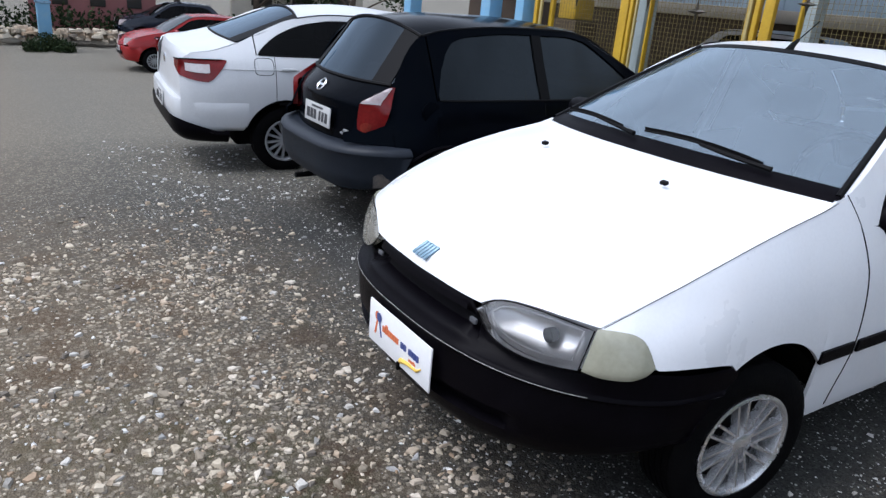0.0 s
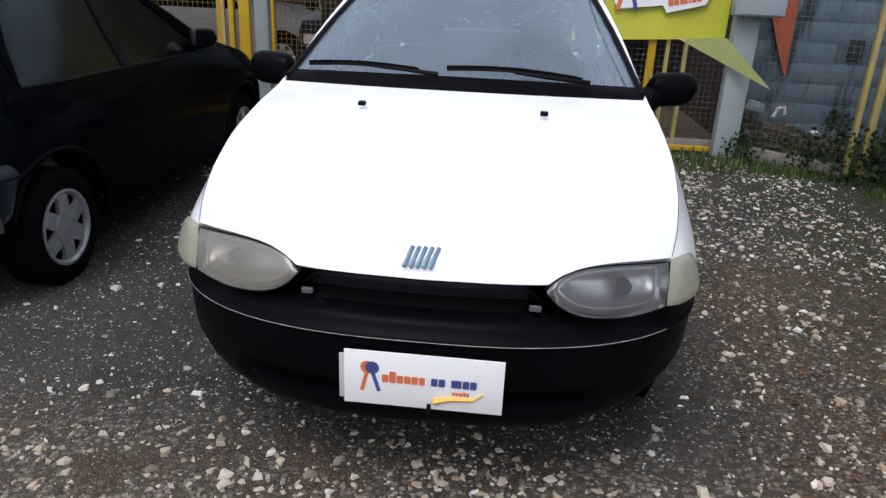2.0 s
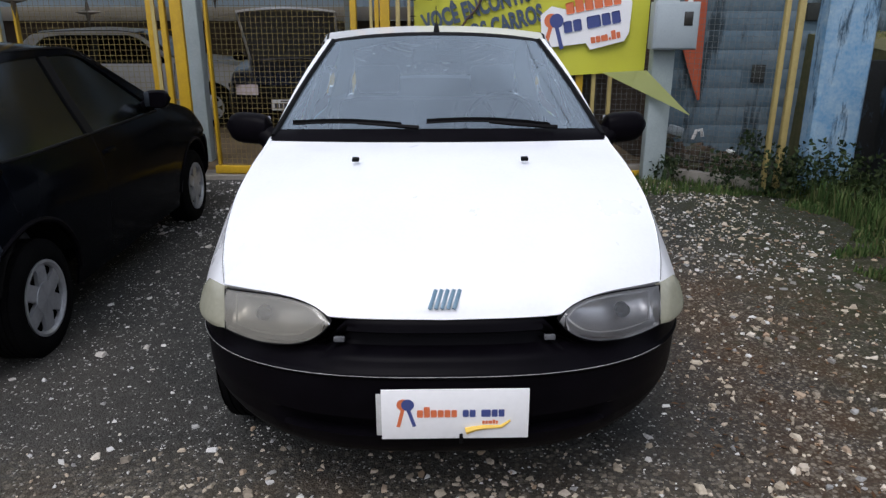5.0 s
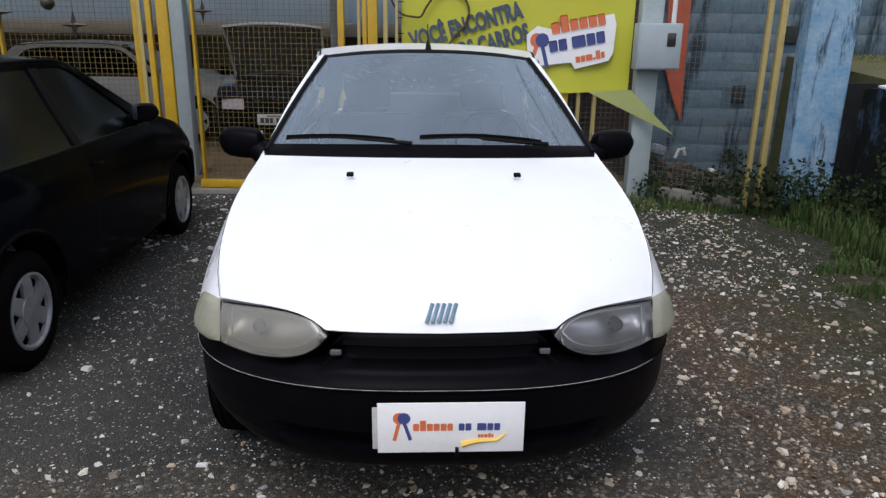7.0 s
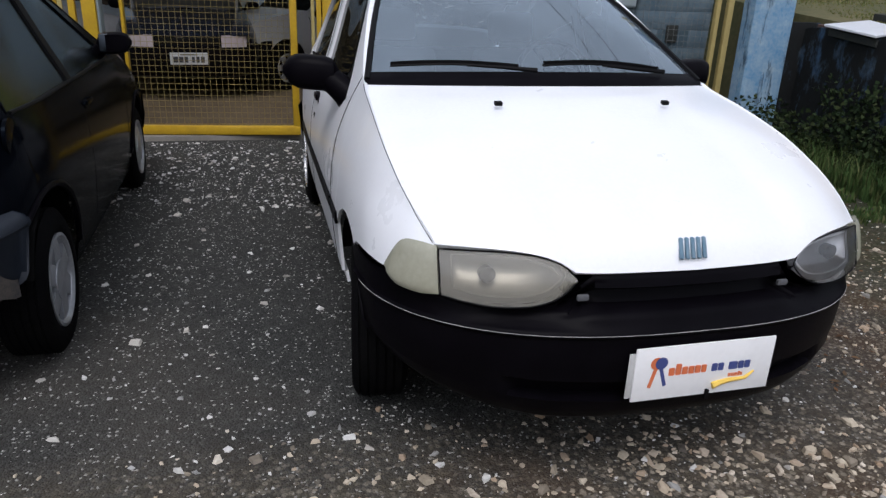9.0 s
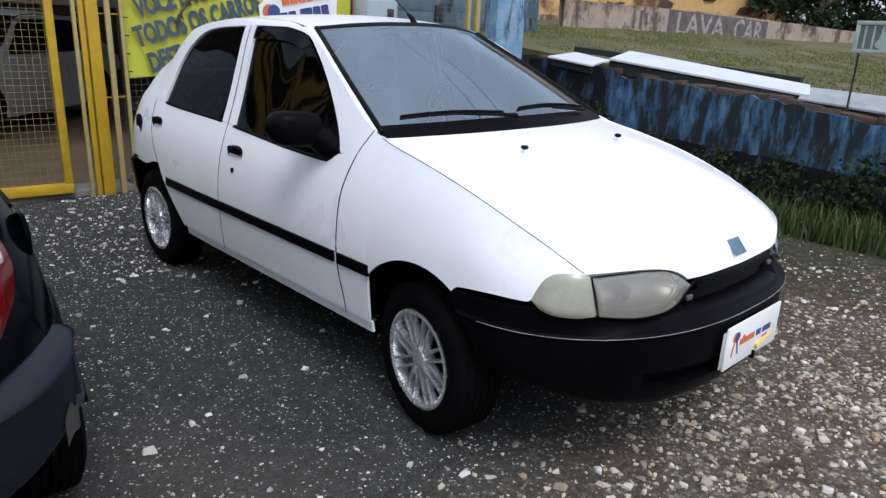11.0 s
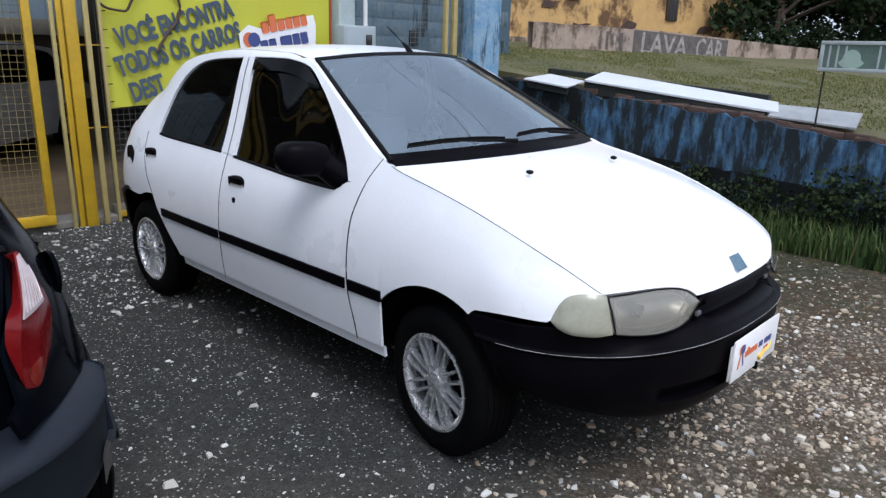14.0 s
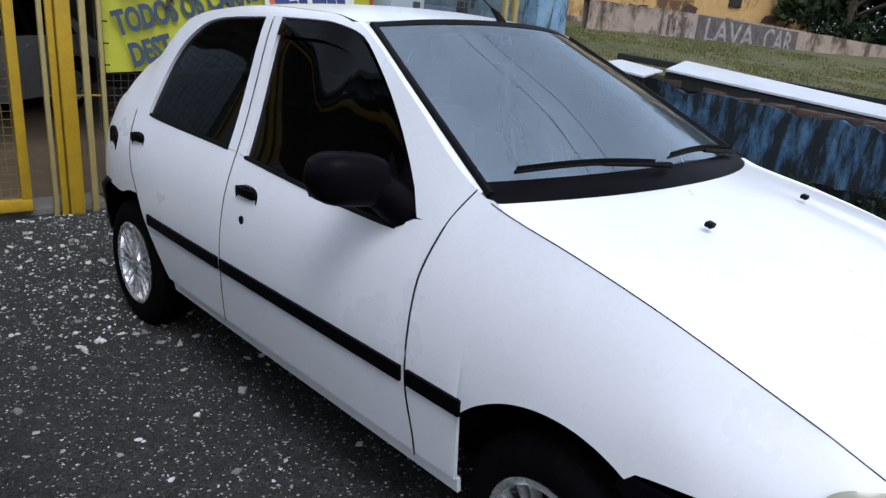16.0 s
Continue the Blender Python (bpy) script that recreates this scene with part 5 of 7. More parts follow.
GRAVEL = ground_material()
STONES = island_material("loose_stones", [(0.12, 0.105, 0.09), (0.26, 0.22, 0.165), (0.42, 0.36, 0.27), (0.56, 0.49, 0.38), (0.32, 0.23, 0.15), (0.68, 0.62, 0.52)])
CHIP = material("pale_stone", (0.42, 0.40, 0.36), 0.85, spec=0.2, second=(0.26, 0.24, 0.21), scale=30, fine=120, per_object=0.45)
YELLOW = material("yellow_gate_paint", (0.50, 0.315, 0.012), 0.42, second=(0.36, 0.215, 0.014), scale=6, fine=60, amount=0.6)
PALE_YELLOW = material("faded_yellow_bar", (0.40, 0.32, 0.12), 0.5, second=(0.30, 0.23, 0.08), scale=8)
WIRE = material("yellowed_wire", (0.25, 0.19, 0.06), 0.5, 0.2, second=(0.18, 0.14, 0.06), scale=10)
GREY_WIRE = material("galvanised_wire", (0.15, 0.16, 0.16), 0.5, 0.4, second=(0.10, 0.105, 0.10), scale=10)
GREY_POST = material("pale_grey_post_paint", (0.36, 0.42, 0.42), 0.6, second=(0.28, 0.33, 0.33), scale=5, amount=0.7)
BLUE_POST = material("light_blue_post_paint", (0.16, 0.36, 0.56), 0.6, second=(0.24, 0.40, 0.52), scale=5, amount=0.7)
BANNER = material("yellow_green_banner_vinyl", (0.50, 0.50, 0.035), 0.5, second=(0.46, 0.45, 0.04), scale=2.5, amount=0.4)
def mouldy(name, base, worn, mould, streak=(7.0, 7.0, 1.3), cover=0.5, scale=1.0, soft=0.0):
    """Old wall paint: worn patches, and streaks of black mould drawn out downwards."""
    m = material(name, base, 0.88, spec=0.2, second=worn, scale=4.5 * scale, fine=34, amount=0.9, bump=0.55, bump_scale=16)
    nt = m.node_tree
    b, link = nt.nodes["Principled BSDF"], nt.links.new
    old = b.inputs["Base Color"].links[0].from_socket
    co, mp = nt.nodes.new("ShaderNodeTexCoord"), nt.nodes.new("ShaderNodeMapping")
    mp.inputs["Scale"].default_value = streak
    link(co.outputs["Object"], mp.inputs["Vector"])
    n = nt.nodes.new("ShaderNodeTexNoise")
    n.inputs["Scale"].default_value, n.inputs["Detail"].default_value, n.inputs["Roughness"].default_value = 0.8 * scale, 8, 0.7
    link(mp.outputs[0], n.inputs["Vector"])
    r = nt.nodes.new("ShaderNodeMapRange")
    r.inputs["From Min"].default_value, r.inputs["From Max"].default_value = 0.62 - 0.25 * cover - soft, 0.70 - 0.20 * cover + soft
    link(n.outputs["Fac"], r.inputs["Value"])
    x = nt.nodes.new("ShaderNodeMix")
    x.data_type = "RGBA"
    x.inputs["B"].default_value = (*mould, 1)
    link(old, x.inputs["A"])
    link(r.outputs["Result"], x.inputs["Factor"])
    link(x.outputs["Result"], b.inputs["Base Color"])
    return m


BLUE_WALL = mouldy("peeling_blue_paint", (0.045, 0.130, 0.27), (0.14, 0.24, 0.33), (0.020, 0.026, 0.030), streak=(7.5, 7.5, 1.9), cover=0.98, scale=1.7, soft=0.03)
# deeper blue base and thicker mould streaks, for the wall's foot and end
DARK_BLUE_WALL = mouldy("dark_blue_paint_with_mould", (0.03, 0.075, 0.14), (0.06, 0.07, 0.07), (0.008, 0.009, 0.009), streak=(6.0, 6.0, 2.6), cover=1.15, scale=1.5)
BLUE_PILLAR = mouldy("flaking_light_blue_paint", (0.11, 0.25, 0.41), (0.34, 0.43, 0.48), (0.04, 0.07, 0.10), cover=0.36, scale=1.6)
BLOCK = mouldy("blue_grey_block", (0.075, 0.125, 0.165), (0.16, 0.19, 0.20), (0.030, 0.042, 0.048), cover=0.40)
def in_world(m):
    """Draws a material's pattern through the whole place, so that pieces on one mesh differ."""
    nt = m.node_tree
    geo = nt.nodes.new("ShaderNodeNewGeometry")
    for node in [n for n in nt.nodes if n.bl_idname == "ShaderNodeTexCoord"]:
        for l in list(node.outputs["Object"].links):
            nt.links.new(geo.outputs["Position"], l.to_socket)
    return m


in_world(BLOCK)
MORTAR = material("grey_mortar", (0.060, 0.10, 0.128), 0.95, second=(0.06, 0.085, 0.10), scale=8)
NEAR_BLACK = material("near_black", (0.014, 0.017, 0.016), 0.95, second=(0.035, 0.038, 0.03), scale=9, fine=60)
BRICK_RAW = material("raw_brick", (0.085, 0.046, 0.034), 0.9, second=(0.035, 0.027, 0.023), scale=8, fine=50, amount=0.8, bump=0.5, bump_scale=30)
PLASTER = mouldy("stained_yellow_plaster", (0.60, 0.38, 0.14), (0.42, 0.27, 0.13), (0.13, 0.075, 0.04), streak=(2.2, 2.2, 1.5), cover=0.50)
PALE_PLASTER = mouldy("faded_pink_plaster", (0.42, 0.33, 0.26), (0.26, 0.205, 0.165), (0.10, 0.075, 0.055), streak=(3.0, 3.0, 1.6), cover=0.55)
SOOT = material("dark_paint_lettering", (0.050, 0.048, 0.052), 0.85, second=(0.20, 0.165, 0.14), scale=7, fine=30, amount=0.9)
LIMEWASH = material("worn_white_lettering", (0.44, 0.40, 0.37), 0.9, second=(0.07, 0.065, 0.065), scale=9, fine=30, amount=1.0)
SHEET_METAL = material("grey_sheet_metal", (0.28, 0.30, 0.32), 0.55, 0.3, second=(0.22, 0.23, 0.24), scale=3)
PALE_SHEET = material("pale_blue_corrugated_sheet", (0.40, 0.52, 0.62), 0.6, second=(0.34, 0.44, 0.54), scale=2)
BEIGE = material("beige_wall_paint", (0.45, 0.41, 0.34), 0.85, second=(0.36, 0.33, 0.28), scale=2)
BROWN = material("brown_lower_wall", (0.055, 0.036, 0.022), 0.9, second=(0.032, 0.022, 0.015), scale=2)
LOT_FLOOR = material("tan_concrete_floor", (0.12, 0.084, 0.045), 0.9, second=(0.075, 0.053, 0.03), scale=2, fine=40, bump=0.2, bump_scale=60)
KERB = material("dirty_concrete", (0.20, 0.185, 0.16), 0.9, second=(0.12, 0.11, 0.09), scale=6, fine=50, bump=0.4, bump_scale=50)
ORANGE = material("orange_red_sheet", (0.42, 0.085, 0.03), 0.6, second=(0.34, 0.07, 0.03), scale=5)
BOARD = material("weathered_white_board", (0.60, 0.62, 0.65), 0.45, second=(0.48, 0.50, 0.52), scale=3, amount=0.6)
OLD_BOARD = material("dirty_grey_board", (0.34, 0.36, 0.37), 0.5, second=(0.20, 0.21, 0.21), scale=5, amount=0.8)
METER = material("grey_meter_box", (0.33, 0.38, 0.40), 0.5, second=(0.28, 0.32, 0.34), scale=5)
SOIL = material("grassy_soil", (0.055, 0.060, 0.018), 0.95, second=(0.15, 0.125, 0.055), scale=1.1, fine=18, amount=0.8, bump=0.6, bump_scale=30)
GRASS = island_material("grass_blades", [(0.022, 0.050, 0.012), (0.044, 0.082, 0.020), (0.070, 0.105, 0.030), (0.11, 0.11, 0.045)])
# leaf greens lowered to carry the shade that lies at the wall's foot
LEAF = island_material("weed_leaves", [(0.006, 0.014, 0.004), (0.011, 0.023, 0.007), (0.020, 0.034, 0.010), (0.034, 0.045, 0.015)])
TREE_LEAF = island_material("tree_leaves", [(0.006, 0.016, 0.005), (0.014, 0.028, 0.009), (0.025, 0.04, 0.013)])
BARK = material("bark", (0.07, 0.05, 0.035), 0.95, second=(0.04, 0.03, 0.022), scale=10)
STAR = material("dark_foil", (0.012, 0.016, 0.008), 0.5, second=(0.06, 0.030, 0.012), scale=14)
PIPE = material("white_plastic_pipe", (0.65, 0.65, 0.62), 0.5)
WINDOW_DARK = material("dark_window_glass", (0.03, 0.028, 0.025), 0.2)
FAR_PINK = material("faded_red_wall", (0.24, 0.09, 0.085), 0.9, second=(0.17, 0.08, 0.075), scale=1.0)
FAR_GREY = material("far_grey_wall", (0.22, 0.22, 0.21), 0.9, second=(0.15, 0.15, 0.15), scale=0.8)
FRAME_PALE = material("pale_grey_metal_frame", (0.42, 0.46, 0.45), 0.5, 0.2, second=(0.32, 0.35, 0.34), scale=10)
PANE = material("greenish_pane", (0.10, 0.15, 0.12), 0.15, second=(0.15, 0.20, 0.17), scale=6)


# ---- ground ----
def slope_z(x):
    """The yard falls away to the left."""
    return -0.042 * np.clip(-np.asarray(x) - 2.6, 0, 2.4) - 0.077 * np.clip(-np.asarray(x) - 5.0, 0, 13.5)


def rise(x, y):
    """Height of the bank to the right of the retaining wall."""
    z = 0.90 + 0.088 * (y - 0.7) + 0.02 * (x - 4.0)
    if y < 0.5:
        z = 0.88 + 0.02 * (x - 4.0) - 0.26 * (0.5 - y)
    return max(min(z, 2.2), 0.0)


bm = bmesh.new()
xs = [-400, -150, -60, -30, -25.2, -18.5, -16, -10, -8, -5, -4, -3.2, -2.6, -1.8, 0, 2, 3, 4, 5, 8, 16, 40, 150, 400]
ys = [-400, -150, -50, -20, -8, -4, -2, 0, 2, 4, 5, 8, 16, 40, 150, 400]
grid(bm, [[Vector((x, y, float(slope_z(x)))) for y in ys] for x in xs], True)
bm.normal_update()
if bm.faces[:][0].normal.z < 0:
    bmesh.ops.reverse_faces(bm, faces=bm.faces[:])
ground = tagged(part("ground", bm, GRAVEL, smooth=False), "dark grey gravel yard with scattered pale stones", "ground", kind="structure")

bm = bmesh.new()
xs = [4.02, 4.4, 5, 6, 7, 8, 9.5, 11, 13, 16, 20, 30, 60]
ys = [-6, -4, -3, -2, -1, -0.3, 0.4, 1, 2, 3, 4, 5, 6, 8, 11, 16, 40]
rows = [[Vector((x, y, rise(x, y) + 0.05 * noise.noise((x * 0.9, y * 0.9, 0)) * (x > 4.1) - (0.06 if rise(x, y) < 0.02 else 0))) for y in ys] for x in xs]
rows.insert(0, [Vector((3.98, v.y, -0.1)) for v in rows[0]])
bank = tagged(part("bank", sheet(rows, (0, 0, 1), 0)
                   , SOIL), "grassy raised bank behind the blue wall", "bank", kind="structure")


def stones_mesh(spots, name, mat, seed=3):
    """Many flattened, uneven stones at (x, y, z, size)."""
    rnd = np.random.default_rng(seed)
    n = len(spots)
    k = 5
    turn = 6.2832 * (np.arange(k)[None] + 0.9 * (rnd.random((n, k)) - 0.5)) / k
    reach = 0.50 + 0.65 * rnd.random((n, k))
    low = np.stack([np.cos(turn) * reach, np.sin(turn) * reach, -0.25 + 0 * turn], 2)
    top = low * (0.62 + 0.34 * rnd.random((n, k, 1)))
    top[:, :, 2] = 0.30 + 0.26 * (rnd.random((n, k)) - 0.5)
    v = np.concatenate([low, top, np.stack([0.3 * (rnd.random(n) - 0.5), 0.3 * (rnd.random(n) - 0.5), 0.34 + 0.12 * rnd.random(n)], 1)[:, None]], 1)
    v[:, :, 1] *= (0.5 + 0.45 * rnd.random((n, 1)))
    v[:, :, 2] *= (0.5 + 0.6 * rnd.random((n, 1)))
    tilt = 0.5 * (rnd.random(n) - 0.5)
    c, s = np.cos(tilt)[:, None], np.sin(tilt)[:, None]
    x, z = v[:, :, 0].copy(), v[:, :, 2].copy()
    v[:, :, 0], v[:, :, 2] = x * c + z * s, z * c - x * s
    a = rnd.random(n) * 6.283
    c, s = np.cos(a)[:, None], np.sin(a)[:, None]
    x, y = v[:, :, 0].copy(), v[:, :, 1].copy()
    v[:, :, 0], v[:, :, 1] = x * c - y * s, x * s + y * c
    v = v * spots[:, None, 3:4] + spots[:, None, :3]
    j = np.arange(k)
    side = np.stack([j, (j + 1) % k, k + (j + 1) % k, k + j], 1)
    cap = np.stack([k + j, k + (j + 1) % k, 2 * k + 0 * j], 1)
    step = (2 * k + 1) * np.arange(n)[:, None, None]
    me = bpy.data.meshes.new(name)
    me.from_pydata(v.reshape(-1, 3).tolist(), [], (side[None] + step).reshape(-1, 4).tolist() + (cap[None] + step).reshape(-1, 3).tolist())
    me.materials.append(mat)
    return me


rnd = np.random.default_rng(11)


def ease(v, a, b):
    u = np.clip((np.asarray(v, float) - a) / (b - a), 0, 1)
    return u * u * (3 - 2 * u)


def zones(x, y):
    """How thickly stones lie: pale chips, and beige stones in the soil."""
    front = ease(y, 0.7, -0.25) * ease(x, -3.6, -2.0) * (0.6 + 0.4 * ease(x, -1.2, 0.1))
    right = ease(x, 1.0, 1.35) * ease(y, 1.9, 2.7) * ease(x, 3.1, 2.4)
    fence = ease(y, 2.7, 4.0) * ease(x, 0.6, 0.0)
    drive = 0.7 * ease(x, -2.7, -3.3) * ease(y, -0.5, 0.1) * ease(y, 1.6, 0.7) * ease(x, -6.2, -5.0)
    return np.clip(0.24 * ease(x, -4.0, -2.6) + right + 1.6 * fence + 0.05 * front + drive, 0, 1), np.clip(front * (0.3 + 0.7 * ease(x, 1.3, 0.5)) * ease(x, 2.4, 1.4) + 0.20 * ease(x, 0.9, 1.3) * ease(x, 3.0, 2.2), 0, 1)


def scatter(n, which, lo, hi, power):
    x, y = -8.5 + 11.8 * rnd.random(n), -2.6 + 7.7 * rnd.random(n)
    clump = np.array([0.55 + 0.9 * noise.noise((a * 1.7, b * 1.7, 3 + which)) + 0.4 * noise.noise((a * 6, b * 6, which)) for a, b in zip(x, y)])
    keep = rnd.random(n) < zones(x, y)[which] * np.clip(clump, 0.12, 1.2)
    x, y = x[keep], y[keep]
    s = lo + (hi - lo) * rnd.random(len(x)) ** power
    return np.stack([x, y, s * 0.12 + slope_z(x), s], 1)


CHIPS = island_material("pale_stone_chips", [(0.16, 0.16, 0.15), (0.34, 0.335, 0.32), (0.56, 0.55, 0.53), (0.72, 0.71, 0.68), (0.46, 0.44, 0.40)])
for nm, label, mat, sizes, seed in (
        ("stone_chips", "pale broken stone chips strewn over the dark yard", CHIPS, ((60000, 0, 0.0025, 0.010, 2.4), (26000, 0, 0.006, 0.026, 2.8)), 3),
        ("gravel_stones", "loose beige and grey gravel stones in the soil", STONES, ((170000, 1, 0.005, 0.017, 1.5), (50000, 1, 0.012, 0.034, 2.2)), 4)):
    ob = new(nm, stones_mesh(np.concatenate([scatter(*q) for q in sizes]), nm, mat, seed))
    tagged(ob, label, "gravel", kind="stuff")

# fallen leaves and twigs flat on the soil
LITTER = island_material("dead_leaves", [(0.05, 0.026, 0.012), (0.10, 0.05, 0.022), (0.16, 0.085, 0.04), (0.07, 0.05, 0.03)])
verts, faces = [], []
rl = random.Random(17)
while len(faces) < 1500:
    x, y = rl.uniform(0.95, 3.2), rl.uniform(-1.4, 4.6)
    if rl.random() > 0.35 + 0.6 * noise.noise((x * 1.5, y * 1.5, 9)):
        continue
    a, n = rl.random() * 6.283, rl.uniform(0.006, 0.022)
    c, d = math.cos(a) * n, math.sin(a) * n
    i, z = len(verts), rl.uniform(0.003, 0.007)
    verts += [(x - c, y - d, z), (x + d * .45, y - c * .45, z + n * rl.uniform(0, .3)), (x + c, y + d, z + n * .2), (x - d * .45, y + c * .45, z + n * rl.uniform(0, .4))]
    faces.append((i, i + 1, i + 2, i + 3))
me = bpy.data.meshes.new("leaf_litter")
me.from_pydata(verts, [], faces)
me.materials.append(LITTER)
tagged(new("leaf_litter", me), "brown dead leaves and scraps lying on the soil", "leaves", kind="stuff")

# ---- retaining wall with its boards ----
wall_top = curve([(0.35, 0.80), (0.7, 0.87), (1.2, 0.90), (1.45, 0.95), (2.2, 1.00), (3.0, 1.06), (3.5, 1.12), (4.4, 1.16)])
retaining = thing("wall_blue", "low blue-painted retaining wall, peeling and black with mould", "wall", kind="structure")
bm = bmesh.new()
rows_f, rows_b = [], []
random.seed(5)
for i in range(61):
    y = 0.35 + 4.1 * i / 60
    chip = 0.05 * max(0, noise.noise((y * 3.1, 0, 7))) + 0.03 * max(0, noise.noise((y * 9, 2, 1)))
    z = wall_top(y) - chip * 1.6
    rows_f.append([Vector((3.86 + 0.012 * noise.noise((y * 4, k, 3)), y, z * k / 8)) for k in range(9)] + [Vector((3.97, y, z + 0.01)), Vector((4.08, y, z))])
part("wall_body", sheet([q[4:] for q in rows_f[:44]], (-1, 0, 0.2), 0), BLUE_WALL, retaining)
part("wall_foot", sheet([q[:5] for q in rows_f[:44]], (-1, 0, 0.2), 0), DARK_BLUE_WALL, retaining, "darker foot of the wall with mould streaks")
part("wall_end", sheet(rows_f[43:], (-1, 0, 0.2), 0), DARK_BLUE_WALL, retaining, "darker, nearly black end of the wall with mould streaks")
# bare bricks along the broken top
for i in range(34):
    y = 0.6 + 3.6 * random.random()
    bm = boxed(-0.06, 0.06, -0.10, 0.10, -0.03, 0.03, 0.008)
    bm.transform(pose(3.925 + 0.05 * random.random(), y, wall_top(y) - 0.02 + 0.02 * random.random(), random.uniform(-6, 6), random.uniform(-6, 6), random.uniform(-14, 14)))
    part("brick", bm, BRICK_RAW, retaining)


def board(name, label, pts, z_lift, thick, mat):
    """A flat board lying on the wall: four corners (x, y, z)."""
    bm = bmesh.new()
    top = [bm.verts.new(Vector(p) + Vector((0, 0, z_lift))) for p in pts]
    low = [bm.verts.new(v.co - Vector((0, 0, thick))) for v in top]
    bm.faces.new(top)
    bm.faces.new(low[::-1])
    for k in range(4):
        j = (k + 1) % 4
        bm.faces.new((top[k], low[k], low[j], top[j]))
    bmesh.ops.recalc_face_normals(bm, faces=bm.faces[:])
    bmesh.ops.bevel(bm, geom=bm.edges[:], offset=0.003, segments=1, affect="EDGES")
    return tagged(part(name, bm, mat, smooth=False), label, "board", "boards on the wall")


board("white_board", "square white weathered board lying on the blue wall", [(3.75, 3.98, 1.185), (3.80, 3.45, 1.125), (4.20, 3.50, 1.172), (4.20, 3.96, 1.228)], 0.0, 0.02, BOARD)
board("white_board", "long white weathered board lying along the blue wall", [(3.85, 3.28, 1.203), (4.06, 1.40, 1.015), (4.40, 1.53, 1.08), (4.35, 3.37, 1.275)], 0.0, 0.022, BOARD)
board("white_board", "short pale board with a chipped end on the blue wall", [(3.95, 1.45, .990), (4.0, 1.08, .962), (4.40, 1.214, 1.052), (4.38, 1.52, 1.060)], 0.0, 0.02, OLD_BOARD)
board("white_board", "short pale board lying beside the sign poles", [(3.98, 1.077, .960), (3.95, .747, .945), (4.40, .825, 1.034), (4.40, 1.211, 1.050)], 0.0, 0.02, OLD_BOARD)
board("dark_strip", "dark weathered plank lying behind the white boards", [(4.42, 4.15, 1.25), (4.50, 1.66, 1.10), (4.58, 1.66, 1.10), (4.52, 4.15, 1.255)], 0.03, 0.06, NEAR_BLACK)
# two near-black strips added as the shade in the gap below the boards
board("dark_strip", "near-black strip standing in for the shaded gap under the long white board", [(3.88, 3.30, 1.17), (4.04, 1.5, 0.99), (4.22, 1.55, 1.02), (4.10, 3.3, 1.21)], 0.0, 0.10, NEAR_BLACK)
board("dark_strip", "near-black strip standing in for the shaded gap under the square board", [(3.80, 3.97, 1.15), (3.84, 3.47, 1.09), (4.1, 3.5, 1.115), (4.1, 3.94, 1.165)], 0.0, 0.06, NEAR_BLACK)

# framed pane on a thin pole
sign = thing("framed_sign", "pale metal frame with a greenish pane on thin poles", "sign")
frame_m = pose(3.95, 0.65, 1.495, 0, 0, 90)
for nm, a in (("frame_top", (-0.46, 0.46, -0.015, 0.015, 0.09, 0.12)), ("frame_bottom", (-0.46, 0.46, -0.015, 0.015, -0.12, -0.09)), ("frame_side", (-0.46, -0.43, -0.014, 0.014, -0.09, 0.09)), ("frame_side", (0.43, 0.46, -0.014, 0.014, -0.09, 0.09))):
    bm = boxed(*a, 0.003)
    bm.transform(frame_m)
    part(nm, bm, FRAME_PALE, sign)
bm = boxed(-0.43, 0.43, -0.004, 0.004, -0.09, 0.09)
bm.transform(frame_m)
part("pane", bm, PANE, sign, "greenish pane")
for k in range(7):
    x = 0.38 - 0.06 * k - (0.18 if k > 2 else 0)
    bm = boxed(x, x + 0.015, 0.004, 0.008, -0.085, 0.085)
    bm.transform(frame_m)
    part("pane_bar", bm, FRAME_PALE, sign)
bm = bmesh.new()
n = 16
bm.faces.new([bm.verts.new((0.22 + 0.085 * math.cos(2 * math.pi * k / n) * (1.2 if math.sin(2 * math.pi * k / n) < 0 else 0.8), 0.006, -0.02 + 0.075 * math.sin(2 * math.pi * k / n))) for k in range(n)][::-1])
bm.transform(frame_m)
part("pane_patch", bm, material("pale_green_patch", (0.34, 0.46, 0.38), 0.6, second=(0.28, 0.38, 0.32), scale=12), sign)
for y in (1.06, 0.27):
    bm = bmesh.new()
    tube(bm, [(3.96, y, 0.86), (3.96, y, 1.385)], 0.008, 8)
    part("pole", bm, NEAR_BLACK, sign)

# ---- far wall with painted words, and the yellow building ----
lava = thing("wall_low", "low faded plaster wall with worn painted letters", "wall", kind="structure")
d = Vector((7.2, -2.4, 0)).normalized()
along = Matrix.Translation((7.6, 6.8, 0)) @ pose(0, 0, 0, 0, 0, math.degrees(math.atan2(d.y, d.x)))
bm = bmesh.new()
rows = []
for i in range(25):
    x = 7.6 * i / 24
    zb = 1.57 - 0.049 * x
    zt = zb + min(0.37 + 0.03 * x, 0.46) + 0.02 * noise.noise((x * 2, 0, 0))
    rows.append([Vector((x, 0, zb - 0.5)), Vector((x, 0.0, zb)), Vector((x, 0.0, zt)), Vector((x, 0.16, zt + 0.01)), Vector((x, 0.16, zb - 0.5))])
part("wall_body", sheet(rows, (0, -1, 0.3), 0), PALE_PLASTER, lava).matrix_basis = along
bm = bmesh.new()
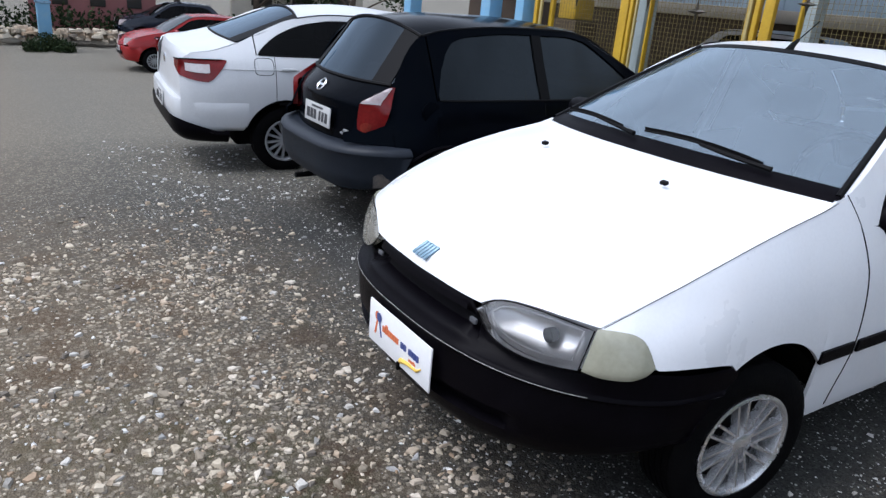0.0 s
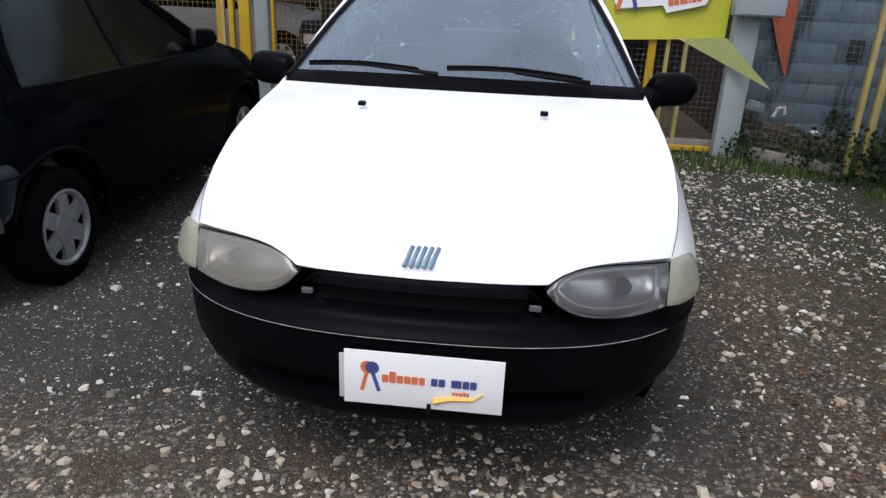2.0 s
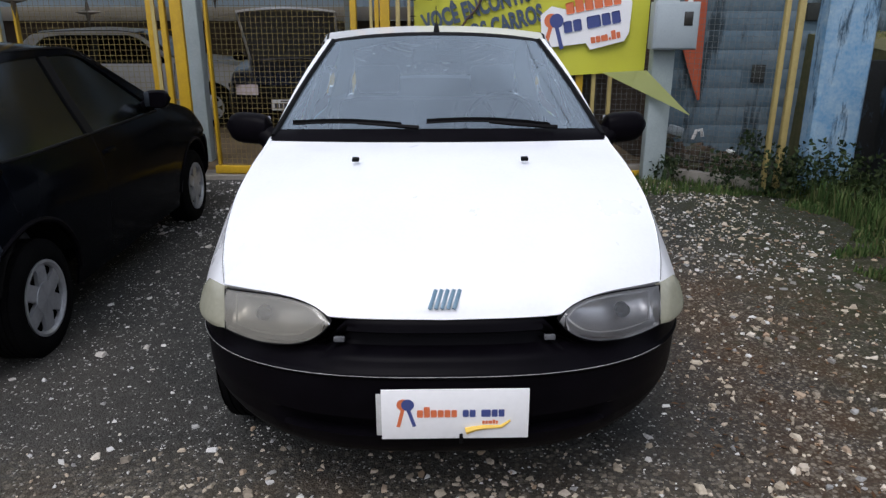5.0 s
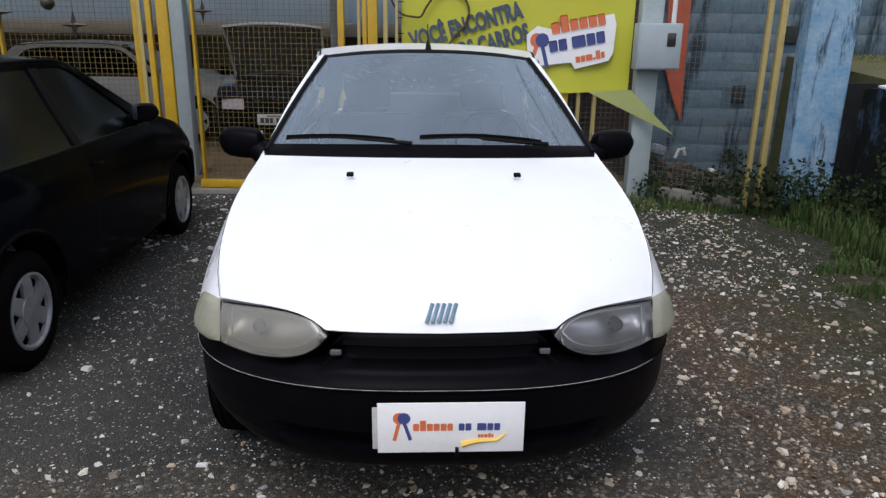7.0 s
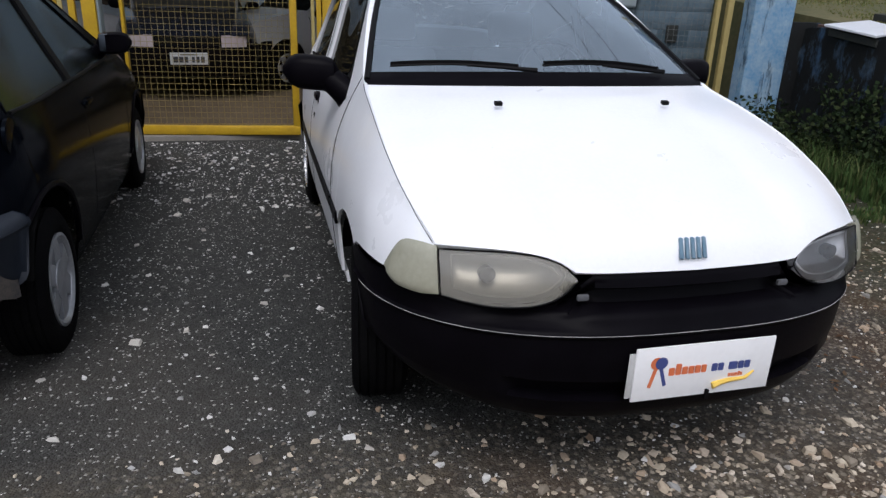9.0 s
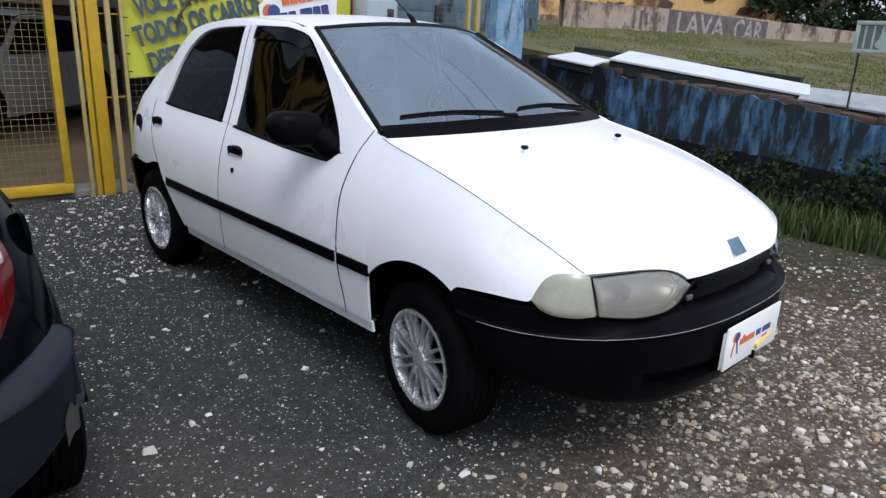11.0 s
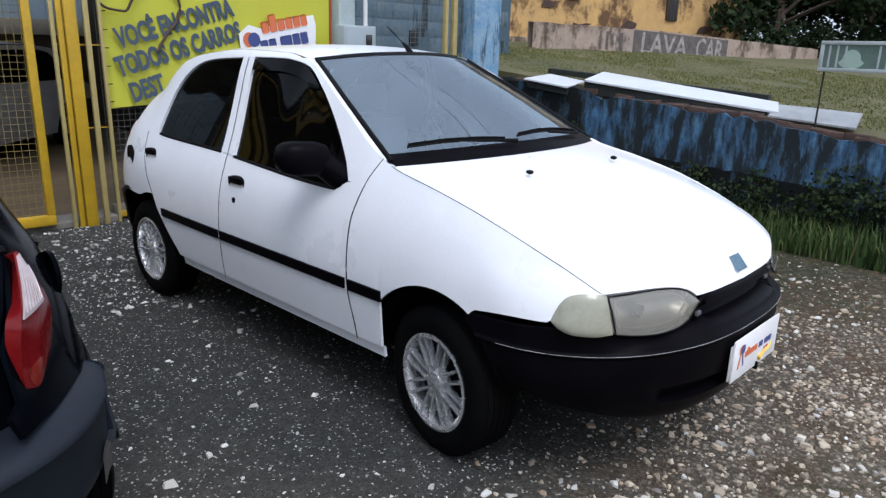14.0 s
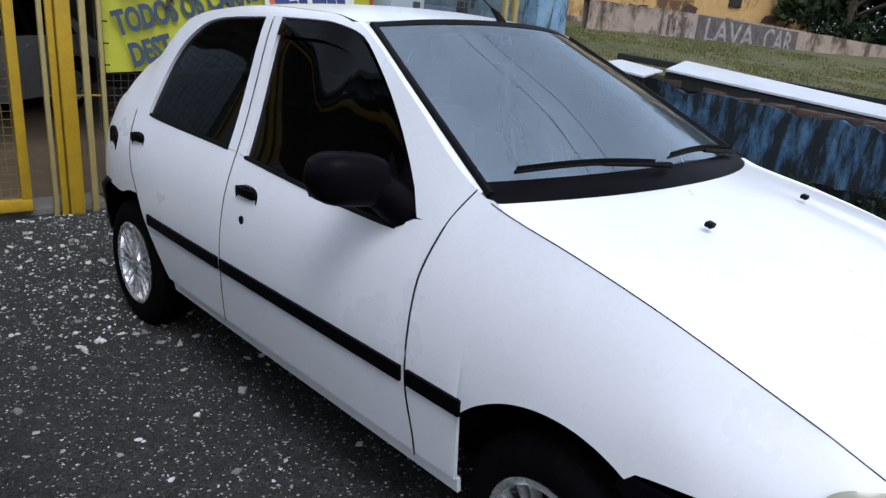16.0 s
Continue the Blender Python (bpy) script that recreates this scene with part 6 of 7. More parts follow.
rows = [[Vector((x, -0.004, 1.57 - 0.049 * x + h)) for h in (0.02, 0.2, 0.43)] for x in (2.25, 3, 3.6, 4.2, 4.75)]
part("painted_band", sheet(rows, (0, -1, 0), 0), SOOT, lava).matrix_basis = along
lettering("LAVA", 0.54, LIMEWASH, lava, along @ pose(2.42, -0.008, 1.60 - 0.049 * 2.5, 90, 2.8, 0), bold=0.008, squeeze=0.92)
lettering("CAR", 0.54, LIMEWASH, lava, along @ pose(3.86, -0.008, 1.60 - 0.049 * 3.85, 90, 2.8, 0), bold=0.008, squeeze=0.70)
for x0, x1, mat in ((1.45, 1.50, SOOT), (1.60, 1.66, SOOT), (1.78, 1.83, LIMEWASH), (1.92, 2.00, SOOT), (2.10, 2.16, LIMEWASH)):
    bm = boxed(x0, x1, -0.008, -0.004, 1.60 - 0.049 * x0, 1.92 - 0.049 * x0)
    part("letter_bar", bm, mat, lava).matrix_basis = along

house = thing("plaster_building", "old yellow plastered building with stained walls", "building")
bm = bmesh.new()
rows = [[Vector((x, 1.5 + 0.01 * noise.noise((x, z, 0)), z)) for z in (0.6, 1.6, 2.4, 3.2, 4.2)] for x in [-0.4 + 7.2 * i / 20 for i in range(21)]]
part("wall", sheet(rows, (0, -1, 0), 0.2), PLASTER, house).matrix_basis = along
part("side_wall", boxed(-0.42, -0.2, 1.45, 7, 0.6, 4.2, 0.01), PLASTER, house).matrix_basis = along
part("side_wall", boxed(6.8, 7.0, 1.52, 7, 0.6, 4.2, 0.01), PLASTER, house).matrix_basis = along
part("roof", boxed(-0.8, 7.3, 1.1, 7.4, 4.2, 4.35, 0.02), FAR_GREY, house).matrix_basis = along
for x, z, w, h in ((4.61, 2.46, 0.32, 0.60),):
    win = part("window", boxed(x - w / 2, x + w / 2, 1.46, 1.52, z - h / 2, z + h / 2, 0.01), BROWN, house)
    win.matrix_basis = along
    for k in range(3):
        a = x - w / 2 + 0.03 + k * (w - 0.06) / 3
        part("pane", boxed(a + 0.01, a + (w - 0.06) / 3 - 0.01, 1.45, 1.458, z - h / 2 + 0.03, z + h / 2 - 0.03), WINDOW_DARK, win)
for i in range(14):
    x, z = random.uniform(0.2, 6.5), random.uniform(1.7, 2.7)
    rows = [[Vector((x + 0.5 * u * random.uniform(0.5, 1) + 0.1 * v, 1.482, z + 0.18 * v * random.uniform(0.6, 1.2))) for v in (0, 0.5, 1)] for u in (0, 0.4, 0.7, 1)]
    part("bare_patch", sheet(rows, (0, -1, 0), 0), BRICK_RAW, house).matrix_basis = along
part("plinth", boxed(0.3, 3.0, 1.36, 1.48, 1.0, 1.72, 0.01), PALE_PLASTER, house).matrix_basis = along

# grey metal sheeting between pillar and building
metal = thing("metal_fence", "grey corrugated sheet metal fence beside the building", "fence")
for k in range(16):
    y = 0.13 * k
    part("metal_sheet", boxed(5.6 + 0.10 * k, 5.71 + 0.10 * k, 7.6 - 0.035 * k, 7.62 - 0.035 * k + 0.012 * (k % 2), 1.2, 3.4, 0.004), SHEET_METAL, metal)

# ---- blue pillar and block wall beyond the mesh ----
pillar = thing("blue_pillar", "light blue pillar with flaking paint at the wall's end", "pillar", kind="structure")
bm = bmesh.new()
rows = []
for k in range(13):
    z = 3.0 * k / 12
    ring = [(3.27, 4.46), (3.27, 4.30), (3.30, 4.27), (3.66, 4.27), (3.69, 4.30), (3.69, 4.46), (3.27, 4.46)]
    rows.append([Vector((x + 0.008 * noise.noise((x * 9, z * 5, 1)), y + 0.008 * noise.noise((y * 9, z * 5, 5)), z)) for x, y in ring])
part("pillar_body", sheet(rows, (-0.2, -1, 0), 0), BLUE_PILLAR, pillar)
part("wall_return", boxed(3.69, 4.06, 4.32, 4.46, 0, 1.18, 0.01), DARK_BLUE_WALL, pillar)

block_wall = thing("wall_block", "blue-grey painted block wall with crumbling joints", "wall", kind="structure")
part("mortar_bed", boxed(2.55, 6.0, 6.02, 6.12, 0, 2.7), MORTAR, block_wall)
bw = finish(boxed(-0.198, 0.198, -0.002, 0.03, -0.0978, 0.0978, 0.002), "block", BLOCK)
for r in range(13):
    for c in range(9):
        x = 2.75 + 0.40 * c + (0.2 if r % 2 else 0)
        if x > 5.9 or (r, c) in ((4, 2), (7, 3)):
            continue
        ob = new("block", bw)
        ob.parent = block_wall
        ob.matrix_basis = pose(x, 6.02 + random.uniform(-.001, .001), 0.10 + 0.20 * r, random.uniform(-.1, .1), 0, random.uniform(-.1, .1))
# two holes drawn as flat dark boxes, the shade of their depth painted on
part("wall_hole", boxed(3.46, 3.60, 5.99, 6.03, 0.86, 1.05, 0.01), NEAR_BLACK, block_wall)
part("wall_hole", boxed(3.96, 4.10, 5.99, 6.03, 1.50, 1.68, 0.01), NEAR_BLACK, block_wall)
rows = [[Vector((2.60 + 0.012 * k + (0.26 - 0.006 * k) * u + 0.33 * max(0, 1.25 - z) * (1 - u) * 0.95, 5.965 - 0.02 * math.sin(5 * u + z), z)) for u in (0, 0.25, 0.5, 0.75, 1)] for k, z in enumerate((2.69, 2.3, 1.9, 1.55, 1.25, 1.05, 0.9, 0.78, 0.68))]
tagged(part("orange_cloth", sheet(rows, (0, -1, 0), 0.006), ORANGE), "orange-red cloth hanging down the block wall", "cloth")

# ---- the yellow gate and mesh fence ----
def post(name, x, y, w, d, z1, mat, parent, z0=0.0, lean=0.0):
    bm = boxed(-w / 2, w / 2, -d / 2, d / 2, z0, z1, min(w, d) * 0.12)
    ob = part(name, bm, mat, parent)
    ob.matrix_basis = pose(x, y, 0, 0, lean, 0)
    return ob


def mesh_cloth(x0, x1, z0, z1, step, wire, m, mat, parent):
    """Welded wire mesh as crossing square bars in one piece."""
    verts, faces = [], []

    def bar(a, b, w):
        (ax, az), (bx, bz) = a, b
        dx, dz = (w, 0) if abs(ax - bx) < 1e-6 else (0, w)
        y0 = -w if dx else 0
        i = len(verts)
        for (px, pz) in ((ax, az), (bx, bz)):
            verts.extend([(px - dx / 2, y0, pz - dz / 2), (px + dx / 2, y0, pz + dz / 2), (px + dx / 2, y0 + w, pz + dz / 2), (px - dx / 2, y0 + w, pz - dz / 2)])
        for k in range(4):
            j = (k + 1) % 4
            faces.append((i + k, i + j, i + 4 + j, i + 4 + k))
    nx, nz = int((x1 - x0) / step), int((z1 - z0) / step)
    for k in range(nx + 1):
        bar((x0 + k * step, z0), (x0 + k * step, z1), wire)
    for k in range(nz + 1):
        bar((x0, z0 + k * step), (x1, z0 + k * step), wire)
    me = bpy.data.meshes.new("wire_mesh")
    me.from_pydata(verts, [], faces)
    me.materials.append(mat)
    ob = new("wire_mesh", me)
    ob.parent = parent
    ob.matrix_basis = m
    return ob


def gate_leaf(label, x0, x1, y0, y1, mat=YELLOW, slim=0.06):
    """A gate leaf with a tube frame, thin uprights and wire mesh, from (x0, y0) to (x1, y1)."""
    g = thing("gate", label, "gate", group="gate leaves")
    L = math.hypot(x1 - x0, y1 - y0)
    m = pose(x0, y0, 0, 0, 0, math.degrees(math.atan2(y1 - y0, x1 - x0)))
    for nm, a in (("bottom_rail", (0, L, -0.03, 0.03, 0.05, 0.13)), ("top_rail", (0, L, -0.025, 0.025, 2.55, 2.62)), ("stile", (0.06 - slim, 0.06, -0.028, 0.028, 0.131, 2.549)), ("stile", (L - 0.06, L, -0.028, 0.028, 0.131, 2.549))):
        part(nm, boxed(*a, 0.008), mat, g).matrix_basis = m
    mesh_cloth(0.06, L - 0.06, 0.14, 2.54, 0.05, 0.0030, m @ pose(0, 0.028, 0), WIRE, g)
    return g


gate_leaf("yellow mesh gate leaf with a welded wire cloth, closed", -2.17, -0.70, 5.26, 5.12, slim=0.028)
gate_leaf("yellow mesh gate leaf beside the grey post", -3.92, -2.60, 5.22, 5.22, slim=0.026)
gate_leaf("yellow mesh gate leaf in front of the yard", -5.55, -4.22, 5.22, 5.22)

fence = thing("yellow_fence", "yellow steel fence posts and thin bars", "fence")
for x, w, mat in ((-0.565, 0.028, PALE_YELLOW), (-0.512, 0.04, YELLOW), (-0.437, 0.09, YELLOW), (-0.318, 0.04, PALE_YELLOW), (-0.215, 0.026, PALE_YELLOW),
                  (-2.555, 0.035, PALE_YELLOW), (-2.47, 0.05, YELLOW), (-2.345, 0.105, YELLOW),
                  (-4.14, 0.12, YELLOW), (-4.035, 0.045, YELLOW), (-3.975, 0.025, PALE_YELLOW),
                  (-5.68, 0.06, YELLOW), (-5.60, 0.04, PALE_YELLOW)):
    post("post", x, 5.10, w, 0.06 if w > 0.04 else 0.03, 2.75, mat, fence)
for x0, x1 in ((-0.565, -0.215), (-2.555, -2.345), (-4.14, -3.975)):
    for z in (0.78, 1.42):
        part("tie_bar", boxed(x0, x1, 5.135, 5.145, z, z + 0.010), YELLOW, fence)
for x, w in ((1.42, 0.07), (1.56, 0.035), (1.72, 0.035), (0.4, 0.05), (0.9, 0.05)):
    post("post", x, 5.22, w, 0.05, 2.6, YELLOW if w > 0.04 else PALE_YELLOW, fence)
for x, y, w in ((2.99, 4.45, 0.04), (3.10, 4.43, 0.055)):
    post("post", x, y, w, 0.05, 2.9, PALE_YELLOW, fence)
side_fence = thing("mesh_fence", "galvanised wire mesh fence on a low kerb", "fence")
mesh_cloth(0, 2.35, 0.12, 2.6, 0.05, 0.0028, pose(-0.2, 5.235, 0), GREY_WIRE, side_fence)
mesh_cloth(0, 1.15, 0.12, 2.6, 0.05, 0.0028, pose(2.14, 5.235, 0, 0, 0, math.degrees(math.atan2(-0.78, 0.88))), GREY_WIRE, side_fence)
for x0, x1, y0, y1 in ((-0.2, 2.15, 5.2, 5.3),):
    part("kerb", boxed(x0, x1, y0, y1, 0, 0.12, 0.015), KERB, side_fence)
bm = boxed(0, 1.15, -0.05, 0.05, 0, 0.12, 0.015)
bm.transform(pose(2.15, 5.24, 0, 0, 0, math.degrees(math.atan2(-0.78, 0.88))))
part("kerb", bm, KERB, side_fence)
part("kerb_rail", boxed(-0.2, 2.15, 5.165, 5.195, 0.02, 0.07, 0.005), YELLOW, side_fence)
tagged(part("gate_kerb", boxed(-14.0, -0.2, 5.16, 5.46, -0.6, 0.045, 0.012), KERB), "dirty concrete gate threshold", "kerb", kind="structure")

for x, y, w, d, mat, nm in ((-2.50, 6.05, 0.15, 0.18, GREY_POST, "grey"), (-4.45, 5.75, 0.2, 0.2, GREY_POST, "grey"), (-1.15, 8.9, 0.16, 0.16, GREY_POST, "grey"), (-6.72, 5.12, 0.22, 0.22, BLUE_POST, "light blue"), (-5.96, 5.12, 0.17, 0.2, BLUE_POST, "light blue"), (-8.95, 5.12, 0.22, 0.22, BLUE_POST, "light blue")):
    tagged(part("yard_post", boxed(x - w / 2, x + w / 2, y - d / 2, y + d / 2, -0.4, 3.2, 0.012), mat), nm + " painted square post behind the fence" if nm == "grey" else nm + " painted square post in the fence line", "post", "square posts")

# meter post with its box
meter = thing("meter_post", "blue-grey concrete post carrying an electricity meter box", "post")
part("post", boxed(2.06, 2.27, 5.02, 5.15, 0, 2.8, 0.015), GREY_POST, meter)
mb = part("meter_box", boxed(1.995, 2.405, 4.86, 5.018, 1.25, 1.665, 0.012), METER, meter, "grey meter box with a small window")
part("box_lid", boxed(2.01, 2.39, 4.848, 4.859, 1.265, 1.65, 0.004), METER, mb)
part("box_window", boxed(2.26, 2.34, 4.842, 4.849, 1.46, 1.58, 0.004), WINDOW_DARK, mb)
bm = bmesh.new()
tube(bm, [(2.34, 4.95, 1.66), (2.34, 4.95, 2.8)], 0.022, 10)
part("conduit", bm, PIPE, meter)

# banner
banner = thing("banner", "yellow-green advertising banner tied to the fence", "banner")
rows = []
for i in range(25):
    u = i / 24
    x = -0.17 + 2.20 * u
    zb, zt = 0.93 + 0.11 * u, 2.20
    rows.append([Vector((x, 5.165 + 0.012 * math.sin(9 * u + 3 * v) + 0.008 * math.sin(23 * u), zb + (zt - zb) * v)) for v in [k / 10 for k in range(11)]])
part("banner_cloth", sheet(rows, (0, -1, 0), 0.002), BANNER, banner)
bm = bmesh.new()
fs = [bm.verts.new(p) for p in ((1.62, 5.140, 1.03), (2.0, 4.98, 1.06), (2.40, 4.83, 0.66))]
bm.faces.new(fs)
bmesh.ops.solidify(bm, geom=bm.faces[:], thickness=0.003)
part("banner_tail", bm, INK_PALE, banner, "pale green pointed tail")
slope = 16.2
for words, x, z, size in (("VOCÊ ENCONTRA", -0.065, 1.405, 0.215), ("TODOS OS CARROS", -0.085, 1.180, 0.215), ("DEST", 0.01, 0.975, 0.215)):
    lettering(words, size, INK_GREY, banner, pose(x, 5.14, z, 90, 0, 0) @ pose(0, 0, 0, 0, 0, slope) @ Matrix.Shear("XY", 4, (0.0, 0.0)), bold=0.009, squeeze=0.60)
# logo patch: white cloud with bars and a key
logo = part("logo_patch", outline(bmesh.new(), [(0, 0.0), (0.06, -0.04), (0.42, 0.0), (0.46, -0.06), (0.78, 0.02), (0.82, 0.10), (0.83, 0.36), (0.80, 0.45), (0.45, 0.38), (0.22, 0.30), (0.08, 0.33), (-0.02, 0.25)], 0.004, pose(1.03, 5.138, 1.30)), PAPER, banner, "white logo patch", smooth=False)
tilted = pose(1.03, 5.134, 1.295, 0, -11, 0)
for nm, mat, u0, v, word, unit in (("logo_block", INK_ORANGE, .27, .213, ((1, 1), (1, 1.5), (1, 1), (1, 1), (1, 1), (.9, 1)), .076),
                                   ("logo_block", INK_BLUE, .225, .050, ((1, 1), (1, 1)), .078), ("logo_block", INK_BLUE, .445, .050, ((1.6, 1), (1, 1), (1, 1)), .080),
                                   ("logo_block", INK_ORANGE, .46, -.088, ((1, 1), (1, 1), (1.5, 1), (.5, .4), (1, 1.4), (.8, 1)), .042)):
    block_word(nm, mat, logo, tilted @ Matrix.Translation((u0, 0, v)), word, unit, .003)
for cx, mat, tilt in ((0.08, INK_ORANGE, 14), (0.13, INK_BLUE, -16)):
    bm = bmesh.new()
    n = 18
    bm.faces.new([bm.verts.new((1.03 + cx + 0.065 * math.cos(2 * math.pi * k / n), 5.130 - (0.002 if tilt < 0 else 0), 1.50 + 0.065 * math.sin(2 * math.pi * k / n))) for k in range(n)])
    part("logo_key", bm, mat, logo)
    bm = boxed(-0.018, 0.018, -0.003 if tilt > 0 else -0.0024, 0, -0.22, 0)
    bm.transform(pose(1.03 + cx, 5.132, 1.46, 0, tilt, 0))
    part("logo_key_stem", bm, mat, logo)
bm = bmesh.new()
hang = [(-.29, 1.92), (-.236, 1.79), (-.14, 1.705), (-.005, 1.69), (.065, 1.79), (.155, 1.885), (.29, 1.915), (.407, 1.87), (.46, 1.75), (.422, 1.63), (.316, 1.51), (.236, 1.38)]
loop_x, loop_z = curve([(k, p[0]) for k, p in enumerate(hang)]), curve([(k, p[1]) for k, p in enumerate(hang)])
pts = [(loop_x(k / 4), 5.12, loop_z(k / 4)) for k in range(4 * len(hang) - 3)]
tube(bm, pts, 0.011, 6)
part("cable", bm, BRICK_RAW, banner, "brown cable loop hanging over the banner")
for k in range(9):
    z = 0.98 + 0.14 * k
    part("tie_wire", boxed(-0.205, -0.15, 5.135, 5.145, z, z + 0.008), SEAL, banner)


# hanging star ornaments
def star_thing(x, z, r, ball=False):
    bm = bmesh.new()
    if ball:
        bmesh.ops.create_icosphere(bm, subdivisions=2, radius=r)
        bm.transform(pose(x, 5.06, z))
    else:
        c0, c1 = bm.verts.new((x, 5.03, z)), bm.verts.new((x, 5.07, z))
        ring = []
        for k in range(8):
            rr = (r * (1.15 if k % 4 == 2 else 1.0)) if k % 2 == 0 else r * 0.26
            ring.append(bm.verts.new((x + rr * math.cos(k * math.pi / 4), 5.05, z + rr * math.sin(k * math.pi / 4))))
        for k in range(8):
            j = (k + 1) % 8
            bm.faces.new((c0, ring[k], ring[j]))
            bm.faces.new((c1, ring[j], ring[k]))
    bmesh.ops.recalc_face_normals(bm, faces=bm.faces[:])
    tube(bm, [(x, 5.05, z + r), (x, 5.05, 2.58)], 0.002, 4)
    part_ob = part("hanging_ball" if ball else "hanging_star", bm, STAR, smooth=ball)
    return tagged(part_ob, "dark round foil ball hanging on the fence" if ball else "dark four-pointed foil star on the fence", "ornament", "fence ornaments")


for x, z, r, ball in ((-3.78, 1.68, 0.14, False), (-3.125, 1.578, 0.125, False), (-3.34, 1.76, 0.06, True), (-1.97, 1.715, 0.10, False), (-4.9, 1.62, 0.12, False), (-4.6, 1.78, 0.05, True)):
    star_thing(x, z, r, ball)

# ---- the yard behind the fence ----
tagged(part("yard_floor", boxed(-14, 2.5, 5.461, 12.4, -0.6, 0.03, 0.0), LOT_FLOOR, smooth=False), "tan concrete yard floor", "floor", kind="structure")
shed = thing("long_shed", "long low shed with pale blue sheets above a brown wall", "building")
part("lower_wall", boxed(-18, 2.5, 12.4, 12.6, 0, 1.5, 0.0), BROWN, shed)
part("band", boxed(-18, 2.5, 12.36, 12.6, 1.501, 1.75, 0.01), BEIGE, shed)
for k in range(82):
    x = -18 + 0.25 * k
    part("corrugated_sheet", boxed(x, x + 0.246, 12.40 - 0.015 * (k % 2), 12.5, 1.751, 4.2, 0.0), PALE_SHEET, shed)
part("roof", boxed(-18.3, 2.8, 12.1, 18, 4.2, 4.3), FAR_GREY, shed)
part("end_wall", boxed(2.30, 2.5, 6.12, 12.35, 0, 3.0), BROWN, shed)
canopy = thing("yard_canopy", "wide flat canopy over the yard on grey posts", "canopy")
part("canopy_deck", boxed(-16, 2.3, 6.0, 11.6, 3.2, 3.28, 0.0), SHEET_METAL, canopy)
for k in range(5):
    part("canopy_beam", boxed(-16, 2.3, 6.1 + 1.3 * k, 6.2 + 1.3 * k, 3.08, 3.2, 0.0), SHEET_METAL, canopy)
bin_box = thing("yellow_crate", "yellow box standing on a brown crate in the yard", "crate")
part("crate", boxed(-7.6, -7.0, 7.0, 7.5, 0.03, 1.3, 0.02), BROWN, bin_box)
part("yellow_box", boxed(-7.5, -7.1, 7.05, 7.45, 1.3, 1.62, 0.02), YELLOW, bin_box)


# white paint greyed so that the colour holds the yard's shade
SHADED_WHITE = material("shaded_white_paint", (0.33, 0.33, 0.32), 0.4, coat=0.1, second=(0.26, 0.25, 0.24), scale=3)


def lot_car(name, label, paint, m, glass_mat=SMOKED):
    L, W = 3.9, .80
    line = [(.08, .74, .68), (.3, .84, .70), (.8, .93, .70), (1.2, .97, .69), (1.5, 1.15, .62), (1.78, 1.31, .56), (2.1, 1.34, .56), (2.7, 1.335, .56), (3.2, 1.30, .55), (3.45, 1.12, .58), (3.62, .98, .62), (3.78, .80, .65)]
    hatch = [((.55, 3.2, 1.30), (3.26, 1.34)), ((.61, 3.58, 1.0), (3.64, 1.0)), ((.64, 3.7, .86), (3.77, .86)), ((.65, 3.8, .62), (3.85, .62))]
    top = [(1.30, .93), (1.5, 1.06), (1.75, 1.24), (1.9, 1.28), (2.7, 1.28), (3.05, 1.25), (3.2, 1.12), (3.3, .93)]
    car, X, g, rb = plain_car(name, label, paint, L, W, 1.40, .72, 3.12, line, .90, top, [(1.31, 2.3), (2.38, 3.28)], [1.2, 2.34, 3.2], PLASTIC, rim_lobes(.175), .28, .175,
                              hood=[((.68, .10, .74), (.02, .72)), ((.70, .3, .84), (.22, .84)), ((.70, .8, .93), (.7, .95)), ((.69, 1.2, .97), (1.1, .99))],
                              screen=[((.685, 1.21, .975), (1.11, .995)), ((.56, 1.78, 1.31), (1.7, 1.345))],
                              roof=[((.56, 1.78, 1.31), (1.7, 1.345)), ((.56, 2.4, 1.34), (2.4, 1.385)), ((.55, 3.2, 1.30), (3.26, 1.34))],
                              hatch=hatch, m=m, group="cars in the yard")
    for s in (-1, 1):
        rows = [[Vector((s * x, .03 + .10 * ((x - .36) / .3) ** 2 + .1 * (z - .6), z)) for z in (.60, .66, .73)] for x in (.36, .45, .55, .64)]
        part("headlamp", sheet(rows, (0, -1, 0), .02), TAIL_CLEAR if paint is not WHITE else LENS_HAZY, car, "pale headlamp")
    part("grille", boxed(-.34, .34, .02, .06, .62, .70, .01), SEAL, car)
    number_plate(car, pose(0, -.012, .48, 0, 0, 0))
    return car


lot_car("yard_car", "white hatchback standing behind the fence", SHADED_WHITE, pose(-1.72, 8.15, .03, 0, 0, -46))
dark = lot_car("yard_car", "dark car facing the fence with its pale bonnet raised", NAVY, pose(-1.78, 7.15, .03, 0, 0, 4))
rows = [[Vector((x, .95 + .12 * (abs(x) / .6) ** 2 - .75 * u, 1.0 + .72 * u - .10 * u * u - .04 * (abs(x) / .6) ** 2)) for x in (-.6, -.4, -.2, 0, .2, .4, .6)] for u in (0, .3, .6, .85, 1)]
raised = part("raised_bonnet", sheet(rows, (0, .5, 1), .02), CABIN, dark, "raised bonnet, dark underneath")
bm = bmesh.new()
tube(bm, [r[0] for r in rows] + rows[-1][1:-1] + [r[-1] for r in rows[::-1]], .016, 6)
part("bonnet_edge", bm, WHITE, raised, "pale bonnet edge")
lot_car("yard_car", "silver-white hatchback parked across the yard", SHADED_WHITE, pose(-2.45, 9.4, .03, 0, 0, 90))

